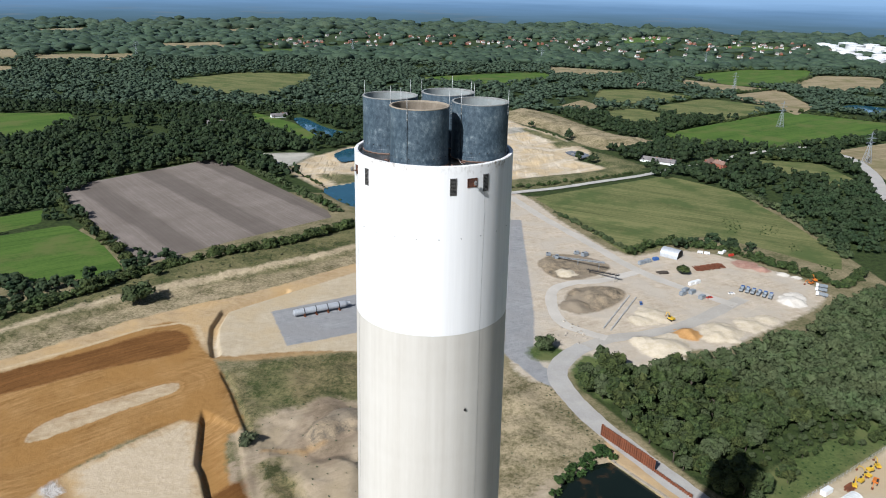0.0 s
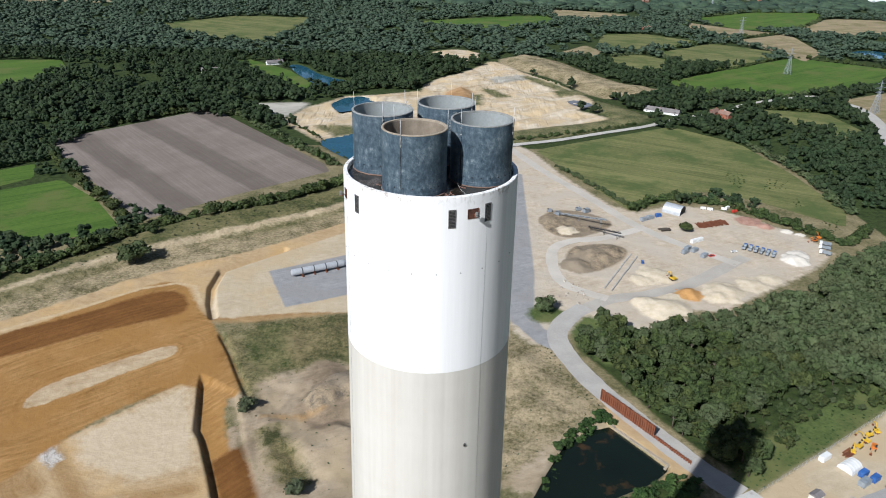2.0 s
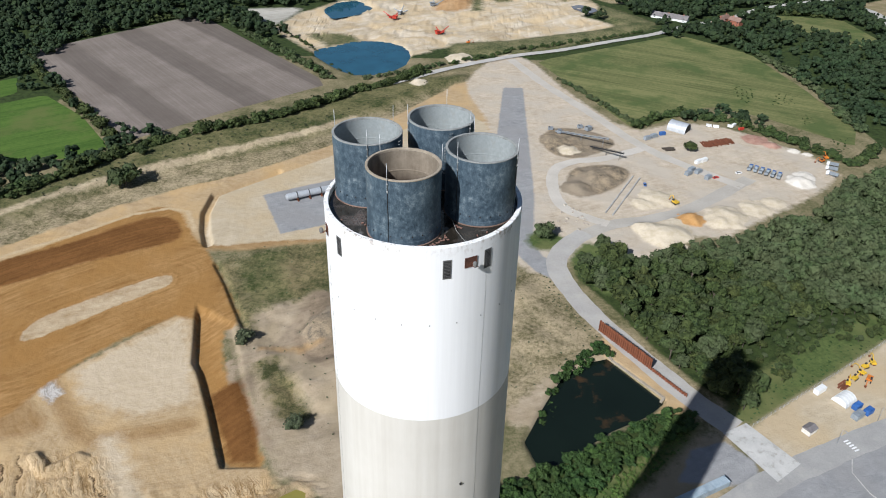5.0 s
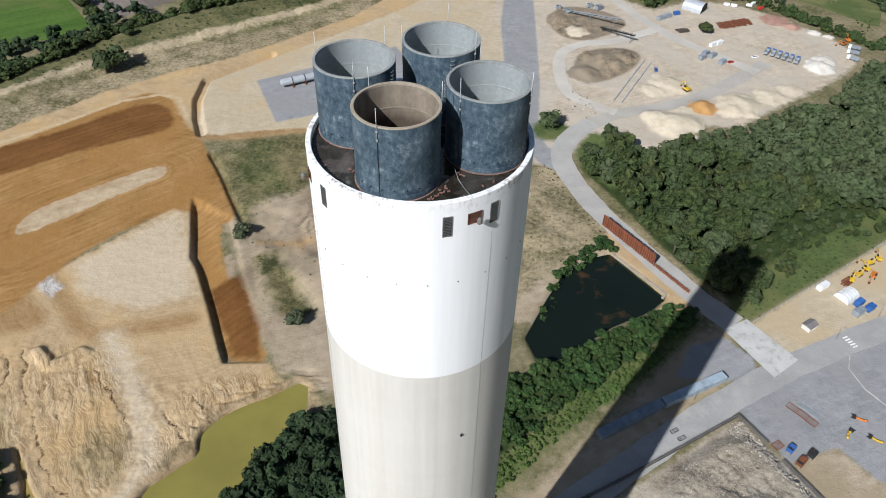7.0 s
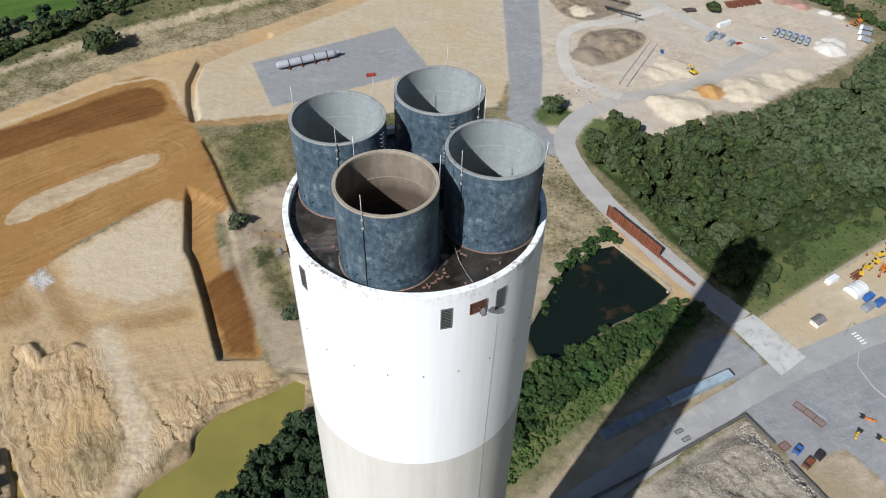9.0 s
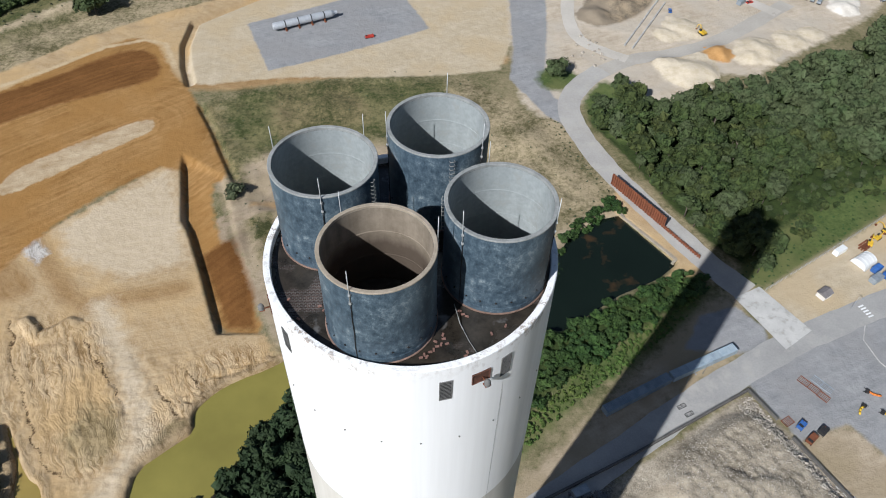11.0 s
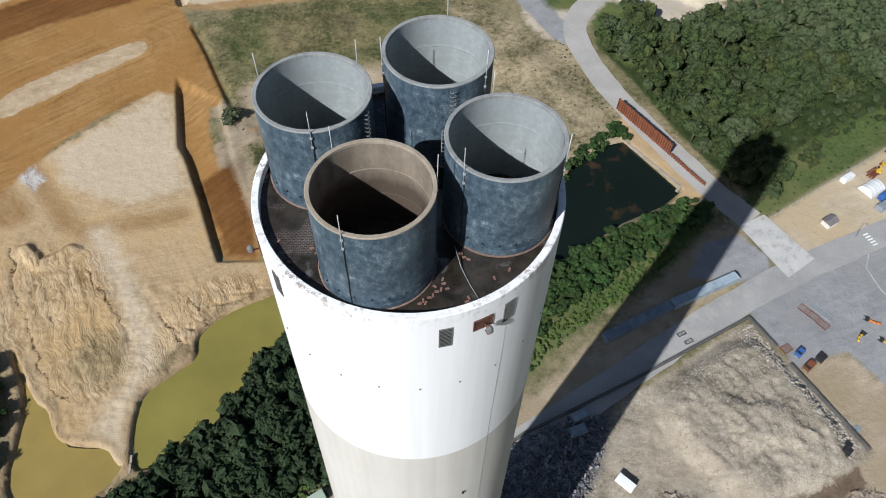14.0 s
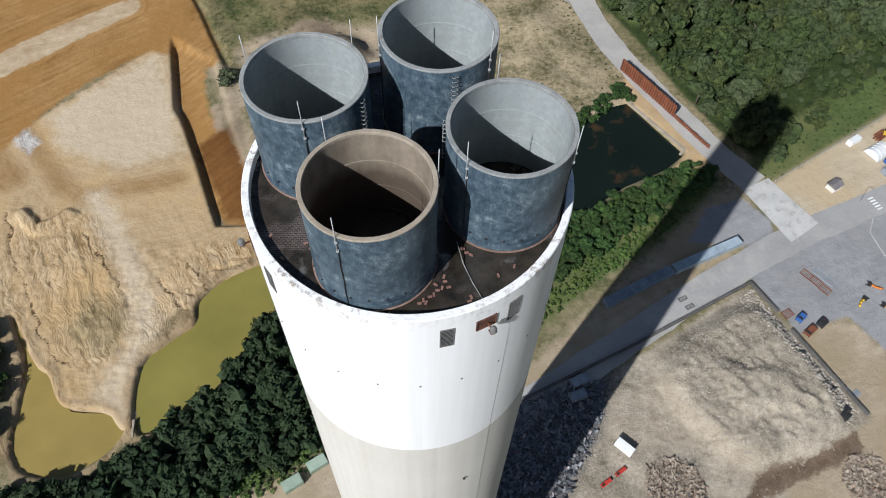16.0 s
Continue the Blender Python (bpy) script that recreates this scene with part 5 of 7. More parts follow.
def flue(name, deg, rods, lining, rim, ladder=None, label=""):
    a = radians(deg)
    cx, cy = 5.66 * math.cos(a), 5.66 * math.sin(a)
    bm = bmesh.new()
    bm_lathe(bm, [(FLUE_R + 0.02, DECK_Z - 0.1), (FLUE_R + 0.02, DECK_Z + 0.5), (FLUE_R, DECK_Z + 0.55), (FLUE_R - 0.02, 195), (FLUE_R, FLUE_TOP - 0.16), (FLUE_R - 0.015, FLUE_TOP - 0.1)], 112)
    shell = part("flue", bm, M["flue"], chimney, label or "dark weathered blue-grey flue")
    shell.location = (cx, cy, 0)
    bm = bmesh.new()
    bm_lathe(bm, [(FLUE_R - 0.01, FLUE_TOP - 0.12), (FLUE_R + 0.02, FLUE_TOP - 0.1), (FLUE_R + 0.02, FLUE_TOP - 0.03), (FLUE_R - 0.01, FLUE_TOP), (FLUE_R - 0.21, FLUE_TOP), (FLUE_R - 0.23, FLUE_TOP - 0.02), (FLUE_R - 0.23, FLUE_TOP - 0.2)], 112)
    part("rim", bm, rim, shell, "pale worn rim")
    bm = bmesh.new()
    prof, z, step = [], FLUE_TOP - 0.2, 0.035 if lining is M["lining_brown"] else 0.012
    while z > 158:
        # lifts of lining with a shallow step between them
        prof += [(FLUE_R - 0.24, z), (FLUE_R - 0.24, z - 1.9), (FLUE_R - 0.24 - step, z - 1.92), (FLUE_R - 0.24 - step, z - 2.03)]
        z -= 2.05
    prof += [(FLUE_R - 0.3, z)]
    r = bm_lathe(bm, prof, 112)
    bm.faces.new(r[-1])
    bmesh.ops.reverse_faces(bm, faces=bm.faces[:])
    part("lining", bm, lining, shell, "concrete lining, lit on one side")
    bm = bmesh.new()
    bm_lathe(bm, [(FLUE_R, DECK_Z), (FLUE_R + 0.10, DECK_Z + 0.02), (FLUE_R + 0.10, DECK_Z + 0.08), (FLUE_R, DECK_Z + 0.11)], 96)
    part("base_ring", bm, M["skirt"], shell, "reddish mortar skirt")
    for d in rods:
        u = radians(d)
        x, y = (FLUE_R + 0.06) * math.cos(u), (FLUE_R + 0.06) * math.sin(u)
        bm = bmesh.new()
        bm_tube(bm, (x, y, FLUE_TOP - 1.3), (x * 1.01, y * 1.01, FLUE_TOP + 1.55), 0.036, 0.022, 8)
        for zc in (FLUE_TOP - 1.1, FLUE_TOP - 0.4):
            bm_box(bm, x - 0.07, y - 0.07, zc - 0.05, x + 0.07, y + 0.07, zc + 0.05)
        part("lightning_rod", bm, M["galvanised"], shell)
        bm = bmesh.new()
        pts = [(x, y, FLUE_TOP - 1.2)]
        for i in range(8):
            w = u + 0.006 * math.sin(i * 1.7 + d)
            pts.append(((FLUE_R + 0.04) * math.cos(w), (FLUE_R + 0.04) * math.sin(w), FLUE_TOP - 1.3 - (i + 1) * (FLUE_TOP - 1.3 - DECK_Z) / 8))
        bm_path(bm, pts, 0.026)
        part("conductor_cable", bm, M["dark"], shell)
    for i in range(22):
        u = radians(360 / 22 * i + 6)
        bm = bmesh.new()
        bm_tube(bm, ((FLUE_R - 0.05) * math.cos(u), (FLUE_R - 0.05) * math.sin(u), DECK_Z + 1.05), ((FLUE_R + 0.07) * math.cos(u), (FLUE_R + 0.07) * math.sin(u), DECK_Z + 1.05), 0.065, 0.055, 6)
        part("bolt", bm, M["dark"], shell)
    if ladder is not None:
        u = radians(ladder)
        q = Matrix.Translation((FLUE_R * math.cos(u), FLUE_R * math.sin(u), 0)) @ Matrix.Rotation(u + math.pi / 2, 4, "Z")
        for i in range(9):
            z = FLUE_TOP - 0.4 - i * 0.32
            bm = bmesh.new()
            pts = [(-0.16, 0.02, z), (-0.16, -0.16, z), (0.16, -0.16, z), (0.16, 0.02, z)]
            bm_path(bm, [q @ Vector(c) for c in pts], 0.024)
            part("step_iron", bm, M["rim_pale"], shell)
    return shell


flue("flue", -107.4, (248, 12, 130), M["lining_brown"], M["rim_tan"], 60, "dark flue with a tan rim and brown lining, darker lower down")
flue("flue", 162.6, (274, 160, 47), M["lining"], M["rim_pale"], -25)
flue("flue", -17.4, (227, 335, 100), M["lining"], M["rim_pale"], 172)
flue("flue", 72.6, (195, 325, 80), M["lining"], M["rim_pale"], -75)

bm = bmesh.new()
bm_box(bm, -0.12, -0.06, 0, 0.12, 0.06, 0.07)
brick_mesh = part("brick", bm, M["brick_wet"], None, "", 0.012)
tagged(brick_mesh, "loose red brick lying on the wet chimney deck", "brick", "bricks on the chimney deck")
brick_spots = [(-1.5, -8.95), (-1.15, -9.0), (-0.8, -9.0), (0.75, -8.35), (0.95, -8.15), (1.1, -8.3), (1.3, -7.95), (1.5, -7.8), (1.7, -7.55), (1.95, -7.4), (2.1, -7.0), (2.3, -7.35), (2.05, -6.7), (1.6, -7.2), (3.4, -8.2), (3.7, -8.35), (3.5, -7.95), (2.75, -8.65), (5.0, -6.6), (5.9, -6.0), (3.1, -4.9), (3.3, -5.15), (3.55, -5.3), (-5.3, -4.9), (-5.0, -5.3), (-5.6, -4.6), (-7.6, -4.1), (-6.8, -5.6)]
for i, (x, y) in enumerate(brick_spots):
    m = pose(x, y, DECK_Z + 0.015, 0, 0, R.uniform(0, 180))
    if i == 0:
        brick_mesh.matrix_basis = m
    else:
        copy_thing(brick_mesh, m)
bm = bmesh.new()
pts = [(2.75, -4.7, 0.5), (3.1, -5.9, 0.12), (3.6, -7.1, 0.05), (4.2, -8.3, 0.1), (4.25, -8.45, 0.55)]
bm_path(bm, [(a, b, DECK_Z + c) for a, b, c in pts], 0.03)
tagged(part("earth_cable", bm, M["rim_pale"]), "pale earth cable slung from a flue to the parapet", "cable")


# ---- trees and woods ----
def ico(sub):
    bm = bmesh.new()
    bmesh.ops.create_icosphere(bm, subdivisions=sub, radius=1.0)
    v = np.array([q.co[:] for q in bm.verts])
    f = np.array([[w.index for w in q.verts] for q in bm.faces])
    bm.free()
    return v, f


ICO1, ICO2 = ico(1), ico(2)


def lumpy(base, seed, amp):
    v, f = base
    r = np.random.RandomState(seed)
    out = v.copy()
    for _ in range(5):
        d = r.normal(size=3)
        out = out * (1 + amp * 0.45 * np.sin(3.1 * (v @ d) + r.uniform(0, 6.28)))[:, None]
    return out * (1 + r.uniform(-amp * 0.5, amp * 0.5, len(v)))[:, None], f


def crown_arrays(seed, width=4.5, height=6.5, lobes=9, leaves=420, leaf=0.62, core=ICO1, rough=0.24):
    """A crown of lobes, each a lumpy core under many small leaf sprays; it stands on z = 0."""
    r = np.random.RandomState(seed)
    vs, fs, n = [], [], 0
    centres = []
    for i in range(lobes):
        a, q = r.uniform(0, 6.283), math.sqrt(r.uniform(0.05, 1)) * width * 0.62
        c = np.array([q * math.cos(a), q * math.sin(a), height * r.uniform(0.30, 0.78) * (1.05 - 0.4 * (q / width) ** 2)])
        rad = width * r.uniform(0.34, 0.5)
        centres.append((c, rad))
        v, f = lumpy(core, seed * 31 + i, rough)
        v = v * np.array([1, 1, 0.85]) * rad * 0.8 + c
        vs.append(v)
        fs.append(f + n)
        n += len(v)
    for i in range(leaves):
        c, rad = centres[r.randint(lobes)]
        d = r.normal(size=3)
        d[2] = abs(d[2]) * 0.9 - 0.25
        d /= np.linalg.norm(d)
        p = c + d * rad * r.uniform(0.7, 1.15) * np.array([1, 1, 0.9])
        t = np.cross(d, r.normal(size=3))
        t /= np.linalg.norm(t) + 1e-6
        b = np.cross(d + 0.5 * r.normal(size=3), t)
        b /= np.linalg.norm(b) + 1e-6
        s = leaf * r.uniform(0.6, 1.4)
        vs.append(np.array([p - t * s - b * s * 0.4, p + t * s * 0.3 - b * s, p + t * s + b * s * 0.3 + d * s * 0.3, p - t * s * 0.2 + b * s]))
        fs.append(np.array([[n, n + 1, n + 2], [n, n + 2, n + 3]]))
        n += 4
    return np.concatenate(vs), np.concatenate(fs)


CROWNS = [crown_arrays(s, 4.5 * w, 6.5, n, 440, 0.42, ICO2, 0.42) for s, w, n in ((11, 1.0, 9), (12, 1.15, 12), (13, 0.85, 7), (14, 1.05, 10), (15, 1.2, 14), (16, 0.9, 8))]
TUFTS = [crown_arrays(s, lobes=4, leaves=24, leaf=1.1) for s in range(41, 45)]
CROWNS_LIGHT = [crown_arrays(s, lobes=9, leaves=190, leaf=0.48) for s in range(31, 36)]
BUSHES = [crown_arrays(s, lobes=7, leaves=230, leaf=0.34, core=ICO2, rough=0.5) for s in range(51, 56)]


def trunk_bm(h, r, seed):
    rr = random.Random(seed)
    bm = bmesh.new()
    top = Vector((rr.uniform(-0.3, 0.3), rr.uniform(-0.3, 0.3), h))
    bm_tube(bm, (0, 0, -0.4), top, r, r * 0.5, 8)
    for _ in range(5):
        a = rr.uniform(0, 6.28)
        p = top * rr.uniform(0.55, 1.0)
        bm_tube(bm, p, p + Vector((math.cos(a) * h * 0.45, math.sin(a) * h * 0.45, h * rr.uniform(0.3, 0.6))), r * 0.4, r * 0.12, 6)
    return bm


def tree_prototypes(mat, tag, label, category, group, arrays, trunk_h):
    out = []
    for k, (v, f) in enumerate(arrays):
        t = thing(tag, label, category, group)
        tr = part("trunk", trunk_bm(trunk_h, 0.28, k), M["bark"], t)
        me = fast_mesh("crown", v + np.array([0, 0, trunk_h * 0.55]), f, False)
        me.materials.append(mat)
        c = new("crown", me)
        c.parent = t
        out.append(t)
    return out


def in_poly(x, y, poly):
    return inside_distance(np.array([float(x)]), np.array([float(y)]), poly)[0]


def scatter(poly, gap, seed, margin=0.0):
    """Jittered places inside an outline."""
    r = random.Random(seed)
    xs, ys = [p[0] for p in poly], [p[1] for p in poly]
    pts, y, row = [], min(ys), 0
    while y < max(ys):
        x = min(xs) + (gap / 2 if row % 2 else 0)
        while x < max(xs):
            pts.append((x + r.uniform(-0.38, 0.38) * gap, y + r.uniform(-0.38, 0.38) * gap))
            x += gap
        y += gap * 0.87
        row += 1
    a = np.array(pts)
    return a[inside_distance(a[:, 0], a[:, 1], poly) > margin]


def joined_trees(name, pts, arrays, mat, label, category, sizes, seed, squash=1.0, kind="stuff", sink=0.0):
    """Many crowns in one mesh, turned and scaled at random, resting on the ground."""
    r = np.random.RandomState(seed)
    if not len(pts):
        return None
    z = ground_at(pts[:, 0], pts[:, 1])
    vs, fs, n = [], [], 0
    for i, (x, y) in enumerate(pts):
        v, f = arrays[r.randint(len(arrays))]
        s, a = r.uniform(*sizes) if not callable(sizes) else sizes(x, y, r), r.uniform(0, 6.283)
        c, sn = math.cos(a), math.sin(a)
        h = s * r.uniform(0.8, 1.25) * squash
        vs.append(np.column_stack([(v[:, 0] * c - v[:, 1] * sn) * s + x, (v[:, 0] * sn + v[:, 1] * c) * s + y, v[:, 2] * h + z[i] - sink * s]))
        fs.append(f + n)
        n += len(v)
    me = fast_mesh(name, np.concatenate(vs), np.concatenate(fs), mat in SMOOTH_LEAVES)
    me.materials.append(mat)
    return tagged(new(name, me), label, category, kind=kind)


# the wood beside the haul road: the near trees are things, those behind are one stand
protos = tree_prototypes(M["leaf"], "tree", "leafy broadleaf tree in the dense dark green wood", "tree", "trees of the wood", CROWNS, 4.5)
wood_pts = scatter(WOOD, 7.0, 3, 0.0)
near = wood_pts[:, 0] * 0.55 + wood_pts[:, 1]
order = np.argsort(near)
single, rest = wood_pts[order[:230]], wood_pts[order[230:]]
for i, (x, y) in enumerate(single):
    p = protos[i % len(protos)]
    s = R.choice((R.uniform(0.7, 1.0), R.uniform(0.9, 1.3), R.uniform(1.1, 1.6)))
    # low scrub towards the open bank by the gate
    if x > 150 and in_poly(x, y, BANK_GREEN) > -14:
        s *= 0.5
    m = pose(x, y, ground_z(x, y) - 0.1, 0, 0, R.uniform(0, 360)) @ Matrix.Diagonal((s, s, s * R.uniform(0.85, 1.15), 1))
    if i < len(protos):
        p.matrix_basis = m
    else:
        c = copy_thing(p, m)
        c.matrix_basis = m
joined_trees("woodland", rest, CROWNS_LIGHT, M["leaf"], "dense stand of dark green broadleaf trees", "trees", (0.7, 1.65), 5)
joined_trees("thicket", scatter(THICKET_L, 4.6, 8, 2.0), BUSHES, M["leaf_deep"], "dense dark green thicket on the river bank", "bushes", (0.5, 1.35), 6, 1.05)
joined_trees("scrub", scatter([(-75, 14), (-52, 27), (-24, 43), (-4, 60), (-8, 66), (-26, 53), (-54, 37), (-78, 22)], 2.2, 19), TUFTS, M["leaf_fresh"], "bright green low growth along the thicket", "bushes", (0.16, 0.38), 16, 0.7)
joined_trees("thicket", scatter(THICKET_R, 3.8, 9), BUSHES, M["leaf_bush"], "dense green thicket between pond and site road", "bushes", (0.3, 0.8), 7, 0.85)
joined_trees("scrub", scatter(FRINGE_R, 2.0, 20), TUFTS, M["leaf_fresh"], "bright green low growth along the thicket", "bushes", (0.1, 0.34), 17, 0.7)
joined_trees("thicket", scatter([(46, 150), (54, 172), (64, 188), (84, 206), (88, 197), (76, 192), (60, 176), (52, 150)], 3.6, 10), BUSHES, M["leaf_bush"], "green bushes on the pond bank", "bushes", (0.45, 0.7), 8, 0.8)
joined_trees("scrub", scatter(BANK_GREEN, 3.6, 12), TUFTS, M["leaf_bush"], "low green scrub on the bank by the fence", "bushes", (0.05, 0.22), 9, 0.5)

# hedges and tree lines: (line, size range, spacing)
HEDGES = [
    ([(-262, 340), (-226, 390), (-206, 420), (-184, 436), (-160, 452), (-128, 470), (-95, 500), (-62, 535), (-30, 570), (0, 600)], (1.0, 1.9), 5.0),
    ([(-290, 320), (-250, 365), (-226, 400)], (0.9, 1.5), 8),
    ([(-232, 432), (-252, 456), (-300, 512), (-340, 560), (-396, 632)], (0.9, 1.6), 7),
    ([(-90, 575), (-120, 615), (-170, 675), (-220, 745), (-262, 795)], (0.9, 1.6), 7),
    ([(-258, 800), (-330, 730), (-400, 655)], (0.9, 1.5), 9),
    ([(-60, 575), (-20, 600), (20, 625)], (0.6, 1.0), 6),
    ([(-170, 745), (-140, 700), (-118, 664), (-96, 622), (-70, 588)], (0.3, 0.7), 4.0),
    ([(150, 1015), (176, 968), (196, 930)], (0.3, 0.7), 6),
    ([(-5, 1015), (20, 1040), (60, 1110), (80, 1150)], (0.5, 1.0), 7),
    ([(20, 622), (83, 662), (135, 686), (188, 716), (240, 748)], (0.4, 0.9), 4.5),
    ([(120, 585), (140, 540), (160, 492), (170, 476)], (0.45, 0.85), 3.4),
    ([(163, 474), (205, 500), (248, 486), (285, 440), (312, 408), (345, 440)], (0.8, 1.5), 4.0),
    ([(345, 470), (352, 570), (336, 680)], (0.8, 1.6), 9),
    ([(352, 932), (442, 885), (560, 940), (694, 992), (770, 1012), (860, 1040)], (0.8, 1.6), 12),
    ([(350, 1000), (420, 1060), (494, 1104), (560, 1165), (640, 1226), (767, 1130)], (0.9, 1.6), 14),
    ([(300, 1040), (361, 1056), (403, 1138), (403, 1243), (300, 1186)], (1.0, 1.8), 14),
    ([(405, 1260), (540, 1384), (620, 1440), (760, 1530)], (1.0, 1.8), 15),
    ([(560, 1580), (634, 1780), (848, 1920), (1030, 1910)], (1.2, 2.2), 18),
    ([(780, 1550), (931, 1725), (1040, 1900)], (1.2, 2.0), 18),
    ([(415, 835), (497, 820), (510, 850)], (0.8, 1.4), 9),
]
for line, sizes, gap in HEDGES:
    pts = []
    for (ax, ay), (bx, by) in zip(line, line[1:]):
        k = max(1, int(math.hypot(bx - ax, by - ay) / gap))
        for j in range(k):
            pts.append((ax + (bx - ax) * j / k + R.uniform(-2, 2), ay + (by - ay) * j / k + R.uniform(-2, 2)))
    joined_trees("hedgerow", np.array(pts), CROWNS_LIGHT, M["leaf"], "uneven hedgerow of bushes and small trees", "hedge", sizes, len(pts), 0.8, "structure", 0.6)

# woods of the far country
GARDENS = [[(315, 770), (330, 815), (372, 800), (368, 765), (335, 755)], [(262, 790), (268, 822), (305, 806), (300, 782)], [(-275, 1055), (-275, 1085), (-225, 1085), (-225, 1055)]]
OPEN = [rounded(p, 1) for p in FIELDS.values()] + GARDENS + [PIT_BANK, PIT_ASH, FAR_SAND, POOL_B, [(-120, 640), (-90, 600), (-60, 580), (60, 600), (60, 680), (0, 900), (-80, 900), (-180, 800)], SANDPIT_L, SANDPIT_R, DRY_R, POOL, CHANNEL, FARPOND, YARD, BERM, PAD, WOOD, ORANGE, SAND]
LINES = [[(-40, 560), (83, 649), (188, 702), (302, 776), (420, 860), (521, 909)], [(521, 909), (553, 849), (535, 758), (492, 659), (470, 560)]]
TOWN = [(-700, 2330), (-200, 2250), (300, 2330), (620, 2080), (900, 2080), (1350, 2350), (1500, 2900), (900, 3050), (300, 2900), (-400, 2900)]
TANK_FARM = [(1290, 2050), (1320, 2300), (1500, 2800), (1900, 2900), (1900, 2200), (1600, 2000)]
CLUMPS = []
for s in range(8):
    v, f = lumpy(ICO2, 70 + s, 0.30)
    v[:, 2] = v[:, 2] * 0.75 + 0.35
    keep = v[f].mean(1)[:, 2] > -0.1
    CLUMPS.append((v, f[keep]))
CLUMPS_FINE = [crown_arrays(90 + s, 1.0, 1.4, 5, 14, 0.16, ICO1) for s in range(5)]


def country(y0, y1, gap, seed):
    r = np.random.RandomState(seed)
    half = 0.66 * (y1 + 90) + 60
    n = int(2 * half * (y1 - y0) / gap ** 2)
    p = np.column_stack([r.uniform(-half, half, n), r.uniform(y0, y1, n)])
    p = p[np.abs(p[:, 0]) < 0.66 * (p[:, 1] + 90) + 50]
    ok = np.ones(len(p), bool)
    for poly in OPEN:
        ok &= inside_distance(p[:, 0], p[:, 1], poly) < -gap * 0.35
    for line in LINES:
        ok &= line_distance(p[:, 0], p[:, 1], line) > 9 + gap * 0.3
    # open heath and glades between the woods
    ok &= ~((p[:, 1] < 640) & (p[:, 0] > -30) & (p[:, 0] < 140))
    glade = wavy(p[:, 0], p[:, 1], 420, 41) + 0.5 * wavy(p[:, 0], p[:, 1], 150, 42)
    ok &= (glade < 0.75) | (r.uniform(size=len(p)) < 0.25)
    for poly in (TOWN, TANK_FARM):
        ok &= (inside_distance(p[:, 0], p[:, 1], poly) < 0) | (r.uniform(size=len(p)) < (0.13 if poly is TOWN else 0.05))
    return p[ok]


WOODS = [(330, 700, 7.4, 5.6, CLUMPS_FINE), (700, 1150, 10.2, 8.2, CLUMPS_FINE), (1150, 1900, 15.5, 12.0, CLUMPS_FINE), (1900, 3000, 27, 19, CLUMPS), (3000, 3720, 44, 30, CLUMPS)]
for i, (y0, y1, gap, size, kinds) in enumerate(WOODS):
    pts = country(y0, y1, gap, 50 + i)
    if y0 < 400:
        pts = pts[(np.abs(pts[:, 0]) > 200) & ((pts[:, 0] < 0) | (pts[:, 1] > 480))]
        pts = pts[(pts[:, 0] > 0) | (pts[:, 1] > 330 + (pts[:, 0] + 262) * 0.9)]
    joined_trees("distant_woodland", pts, kinds, M["leaf_deep"] if y0 < 1100 else M["leaf_haze"], "far dark green woods spreading to the horizon", "woods", (size * 0.75, size * 1.3), 60 + i, 0.95 if y0 < 1100 else 0.6)


# ---- site things ----
def seat(ob, x, y, turn=0.0, lift=0.0):
    """Stand a thing on the ground at x, y."""
    ob.matrix_basis = pose(x, y, ground_z(x, y) + lift, 0, 0, turn)
    return ob


# horizontal steel vessel on cradles
vessel = thing("pressure_vessel", "long shiny steel vessel lying on rusty cradles", "vessel")
bm = bmesh.new()
rings = bm_lathe(bm, [(0.05, -19.4), (1.2, -19.3), (1.9, -18.8), (2.15, -18), (2.15, 16.5), (1.6, 17.8), (1.1, 18.6), (1.1, 20.2), (0.05, 20.2)], 32)
bmesh.ops.rotate(bm, verts=bm.verts[:], cent=(0, 0, 0), matrix=Matrix.Rotation(math.pi / 2, 3, "Y"))
bmesh.ops.translate(bm, verts=bm.verts[:], vec=(0, 0, 3.3))
part("shell", bm, M["steel"], vessel)
for x in (-12, -4, 4, 12):
    bm = bmesh.new()
    bm_lathe(bm, [(2.17, -0.3), (2.26, -0.3), (2.26, 0.3), (2.17, 0.3)], 32)
    bmesh.ops.rotate(bm, verts=bm.verts[:], cent=(0, 0, 0), matrix=Matrix.Rotation(math.pi / 2, 3, "Y"))
    bmesh.ops.translate(bm, verts=bm.verts[:], vec=(x, 0, 3.3))
    part("band", bm, M["dark"], vessel)
    bm = bmesh.new()
    bm_box(bm, x - 0.5, -3.0, 0, x + 0.5, 3.0, 0.5)
    bm_box(bm, x - 0.35, -1.9, 0.5, x + 0.35, -1.3, 2.2)
    bm_box(bm, x - 0.35, 1.3, 0.5, x + 0.35, 1.9, 2.2)
    bm_box(bm, x - 0.35, -1.3, 0.5, x + 0.35, 1.3, 1.15)
    part("cradle", bm, M["rust"], vessel)
seat(vessel, -74, 352, 26.5)

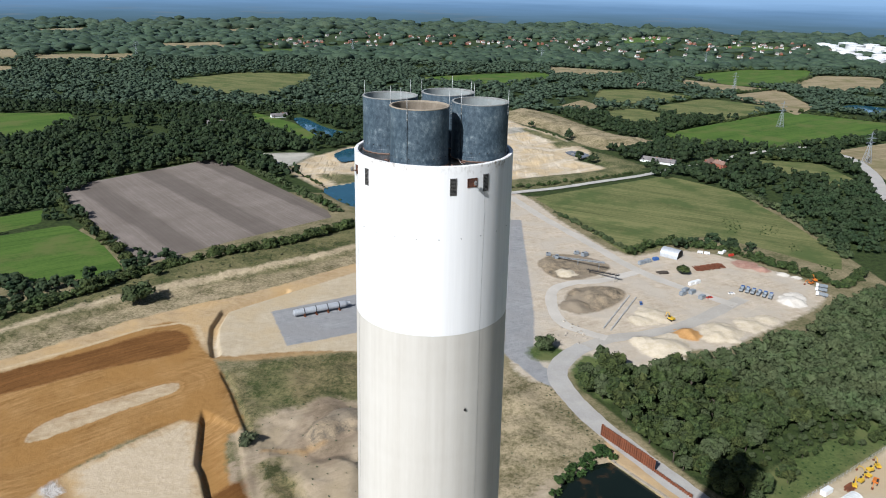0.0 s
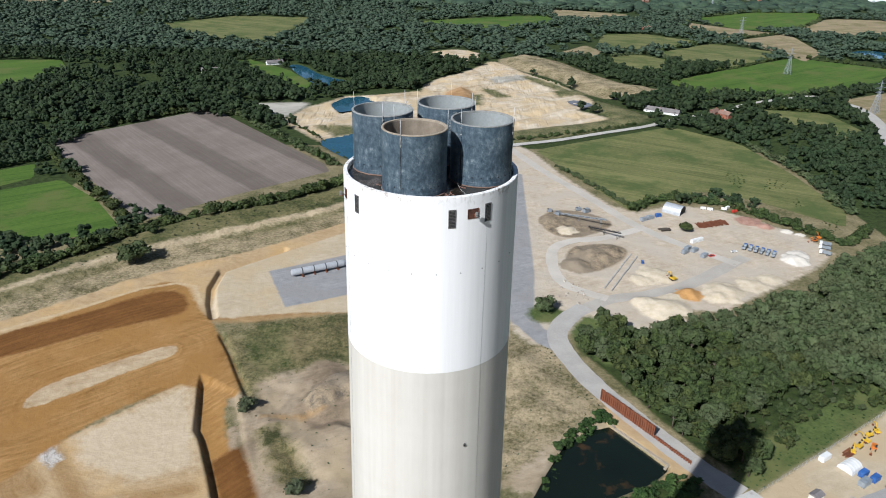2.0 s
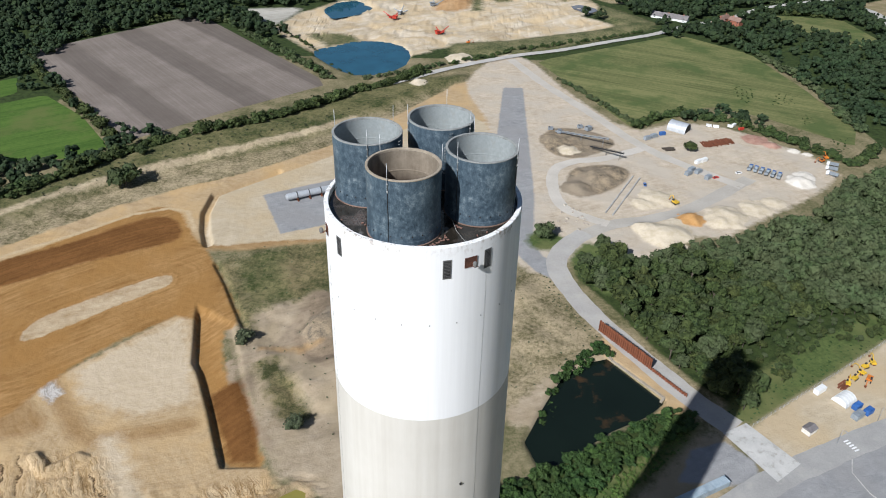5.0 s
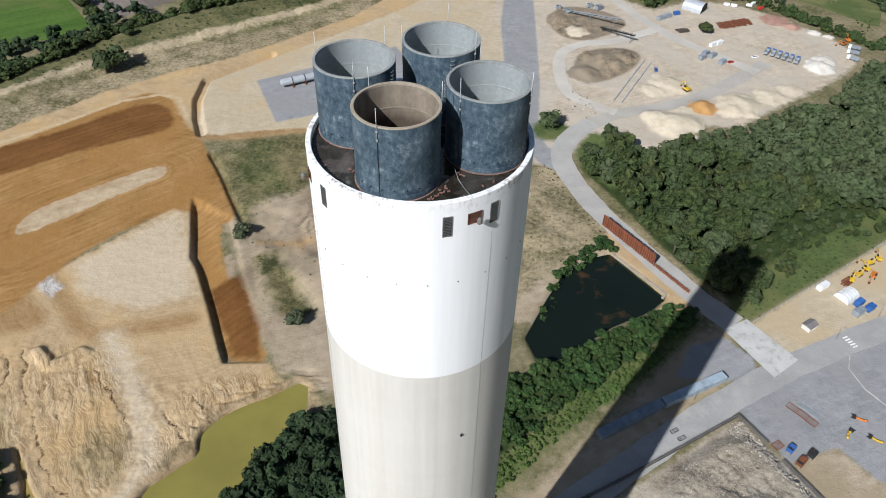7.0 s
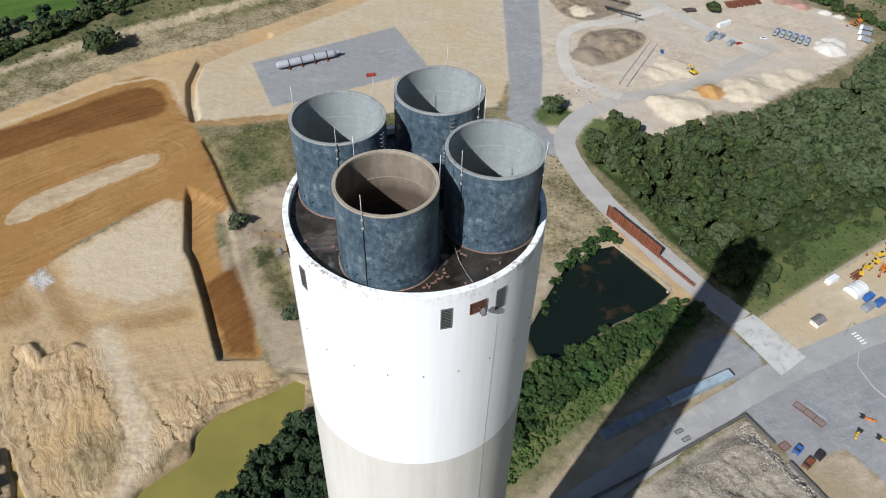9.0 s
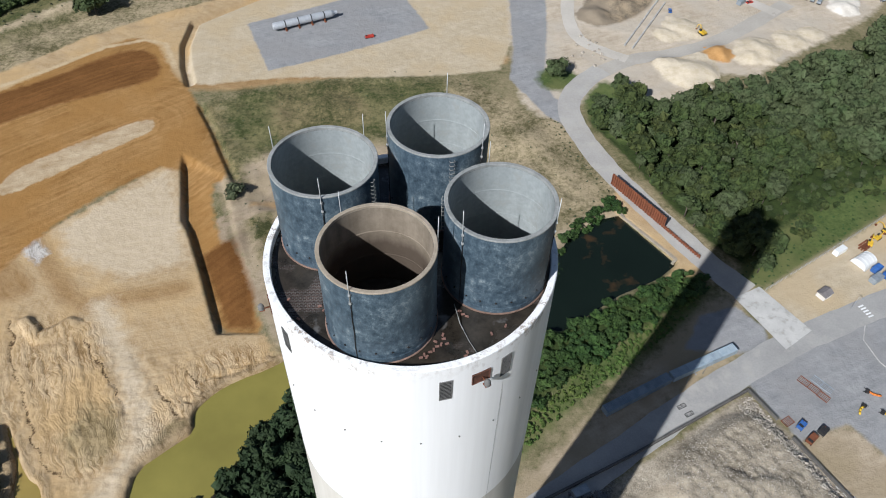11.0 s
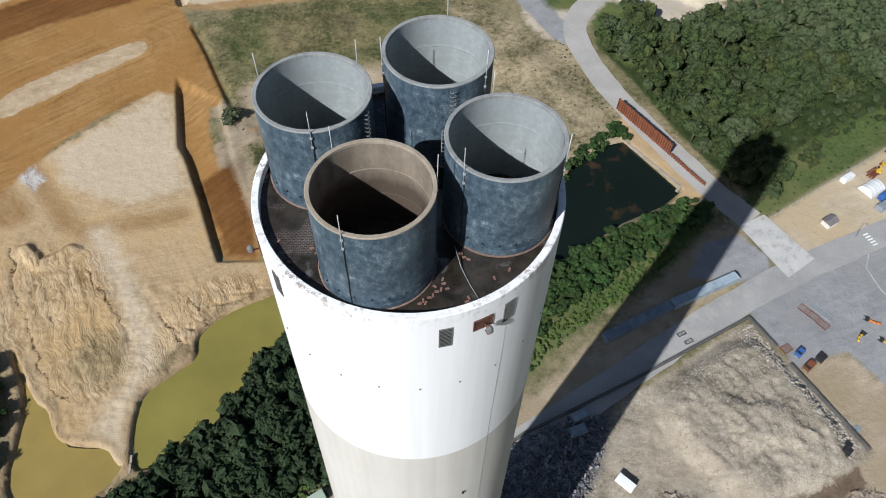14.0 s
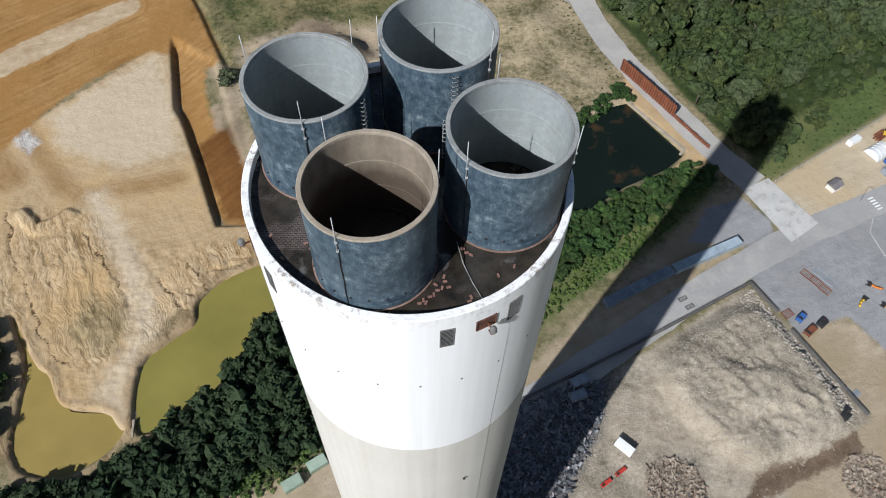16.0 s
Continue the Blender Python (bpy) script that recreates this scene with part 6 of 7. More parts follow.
# rusty sheet-pile wall beside the haul road
wall_line = Vector((116.5 - 85.5, 168.0 - 215.5, 0))
length = wall_line.length
turn = math.degrees(math.atan2(wall_line.y, wall_line.x))
piling = tagged(new("sheet_pile_wall"), "rusty corrugated steel sheet-pile wall above the pond", "retaining wall", kind="structure")
piling.matrix_basis = pose(85.5, 215.5, 0, 0, 0, turn)
pile_meshes = {}
for tall, z0, z1 in ((True, -0.4, 6.6), (False, -0.4, 1.9)):
    bm = bmesh.new()
    prof = [(-0.66, 0.0), (-0.36, 0.0), (-0.18, 0.5), (0.18, 0.5), (0.36, 0.0), (0.66, 0.0)]
    t = 0.12
    lo = [[bm.verts.new((x, y + s, z)) for x, y in prof] for z in (z0, z1) for s in (0, t)]
    for i in range(5):
        bm.faces.new([lo[0][i], lo[0][i + 1], lo[2][i + 1], lo[2][i]])
        bm.faces.new([lo[1][i + 1], lo[1][i], lo[3][i], lo[3][i + 1]])
        bm.faces.new([lo[2][i], lo[2][i + 1], lo[3][i + 1], lo[3][i]])
    bm.faces.new([lo[0][0], lo[2][0], lo[3][0], lo[1][0]])
    bm.faces.new([lo[0][5], lo[1][5], lo[3][5], lo[2][5]])
    me = bpy.data.meshes.new("pile")
    bm.to_mesh(me)
    bm.free()
    me.materials.append(M["rust"])
    pile_meshes[tall] = me
k = int(length / 1.32)
for i in range(k):
    ob = new("pile", pile_meshes[i < k * 0.6])
    ob.parent = piling
    ob.location = (0.66 + i * 1.32, R.uniform(-0.05, 0.05), R.uniform(-0.12, 0.12))


def beam_thing(name, line, w, h, mat, label, category, kind="structure", z0=-0.3):
    """A low wall or kerb along a line, one block for each stretch."""
    top = tagged(new(name), label, category, kind=kind)
    for (ax, ay), (bx, by) in zip(line, line[1:]):
        n = max(1, int(math.hypot(bx - ax, by - ay) / 3.0))
        for i in range(n):
            p, q = Vector((ax + (bx - ax) * i / n, ay + (by - ay) * i / n, 0)), Vector((ax + (bx - ax) * (i + 1) / n, ay + (by - ay) * (i + 1) / n, 0))
            bm = bmesh.new()
            L = (q - p).length
            bm_box(bm, 0.02, -w / 2, z0, L - 0.02, w / 2, h + R.uniform(-0.04, 0.04))
            ob = part("block", bm, mat, top)
            ob.matrix_basis = pose(p.x, p.y, ground_z(p.x, p.y) if h < 1 else 0, 0, 0, math.degrees(math.atan2(q.y - p.y, q.x - p.x)))
    return top


beam_thing("kerb_wall", [(84, 201), (88, 194), (106, 169), (99, 161)], 1.2, 0.5, M["rim_tan"], "pale stone coping round the pond edge", "coping")
beam_thing("low_wall", [(-12, 30), (32, 60), (72, 80), (118, 105), (125, 93)], 0.8, 1.3, M["wall_dark"], "low dark stained concrete wall round the rubble", "wall")
beam_thing("low_wall", [(128, 86), (145, 55)], 0.8, 1.3, M["wall_dark"], "low dark stained concrete wall round the rubble", "wall")
beam_thing("kerb", [(181, 141), (174, 136), (170, 128), (172, 118), (180, 105), (196, 92), (215, 80)], 0.4, 0.2, M["concrete"], "pale curved road kerb", "kerb")
beam_thing("bank_wall", [(-93, 47), (-95.5, 62), (-95.5, 73)], 0.7, 0.2, M["rim_tan"], "sandy edge of a track beside the water", "bank", z0=-2.5)

# zebra crossing
zebra = tagged(new("crossing"), "worn white zebra crossing on the site road", "road marking", kind="structure")
for i in range(5):
    bm = bmesh.new()
    bm_box(bm, -1.3, -0.35, 0, 1.3, 0.35, 0.006)
    part("stripe", bm, M["white"], zebra).location = (0, i * 1.35 - 2.7, 0)
zebra.matrix_basis = pose(176.5, 141.8, ground_z(176, 142) + 0.225, 0, 0, 23)


def cabin_row(x0, y0, x1, y1, width, height, mat, label):
    """A row of flat-roofed steel units joined end to end."""
    L = math.hypot(x1 - x0, y1 - y0)
    n = max(1, round(L / 3.6))
    top = thing("cabin_row", label, "site cabin", "cabin rows by the site road")
    for i in range(n):
        bm = bmesh.new()
        bm_box(bm, i * L / n + 0.04, -width / 2, 0, (i + 1) * L / n - 0.04, width / 2, height + R.uniform(-0.03, 0.03))
        unit = part("unit", bm, mat, top, "", 0.06)
        bm = bmesh.new()
        for j in range(5):
            x = i * L / n + (j + 0.5) * L / n / 5
            bm_box(bm, x - 0.05, -width / 2 + 0.1, height + 0.0, x + 0.05, width / 2 - 0.1, height + 0.1)
        part("roof_rib", bm, mat, unit)
    top.matrix_basis = pose(x0, y0, 0, 0, 0, math.degrees(math.atan2(y1 - y0, x1 - x0)))
    return top


# row in the chimney's shadow coloured darker than the row in sun
cabin_row(63.5, 95.5, 89.5, 109.5, 3.4, 2.8, M["cabin_dark"], "long row of flat blue-grey steel cabins, partly in shadow")
cabin_row(90.5, 109.8, 117.5, 122.6, 3.4, 2.8, M["cabin_pale"], "long row of flat blue-grey steel cabins in sun")


def container(mat, label, category="container", size=(6.0, 2.5, 2.6), group="", door=True, gable=None):
    w, d, h = size
    top = thing("container", label, category, group)
    bm = bmesh.new()
    bm_box(bm, -w / 2, -d / 2, 0.12, w / 2, d / 2, h)
    body = part("body", bm, mat, top, "", 0.05)
    for s in (-1, 1):
        bm = bmesh.new()
        n = int(w / 0.3)
        x0, low, high = -w / 2 + 0.15, [], []
        for i in range(n):
            yy = s * (d / 2 + (0.04 if i % 2 else 0.01))
            for x in (x0 + i * 0.3, x0 + i * 0.3 + 0.27):
                low.append(bm.verts.new((x, yy, 0.2)))
                high.append(bm.verts.new((x, yy, h - 0.1)))
        for i in range(len(low) - 1):
            bm.faces.new([low[i], low[i + 1], high[i + 1], high[i]] if s < 0 else [low[i + 1], low[i], high[i], high[i + 1]])
        part("side_panel", bm, mat, body)
    if door:
        bm = bmesh.new()
        bm_box(bm, w / 2, -d / 2 + 0.1, 0.2, w / 2 + 0.06, -0.03, h - 0.15)
        bm_box(bm, w / 2, 0.03, 0.2, w / 2 + 0.06, d / 2 - 0.1, h - 0.15)
        part("door", bm, mat, body)
    bm = bmesh.new()
    if gable:
        v = [bm.verts.new(p) for p in ((-w / 2 - 0.3, -d / 2 - 0.3, h), (w / 2 + 0.3, -d / 2 - 0.3, h), (w / 2 + 0.3, d / 2 + 0.3, h), (-w / 2 - 0.3, d / 2 + 0.3, h), (-w / 2 - 0.3, 0, h + 1.0), (w / 2 + 0.3, 0, h + 1.0))]
        for q in ((0, 1, 5, 4), (2, 3, 4, 5), (3, 0, 4), (1, 2, 5), (3, 2, 1, 0)):
            bm.faces.new([v[i] for i in q])
        part("roof", bm, gable, top)
    else:
        bm_box(bm, -w / 2 + 0.06, -d / 2 + 0.06, h, w / 2 - 0.06, d / 2 - 0.06, h + 0.05)
        part("roof", bm, mat, top)
    for x in (-w / 2 + 0.3, w / 2 - 0.3):
        bm = bmesh.new()
        bm_box(bm, x - 0.2, -d / 2, -0.05, x + 0.2, d / 2, 0.12)
        part("skid", bm, M["dark"], top)
    return top


hut = container(M["render_wall"], "small pale hut with a dark pitched roof", "hut", (5.0, 3.8, 2.5), "", True, M["roof_slate"])
seat(hut, 162, 149.5, 32)
white_c = container(M["white"], "white steel container beside the site fence", "container", (6.0, 2.5, 2.6), "white containers")
seat(white_c, 177.5, 173.5, 32)
for x, y, a in ((196, 409, 35), (201, 412, 35), (63, 44, -42)):
    c = copy_thing(white_c, pose(x, y, ground_z(x, y), 0, 0, a))
    if x == 63:
        c["label"] = "white container with an open grey top on bare ground"
green_c = container(M["cabin_green"], "pale green site cabin under the thicket", "site cabin", (6.2, 3.4, 2.7), "green cabins")
seat(green_c, -33.5, 38.5, 33)
copy_thing(green_c, pose(-40.5, 32.5, ground_z(-40, 32), 0, 0, 33))
blue_c = container(M["blue"], "blue steel container beside the white tent", "container", (4.5, 2.5, 2.6), "blue containers")
seat(blue_c, 189.5, 163.5, 32)
for x, y, a in ((193, 160.5, 32), (183, 459, 20)):
    copy_thing(blue_c, pose(x, y, ground_z(x, y), 0, 0, a))
grey_c = container(M["grey_metal"], "grey steel store in the quarry yard", "container", (5.5, 3.0, 2.7), "grey stores")
seat(grey_c, 169, 450, 30)
for x, y, a in ((175, 454, 30), (187, 396, 40), (191, 393, 40), (195, 384, 42), (183, 390, 40), (51, 66, 25), (50, 61, 20), (187, 158, 32)):
    copy_thing(grey_c, pose(x, y, ground_z(x, y), 0, 0, a))


def barrel(name, w, L, h, mat, label, category, open_end=False):
    """A round-roofed tent or barn with closed ends and ribs."""
    top = thing(name, label, category)
    seg = 14
    bm = bmesh.new()
    arcs = []
    for x in np.linspace(-L / 2, L / 2, 7):
        arcs.append([bm.verts.new((x, -w / 2 * math.cos(math.pi * i / seg), 0.3 + (h - 0.3) * math.sin(math.pi * i / seg) ** 0.8)) for i in range(seg + 1)])
    for a, b in zip(arcs, arcs[1:]):
        for i in range(seg):
            f = bm.faces.new([a[i], b[i], b[i + 1], a[i + 1]])
            f.smooth = True
    part("cover", bm, mat, top)
    for x in (-L / 2, L / 2):
        bm = bmesh.new()
        xi = x * 0.985
        bm.faces.new([bm.verts.new((xi, -w / 2 * 0.98 * math.cos(math.pi * i / seg), 0.3 + (h - 0.36) * math.sin(math.pi * i / seg) ** 0.8)) for i in range(seg + 1)])
        # an open end is a dark wall standing in for the shade inside
        part("end_wall", bm, M["dark"] if open_end and x > 0 else mat, top)
    for x in np.linspace(-L / 2, L / 2, 5):
        bm = bmesh.new()
        pts = [(x, -(w / 2 + 0.05) * math.cos(math.pi * i / seg), 0.3 + (h - 0.24) * math.sin(math.pi * i / seg) ** 0.8) for i in range(seg + 1)]
        bm_path(bm, pts, 0.08, 5)
        part("rib", bm, mat, top)
    bm = bmesh.new()
    for s in (-1, 1):
        bm_box(bm, -L / 2, s * w / 2 - 0.25, -0.1, L / 2, s * w / 2 + 0.25, 0.4)
    part("sill", bm, M["concrete"], top)
    return top


seat(barrel("tent", 6.8, 8.0, 3.4, M["white"], "rounded white storage tent between containers", "tent"), 185.8, 167.8, 32)
seat(barrel("barn", 12, 15, 7, M["steel"], "round-roofed corrugated metal barn with an open end", "barn", True), 199, 469, -40)


def wheel(top, x, y, r, w=0.35):
    bm = bmesh.new()
    bm_tube(bm, (x, y - w / 2, r), (x, y + w / 2, r), r, None, 14)
    t = part("wheel", bm, M["dark"], top)
    bm = bmesh.new()
    bm_tube(bm, (x, y - w / 2 - 0.02, r), (x, y + w / 2 + 0.02, r), r * 0.5, None, 10)
    part("hub", bm, M["grey_metal"], t)


def lorry(mat, label, tip=True):
    top = thing("lorry", label, "lorry", "lorries in the yard")
    bm = bmesh.new()
    bm_box(bm, -3.9, -0.5, 0.7, 3.9, 0.5, 1.1)
    part("chassis", bm, M["dark"], top)
    bm = bmesh.new()
    bm_box(bm, 2.2, -1.2, 0.8, 4.1, 1.2, 3.0)
    cab = part("cab", bm, mat, top, "", 0.15)
    bm = bmesh.new()
    bm_box(bm, 4.06, -1.05, 1.9, 4.13, 1.05, 2.75)
    part("windscreen", bm, M["glass"], cab)
    bm = bmesh.new()
    for a in ((-3.9, -1.25, 1.2, 2.0, -1.15, 2.7), (-3.9, 1.15, 1.2, 2.0, 1.25, 2.7), (1.9, -1.15, 1.2, 2.0, 1.15, 2.9), (-3.9, -1.15, 1.2, -3.8, 1.15, 2.6), (-3.8, -1.15, 1.12, 1.9, 1.15, 1.25)):
        bm_box(bm, *a)
    part("tipper_body", bm, mat if not tip else M["grey_metal"], top)
    for x in (3.1, -1.3, -2.7):
        for y in (-1.0, 1.0):
            wheel(top, x, y, 0.5)
    return top


def car(mat, label, group="parked cars", van=False):
    top = thing("van" if van else "car", label, "van" if van else "car", group)
    h = 2.1 if van else 1.0
    bm = bmesh.new()
    bm_box(bm, -2.2, -0.9, 0.3, 2.2, 0.9, h)
    part("body", bm, mat, top, "", 0.18)
    if not van:
        bm = bmesh.new()
        v = [bm.verts.new(p) for p in ((-1.7, -0.85, h), (1.1, -0.85, h), (1.1, 0.85, h), (-1.7, 0.85, h), (-1.2, -0.7, 1.48), (0.5, -0.7, 1.48), (0.5, 0.7, 1.48), (-1.2, 0.7, 1.48))]
        for q in ((4, 5, 6, 7), (0, 1, 5, 4), (1, 2, 6, 5), (2, 3, 7, 6), (3, 0, 4, 7)):
            bm.faces.new([v[i] for i in q])
        part("cabin_glass", bm, M["glass"], top)
        bm = bmesh.new()
        bm_box(bm, -1.15, -0.68, 1.48, 0.45, 0.68, 1.53)
        part("roof", bm, mat, top)
    else:
        bm = bmesh.new()
        bm_box(bm, 2.15, -0.75, 1.2, 2.23, 0.75, 1.9)
        part("windscreen", bm, M["glass"], top)
    for x in (-1.4, 1.4):
        for y in (-0.8, 0.8):
            wheel(top, x, y, 0.33, 0.22)
    return top


def excavator(mat, label, group, reach=1.0):
    top = thing("excavator", label, "excavator", group)
    for y in (-1.2, 1.2):
        bm = bmesh.new()
        bm_box(bm, -2.1, y - 0.3, 0.0, 2.1, y + 0.3, 0.9)
        part("track", bm, M["dark"], top, "", 0.25)
    bm = bmesh.new()
    bm_box(bm, -2.6, -1.4, 1.0, 1.4, 1.4, 2.2)
    body = part("body", bm, mat, top, "", 0.2)
    bm = bmesh.new()
    bm_box(bm, 0.0, 0.4, 2.2, 1.5, 1.35, 3.1)
    part("cab", bm, M["glass"], top, "dark glazed cab", 0.1)
    bm = bmesh.new()
    bm_tube(bm, (1.2, -0.2, 2.0), (3.4 * reach, -0.2, 4.6), 0.32, 0.26, 8)
    bm_tube(bm, (3.4 * reach, -0.2, 4.6), (6.0 * reach, -0.2, 4.1), 0.27, 0.22, 8)
    part("boom", bm, mat, top)
    bm = bmesh.new()
    bm_tube(bm, (6.0 * reach, -0.2, 4.1), (6.9 * reach, -0.2, 1.0), 0.22, 0.15, 8)
    part("dipper", bm, mat, top)
    bm = bmesh.new()
    bm_box(bm, 6.3 * reach, -0.8, 0.05, 7.3 * reach, 0.4, 1.1)
    part("bucket", bm, M["rust"], top, "rusty bucket", 0.2)
    return top


lor = lorry(M["blue"], "blue tipper lorry parked in a row")
seat(lor, 230, 399, 55)
for x, y in ((233.2, 396.6), (236.4, 394.2), (239.6, 391.6), (242.8, 389.2), (246, 386.6)):
    copy_thing(lor, pose(x, y, ground_z(x, y), 0, 0, 55 + R.uniform(-4, 4)))
lor2 = lorry(M["white"], "white lorry at the edge of the yard")
seat(lor2, 290, 400, 150)
for x, y, a in ((286, 391, 140), (294, 407, 150)):
    copy_thing(lor2, pose(x, y, ground_z(x, y), 0, 0, a))
seat(car(M["red"], "small red car on pale ground"), 201, 385, 20)
seat(car(M["blue"], "small blue car on the pale yard"), 148, 373, 80)
seat(car(M["white"], "small white car on the pale yard"), 220, 393, 10)
v1 = car(M["white"], "white van parked by the barn", "vans by the barn", True)
seat(v1, 231, 475, -20)
for x, y, a in ((226, 477, -20), (247, 479, 40), (243, 476, -25)):
    copy_thing(v1, pose(x, y, ground_z(x, y), 0, 0, a))
seat(car(M["red"], "red van at the yard hedge", "vans by the barn", True), 250, 471, 20)
ex = excavator(M["yellow"], "yellow excavator parked by the site fence", "excavators by the fence")
seat(ex, 198, 182, 35)
ex.scale = (0.72, 0.72, 0.72)
for x, y, a in ((203, 186, 120), (207, 190, 20), (212, 193, 80), (193, 178.5, 60), (172, 92, -40), (178, 86, 120)):
    copy_thing(ex, pose(x, y, ground_z(x, y), 0, 0, a))
ex2 = excavator(M["orange"], "orange excavator working in the quarry", "orange excavators")
seat(ex2, 289, 414, 200)
ex2.scale = (0.85, 0.85, 0.85)
for x, y, a in ((204, 181, 230), (295, 420, 90), (40, 690, 30)):
    copy_thing(ex2, pose(x, y, ground_z(x, y), 0, 0, a))
ex3 = excavator(M["yellow"], "small yellow loader on the pale yard", "loaders", 0.7)
seat(ex3, 161, 347, 120)


def attachment(mat, label, x, y, a, s=1.0):
    """A curved excavator boom lying on the ground, with a black grab."""
    top = thing("machine_arm", label, "machine part", "machine arms on the asphalt")
    bm = bmesh.new()
    pts = [(-2.4, 0, 0.5), (-1.2, 0.5, 0.6), (0.2, 0.7, 0.6), (1.6, 0.3, 0.5)]
    for p, q in zip(pts, pts[1:]):
        bm_tube(bm, p, q, 0.42, 0.4, 8)
    part("arm", bm, mat, top)
    bm = bmesh.new()
    bm_box(bm, 1.6, -0.5, 0.05, 2.8, 1.2, 0.9)
    bm_tube(bm, (2.6, -0.3, 0.4), (3.4, -0.9, 0.3), 0.2, 0.1, 6)
    bm_tube(bm, (2.6, 0.9, 0.4), (3.5, 1.3, 0.3), 0.2, 0.1, 6)
    part("grab", bm, M["dark"], top)
    seat(top, x, y, a)


attachment(M["yellow"], "yellow excavator arm with black grab on asphalt", 157, 97, 45)
attachment(M["yellow"], "yellow excavator boom lying on asphalt", 166, 95, 140)
attachment(M["orange"], "orange steel arm lying on asphalt", 164, 104, 150)


def machine(mat, label, x, y, a, size=(3.2, 2.2, 1.9)):
    w, d, h = size
    top = thing("generator", label, "machine")
    bm = bmesh.new()
    bm_box(bm, -w / 2, -d / 2, 0.35, w / 2, d / 2, h)
    body = part("housing", bm, mat, top, "", 0.12)
    for y0 in (-d / 2 + 0.1, d / 2 - 0.3):
        bm = bmesh.new()
        bm_box(bm, -w / 2 - 0.3, y0, 0, w / 2 + 0.3, y0 + 0.2, 0.35)
        part("skid", bm, M["dark"], top)
    bm = bmesh.new()
    bm_box(bm, -w / 2 + 0.3, -d / 2 + 0.3, h, -w / 2 + 1.2, d / 2 - 0.3, h + 0.18)
    part("radiator_grille", bm, M["dark"], body)
    bm = bmesh.new()
    bm_tube(bm, (w / 2 - 0.5, 0.3, h), (w / 2 - 0.5, 0.3, h + 0.7), 0.1)
    part("exhaust", bm, M["rust"], body)
    seat(top, x, y, a)


machine(M["blue"], "blue generator set on bare ground", 132.5, 90.5, 40)
machine(M["rust"], "rusty open skip on bare ground", 134.5, 85.5, 40, (4.6, 2.4, 1.5))
machine(M["dark"], "dark grey crusher part beside the skip", 139.5, 88.5, 40, (3.4, 2.6, 1.6))
machine(M["red"], "red machine on the grey pad", -35, 339, 20, (5, 1.8, 1.4))
machine(M["red"], "red steel frame on the demolition ground", 56, 33, 35, (4.0, 1.2, 0.8))
machine(M["red"], "red steel frame on the demolition ground", 61, 36.5, 35, (4.0, 1.2, 0.8))
machine(M["dark"], "dark generator beside the wall", 136, 54, 40, (3.0, 2.6, 1.6))


def rack(mat, label, x, y, a, w=4.2, d=3.0, bars=6):
    top = thing("steel_frame", label, "steel frame", "frames laid on the asphalt")
    for x0, x1, y0, y1 in ((-w / 2, w / 2, -d / 2, -d / 2 + 0.18), (-w / 2, w / 2, d / 2 - 0.18, d / 2), (-w / 2, -w / 2 + 0.18, -d / 2 + 0.18, d / 2 - 0.18), (w / 2 - 0.18, w / 2, -d / 2 + 0.18, d / 2 - 0.18)):
        bm = bmesh.new()
        bm_box(bm, x0, y0, 0.0, x1, y1, 0.3)
        part("rail", bm, mat, top)
    for i in range(bars):
        u = -w / 2 + (i + 1) * w / (bars + 1)
        bm = bmesh.new()
        bm_box(bm, u - 0.07, -d / 2 + 0.18, 0.05, u + 0.07, d / 2 - 0.18, 0.2)
        part("bar", bm, mat, top)
    seat(top, x, y, a)


for x, y, mt in ((140, 109, "rust"), (142.7, 105.8, "rust"), (145, 102.6, "rust"), (145.2, 109.2, "grey_metal"), (147.6, 106.2, "grey_metal")):
    rack(M[mt], "rusty steel frame lying on asphalt" if mt == "rust" else "grey steel frame lying on asphalt", x, y, -50)
rack(M["rust"], "steel mesh panels beside the generator", 128.5, 92.5, 30, 4, 3, 5)
for x, y in ((138, 68.5), (139.5, 66.2), (141, 64)):
    rack(M["concrete"], "pale pallet stacked by the low wall", x, y, 30, 2.2, 1.6, 6)
rack(M["grey_metal"], "grey steel grating by the low wall", 143.5, 62.5, 30, 3, 2.2, 9)
for x, y in ((92, 98.3), (94, 95.2)):
    rack(M["dark"], "dark drain grating set in the site road", x, y, 26, 3.4, 1.6, 8)


# pipe and beam stacks in the yard
def beam_stack(label, x, y, a, n, L, mat, seed):
    rr = random.Random(seed)
    top = thing("beam_stack", label, "steel stack")
    for i in range(n):
        bm = bmesh.new()
        yy = (i % (n // 2 + 1)) * 1.0 - n * 0.25
        zz = 0.3 + (i // (n // 2 + 1)) * 0.55
        dx = rr.uniform(-1, 1)
        bm_box(bm, -L / 2 + dx, yy - 0.35, zz - 0.3, L / 2 + dx, yy + 0.35, zz - 0.2)
        bm_box(bm, -L / 2 + dx, yy - 0.06, zz - 0.2, L / 2 + dx, yy + 0.06, zz + 0.15)
        bm_box(bm, -L / 2 + dx, yy - 0.35, zz + 0.15, L / 2 + dx, yy + 0.35, zz + 0.25)
        part("beam", bm, mat, top).rotation_euler = (0, 0, rr.uniform(-0.06, 0.06))
    seat(top, x, y, a)


for i in range(5):
    beam_stack("stack of long rusty steel beams in the yard", 212 + i * 5, 441 + i * 1.8, 95, 10, 9, M["rust"], i)
beam_stack("stack of brown timbers in the yard", 181, 432, 15, 10, 8, M["bark"], 7)
beam_stack("rusty steel beams beside the site fence", 190.5, 177.5, 35, 6, 6, M["rust"], 8)


